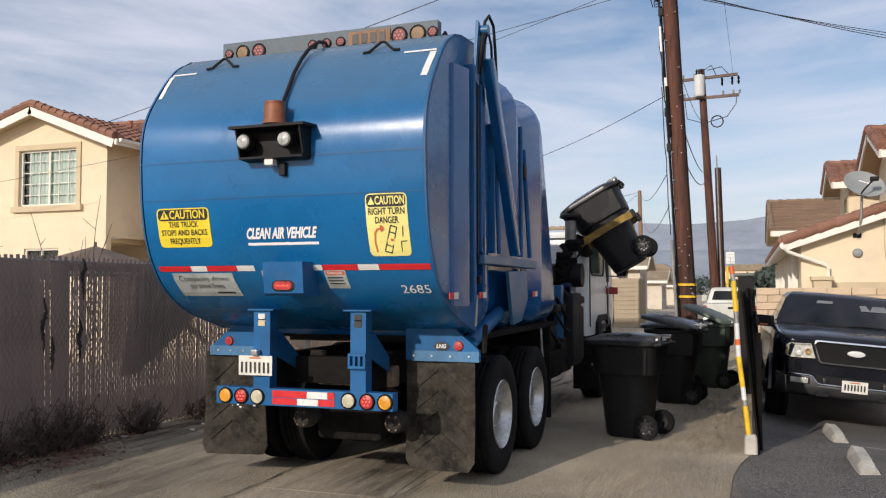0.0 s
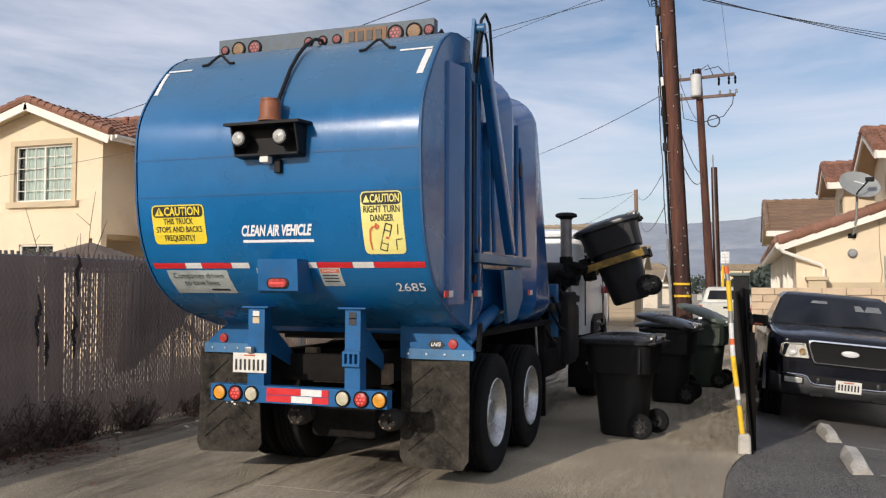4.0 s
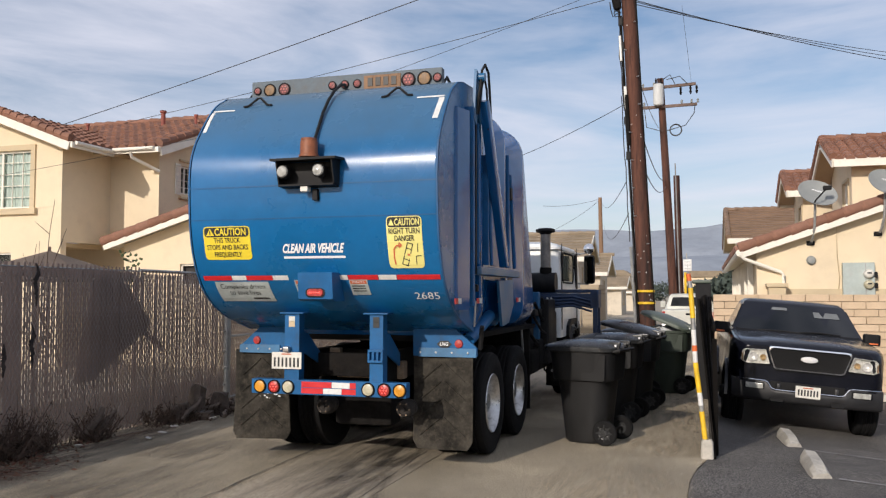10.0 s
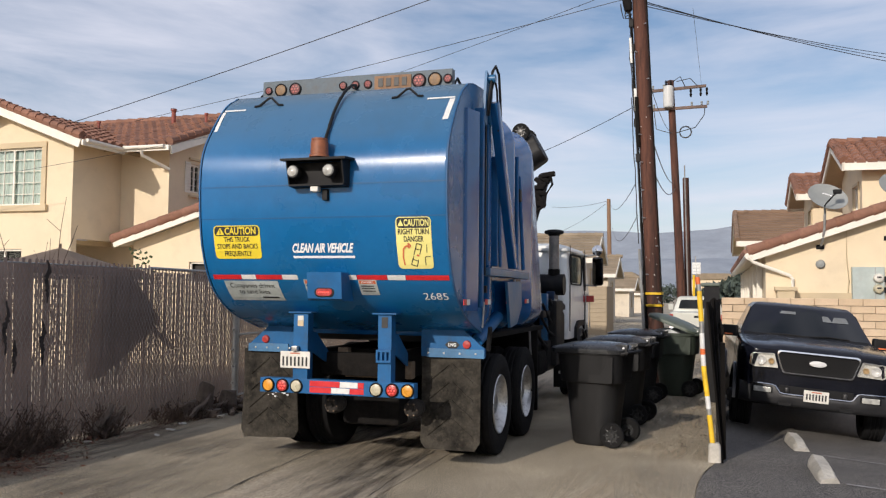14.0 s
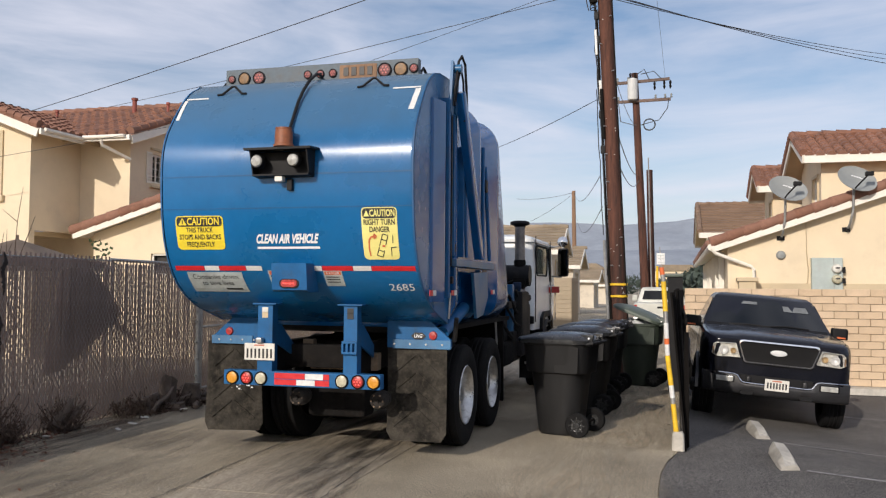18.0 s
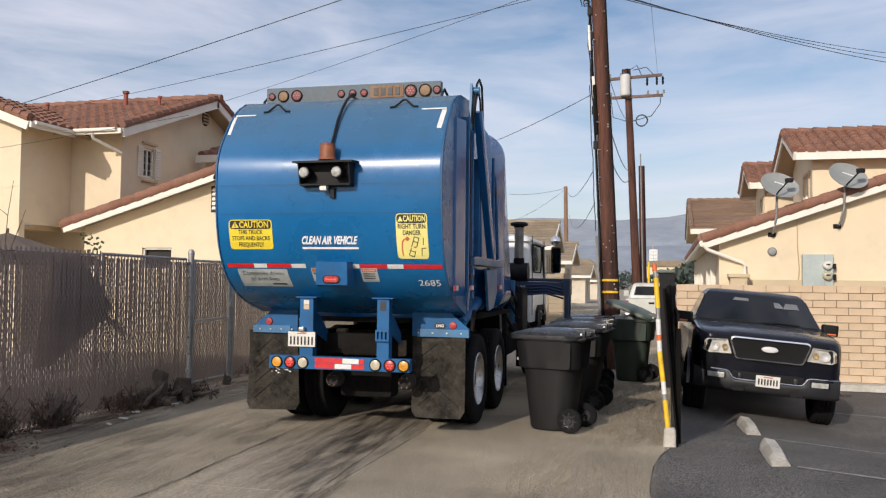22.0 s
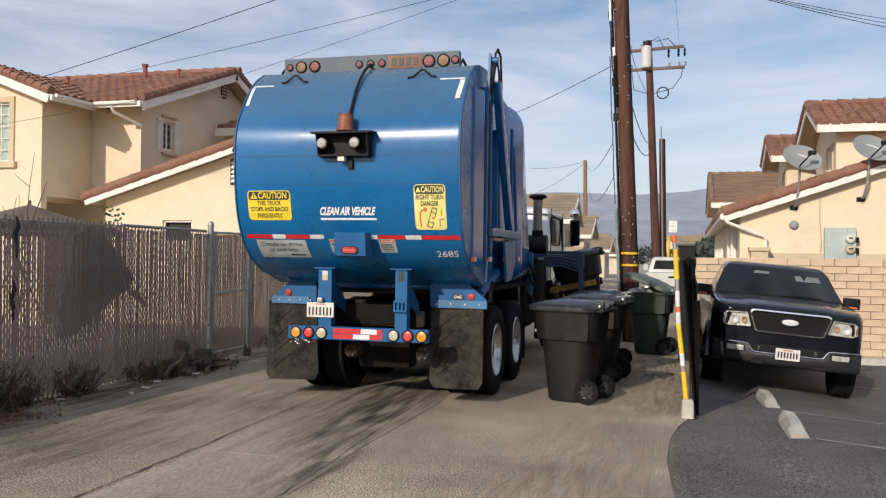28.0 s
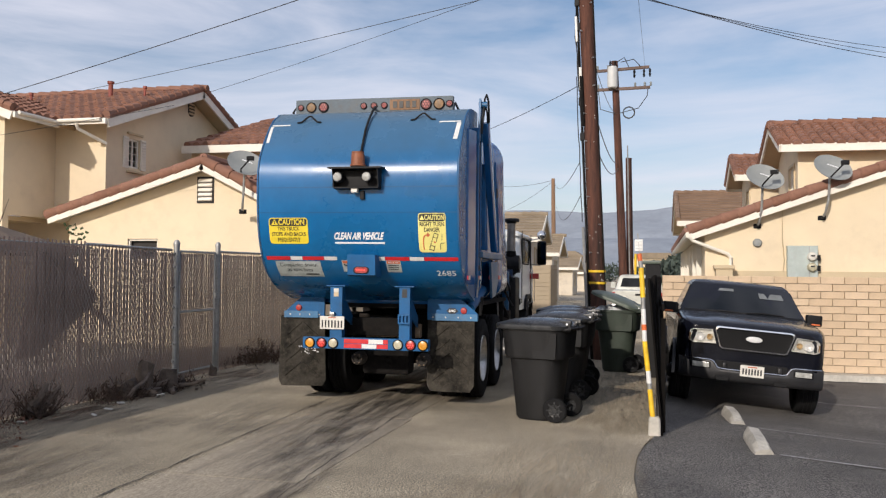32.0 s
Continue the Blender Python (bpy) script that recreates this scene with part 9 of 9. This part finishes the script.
def tree(x, y, h, w, seed, mt=HAZE_TREE):
    rng = random.Random(seed)
    t = thing("tree", "dark green bushy tree in the distance", "tree", "distant trees", m=pose(x, y, 0))
    bm = B()
    tube(bm, [(0, 0, -0.2), (0.1, 0, h * 0.3), (0, 0.1, h * 0.6)], [0.3, 0.22, 0.08], 8)
    for _ in range(5):
        a = rng.uniform(0, 6.28)
        tube(bm, [(0.05, 0, h * 0.35), (w * 0.3 * math.cos(a), w * 0.3 * math.sin(a), h * 0.7)], [0.12, 0.03], 6)
    part("trunk", bm, GREY_WOOD, t)
    bm = B()
    blobs = [(Vector((rng.gauss(0, w * 0.22), rng.gauss(0, w * 0.22), h * rng.uniform(0.42, 0.88))), rng.uniform(0.16, 0.30) * w) for _ in range(14)]
    for _ in range(1300):
        c, r = rng.choice(blobs)
        d = Vector((rng.gauss(0, 1), rng.gauss(0, 1), rng.gauss(0, 1))).normalized()
        p = c + d * r * rng.uniform(0.6, 1.05)
        s = rng.uniform(0.18, 0.36)
        q = Euler((rng.uniform(0, 6), rng.uniform(0, 6), rng.uniform(0, 6))).to_matrix()
        bm.faces.new([bm.verts.new(p + q @ Vector(v)) for v in ((-s, -s * 0.6, 0), (s, -s * 0.6, 0.05), (s * 0.7, s * 0.7, 0), (-s * 0.7, s * 0.6, 0.06))])
    part("crown", bm, mt, t, smooth=False)
    return t


tree(1.4, 78, 2.6, 5, 1)
tree(4.4, 92, 3.4, 6, 2)
for k in range(14):
    rngk = random.Random(50 + k)
    tree(rngk.uniform(-40, 40), rngk.uniform(150, 330), rngk.uniform(3, 5), rngk.uniform(7, 12), 60 + k)
# hills
for dist, hgt, off, seed, name in ((2600, 250, 0, 2, "hills"), (3600, 545, 400, 7, "hills")):
    bm = B()
    n = 160
    rows = []
    prof = []
    for i in range(n + 1):
        a = -1.9 + 3.8 * i / n
        e = 0.62 + 0.20 * noise.noise((a * 1.9, seed, 0)) + 0.10 * noise.noise((a * 5.5, seed, 1)) + 0.035 * noise.noise((a * 17, seed, 2)) + 0.02 * noise.noise((a * 50, seed, 3))
        prof.append((a, max(0.15, e) * hgt))
    for k in range(7):
        v = k / 6
        rows.append([((dist + 700 * v + 120 * noise.noise((a * 14, v * 3, seed))) * math.sin(a), (dist + 700 * v + 120 * noise.noise((a * 14, v * 3, seed))) * math.cos(a), -6 + h * (v ** 0.8) + (1 - v) * v * 60 * noise.noise((a * 22, v * 2, seed))) for a, h in prof])
    loft(bm, rows, closed=False, caps=False)
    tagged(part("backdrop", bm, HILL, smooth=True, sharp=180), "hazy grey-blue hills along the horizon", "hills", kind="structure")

# ---- overhead cables ----
wire((-23.66, 21.10, 5.82), (-1.56, 16.85, 9.04), 0.15, 0.0106)
wire((-22.22, 22.45, 6.48), (-1.58, 16.85, 7.59), 0.12, 0.0073)
wire((-16.11, 23.13, 6.41), (-1.58, 16.85, 7.82), 0.12, 0.0058)
wire((-9.36, 30.0, 5.95), (-1.48, 16.85, 5.40), 0.25, 0.0073)
wire((-12.9, 70.0, 9.08), (-6.98, 60.0, 8.40), 0.2, 0.0131)
wire((-11.0, 62.0, 6.30), (-6.98, 60.0, 8.36), 0.2, 0.0114)
wire((-6.98, 60.0, 8.36), (-1.45, 16.85, 3.87), 0.55, 0.0082)
wire((-6.76, 60.0, 6.47), (-1.41, 16.85, 3.25), 0.7, 0.0082)
wire((-1.60, 16.85, 7.52), (7.37, 30.50, 9.29), 0.15, 0.0088)
wire((-1.60, 16.85, 7.58), (7.37, 30.50, 9.12), 0.15, 0.0088)
wire((-1.60, 16.85, 7.62), (7.37, 30.50, 8.96), 0.15, 0.0105)
wire((-0.46, 22.0, 8.99), (-0.45, 36.8, 10.62), 0.0, 0.0049)
wire((-15.84, 14.5, 4.07), (-9.0, 14.5, 4.83), 0.02, 0.0049, label="thin service cable in front of the house")
wire((-22.0, 14.5, 3.4), (-15.84, 14.5, 4.07), 0.02, 0.0049, label="thin service cable in front of the house")
wire((-1.26, 16.9, 5.22), (-1.60, 36.8, 6.47), 0.35, 0.0131)
wire((-1.24, 16.9, 4.5), (-1.55, 36.8, 6.23), 0.5, 0.0131)
wire((-1.30, 16.9, 6.3), (-1.62, 36.8, 8.6), 0.35, 0.0082)

# ---- what moves ----
STOPS = ((-3.268, 5.862, 0.0), (-3.307, 7.155, 0.05), (-3.318, 8.285, 1.0))


# seconds, reach and height of the wheel beside the lorry, tilt of the bin towards the lorry
REST = (2.20, 0.137, 0.0)
LIFT_1 = [(0, 1.98, 2.22, -30), (0.3, 1.86, 2.76, -40), (0.6, 1.46, 3.32, -53), (0.9, 1.17, 3.78, -86), (1.2, 0.66, 4.08, -112), (1.5, 0.38, 4.12, -130), (1.8, 0.48, 4.16, -120),
          (2, 0.50, 4.18, -116), (2.4, 0.38, 4.12, -130), (2.6, 0.42, 4.12, -126), (2.8, 0.62, 4.08, -112), (3, 0.95, 3.96, -94), (3.2, 1.28, 3.72, -78), (3.5, 1.82, 2.94, -51), (3.8, 2, 2.2, -28), (4.1, 2.14, 1.45, -14), (4.5, 2.2, 0.6, -3), (4.8, *REST)]
LIFT_2 = [(10.6, *REST), (10.8, 2.2, 0.3, 0), (11, 2.2, 0.62, -2), (11.2, 2.22, 0.98, -6), (11.4, 2.2, 1.32, -14), (11.6, 2.17, 1.69, -23), (12, 1.99, 2.22, -32), (12.3, 1.87, 2.77, -38), (12.6, 1.53, 3.3, -50), (12.8, 1.34, 3.62, -66), (13, 1.02, 3.90, -92), (13.2, 0.62, 4.08, -114),
          (13.5, 0.38, 4.12, -130), (14, 0.50, 4.17, -118), (14.4, 0.38, 4.12, -130), (14.9, 0.42, 4.12, -126), (15.1, 0.64, 4.06, -112), (15.4, 1.4, 3.7, -80), (15.7, 1.86, 2.8, -46), (16, 2.05, 1.7, -20), (16.3, 2.2, 0.6, -3), (16.5, 2.2, 0.2, 0), (16.6, *REST)]
LIFT_3 = [(22.2, *REST), (22.4, 2.2, 0.4, 0), (22.6, 2.2, 0.8, -3), (22.8, 2.16, 1.18, -13), (23, 2.12, 1.56, -26), (23.3, 2.01, 2.0, -33), (23.6, 1.9, 2.5, -37), (24, 1.61, 3.27, -49), (24.2, 1.42, 3.52, -66), (24.5, 1.12, 3.85, -92), (24.8, 0.62, 4.08, -114), (25.1, 0.38, 4.12, -130),
          (25.5, 0.50, 4.17, -118), (25.9, 0.38, 4.12, -130), (26.5, 0.42, 4.12, -128), (26.7, 0.66, 4.06, -112), (26.9, 1.04, 3.86, -90), (27.1, 1.42, 3.58, -74), (27.3, 1.89, 2.63, -43), (27.5, 2.01, 2.02, -30), (27.8, 2.02, 1.42, -22), (28, 2, 0.81, -12), (28.2, 2.05, 0.28, -3), (28.4, 2.1, 0.137, 0)]
WHEEL = Vector((0.27, 0, 0.137))


def held(stop, reach, z, tilt, dy, turn):
    """The bin's pose in the world, from its wheel's place beside the lorry."""
    x, y, _ = stop
    M = pose(x + reach, y + dy, z) @ pose(0, 0, 0, 0, tilt, 0) @ Matrix.Translation(-WHEEL)
    return M @ pose(0, 0, 0, 0, 0, turn if z < 0.2 else 0.0)


def swing(tilt):
    """How far the lid has fallen open."""
    return float(np.interp(-tilt, (0, 40, 60, 90, 120, 142), (0, 0, 8, 40, 62, 80)))


def motions():
    # the lorry creeps ahead between bins
    rows = []
    drive = [(0.0, *STOPS[0]), (6.2, *STOPS[0]), (6.5, -3.270, 5.905, 0.0), (7.0, -3.278, 6.11, 0.0), (7.5, -3.290, 6.62, 0.0), (8.0, -3.302, 7.09, 0.03), (8.4, -3.306, 7.15, 0.05), (8.7, *STOPS[1]),
             (18.3, *STOPS[1]), (18.6, -3.308, 7.21, 0.05), (19.0, -3.31, 7.345, 0.15), (19.5, -3.312, 7.705, 0.4), (20.0, -3.315, 8.06, 0.65), (20.4, -3.317, 8.25, 0.85), (20.7, *STOPS[2]),
             (30.4, *STOPS[2]), (30.7, -3.318, 8.31, 1.05), (31.0, -3.319, 8.42, 1.2), (31.5, -3.322, 8.88, 1.6), (32.0, -3.328, 9.585, 2.3)]
    walk(lorry, [(t, pose(x, y, 0, 0, 0, a)) for t, x, y, a in drive])
    for wheel, x, y in lorry_wheels:
        walk(wheel, [(t, pose(x, y, 0.525) @ Matrix.Rotation(-(py - 5.862) / 0.525, 4, "X")) for t, _, py, _ in drive])
    # bins carried up, emptied and put back
    carried = []
    for ob, lid, stop, lift, lid_rest, turn, first, last in ((bin_one, lid_one, STOPS[0], LIFT_1, 0, -8, 2.38, 2.36), (bin_two, lid_two, STOPS[1], LIFT_2, 13, -6, 2.56, 2.34), (bin_three, lid_three, STOPS[2], LIFT_3, 0, -6, 2.44, 2.2)):
        rows = [(t, held(stop, r, z, a, 5.74, turn)) for t, r, z, a in lift]
        lids = [(t, pose(0.385, 0, 1.075, 0, (lid_rest if t < lift[len(lift) // 2][0] else 0) * (abs(a) < 20) + swing(a), 0)) for t, r, z, a in lift]
        if rows[0][0] > 0:
            rows.insert(0, (rows[0][0] - 0.45, held(stop, first, 0.137, 0, 5.74, turn)))
            rows.insert(0, (0.0, rows[0][1]))
            lids.insert(0, (0.0, lids[0][1]))
        rows.append((rows[-1][0] + 0.5, held(stop, last, 0.137, 0, 5.74, turn)))
        rows.append((32.0, rows[-1][1]))
        lids.append((32.0, lids[-1][1]))
        walk(ob, rows)
        walk(lid, lids)
    # gripper, arm and boom, in the lorry's own space
    grip, arm, slide = [], [], []
    parked = (1.02, 0.72, 0.0)
    def key(t, r, z, a):
        M = pose(r, 5.74, z) @ pose(0, 0, 0, 0, a, 0) @ Matrix.Translation(-WHEEL)
        grip.append((t, M))
        end = M @ Vector((-0.50, 0, 0.58))
        if z > 3.3:
            push = max(0.0, 0.93 - end.x)
            end += Vector((push, 0, 0.25 * push))
        out = min(1.05, max(0.30, end.x - 0.55 - max(0.0, (end.z - 1.6) * 0.25)))
        base = Vector((0.55 + out * 0.4 - (0.45 if z > 3.3 else 0.0), 5.05, 1.45))
        d = Vector((end.x - base.x, 0, end.z - base.z))
        arm.append((t, Matrix.Translation((end.x, 5.2, end.z)) @ Matrix.Rotation(math.atan2(d.x, d.z), 4, "Y") @ Matrix.Translation((0, 0, -1.0))))
        slide.append((t, pose(0.32 + 0.80 * min(1.0, max(0.0, (r - 1.0) / 1.1)) * (z < 1.3), 5.25, 0)))
    for i, (lift, before, after) in enumerate(((LIFT_1, None, 5.9), (LIFT_2, 9.2, 17.6), (LIFT_3, 21.0, 30.2))):
        if before:
            key(before, *parked)
            key(lift[0][0] - 0.45, 2.1, 0.16, 0)
        for r in lift:
            key(*r)
        key(after - 0.7, 1.75, 0.35, 0)
        key(after, *parked)
    for rows in (grip, arm, slide):
        rows.append((32.0, rows[-1][1]))
    walk(gripper, grip)
    walk(lift_arm, arm)
    walk(boom, slide)


motions()
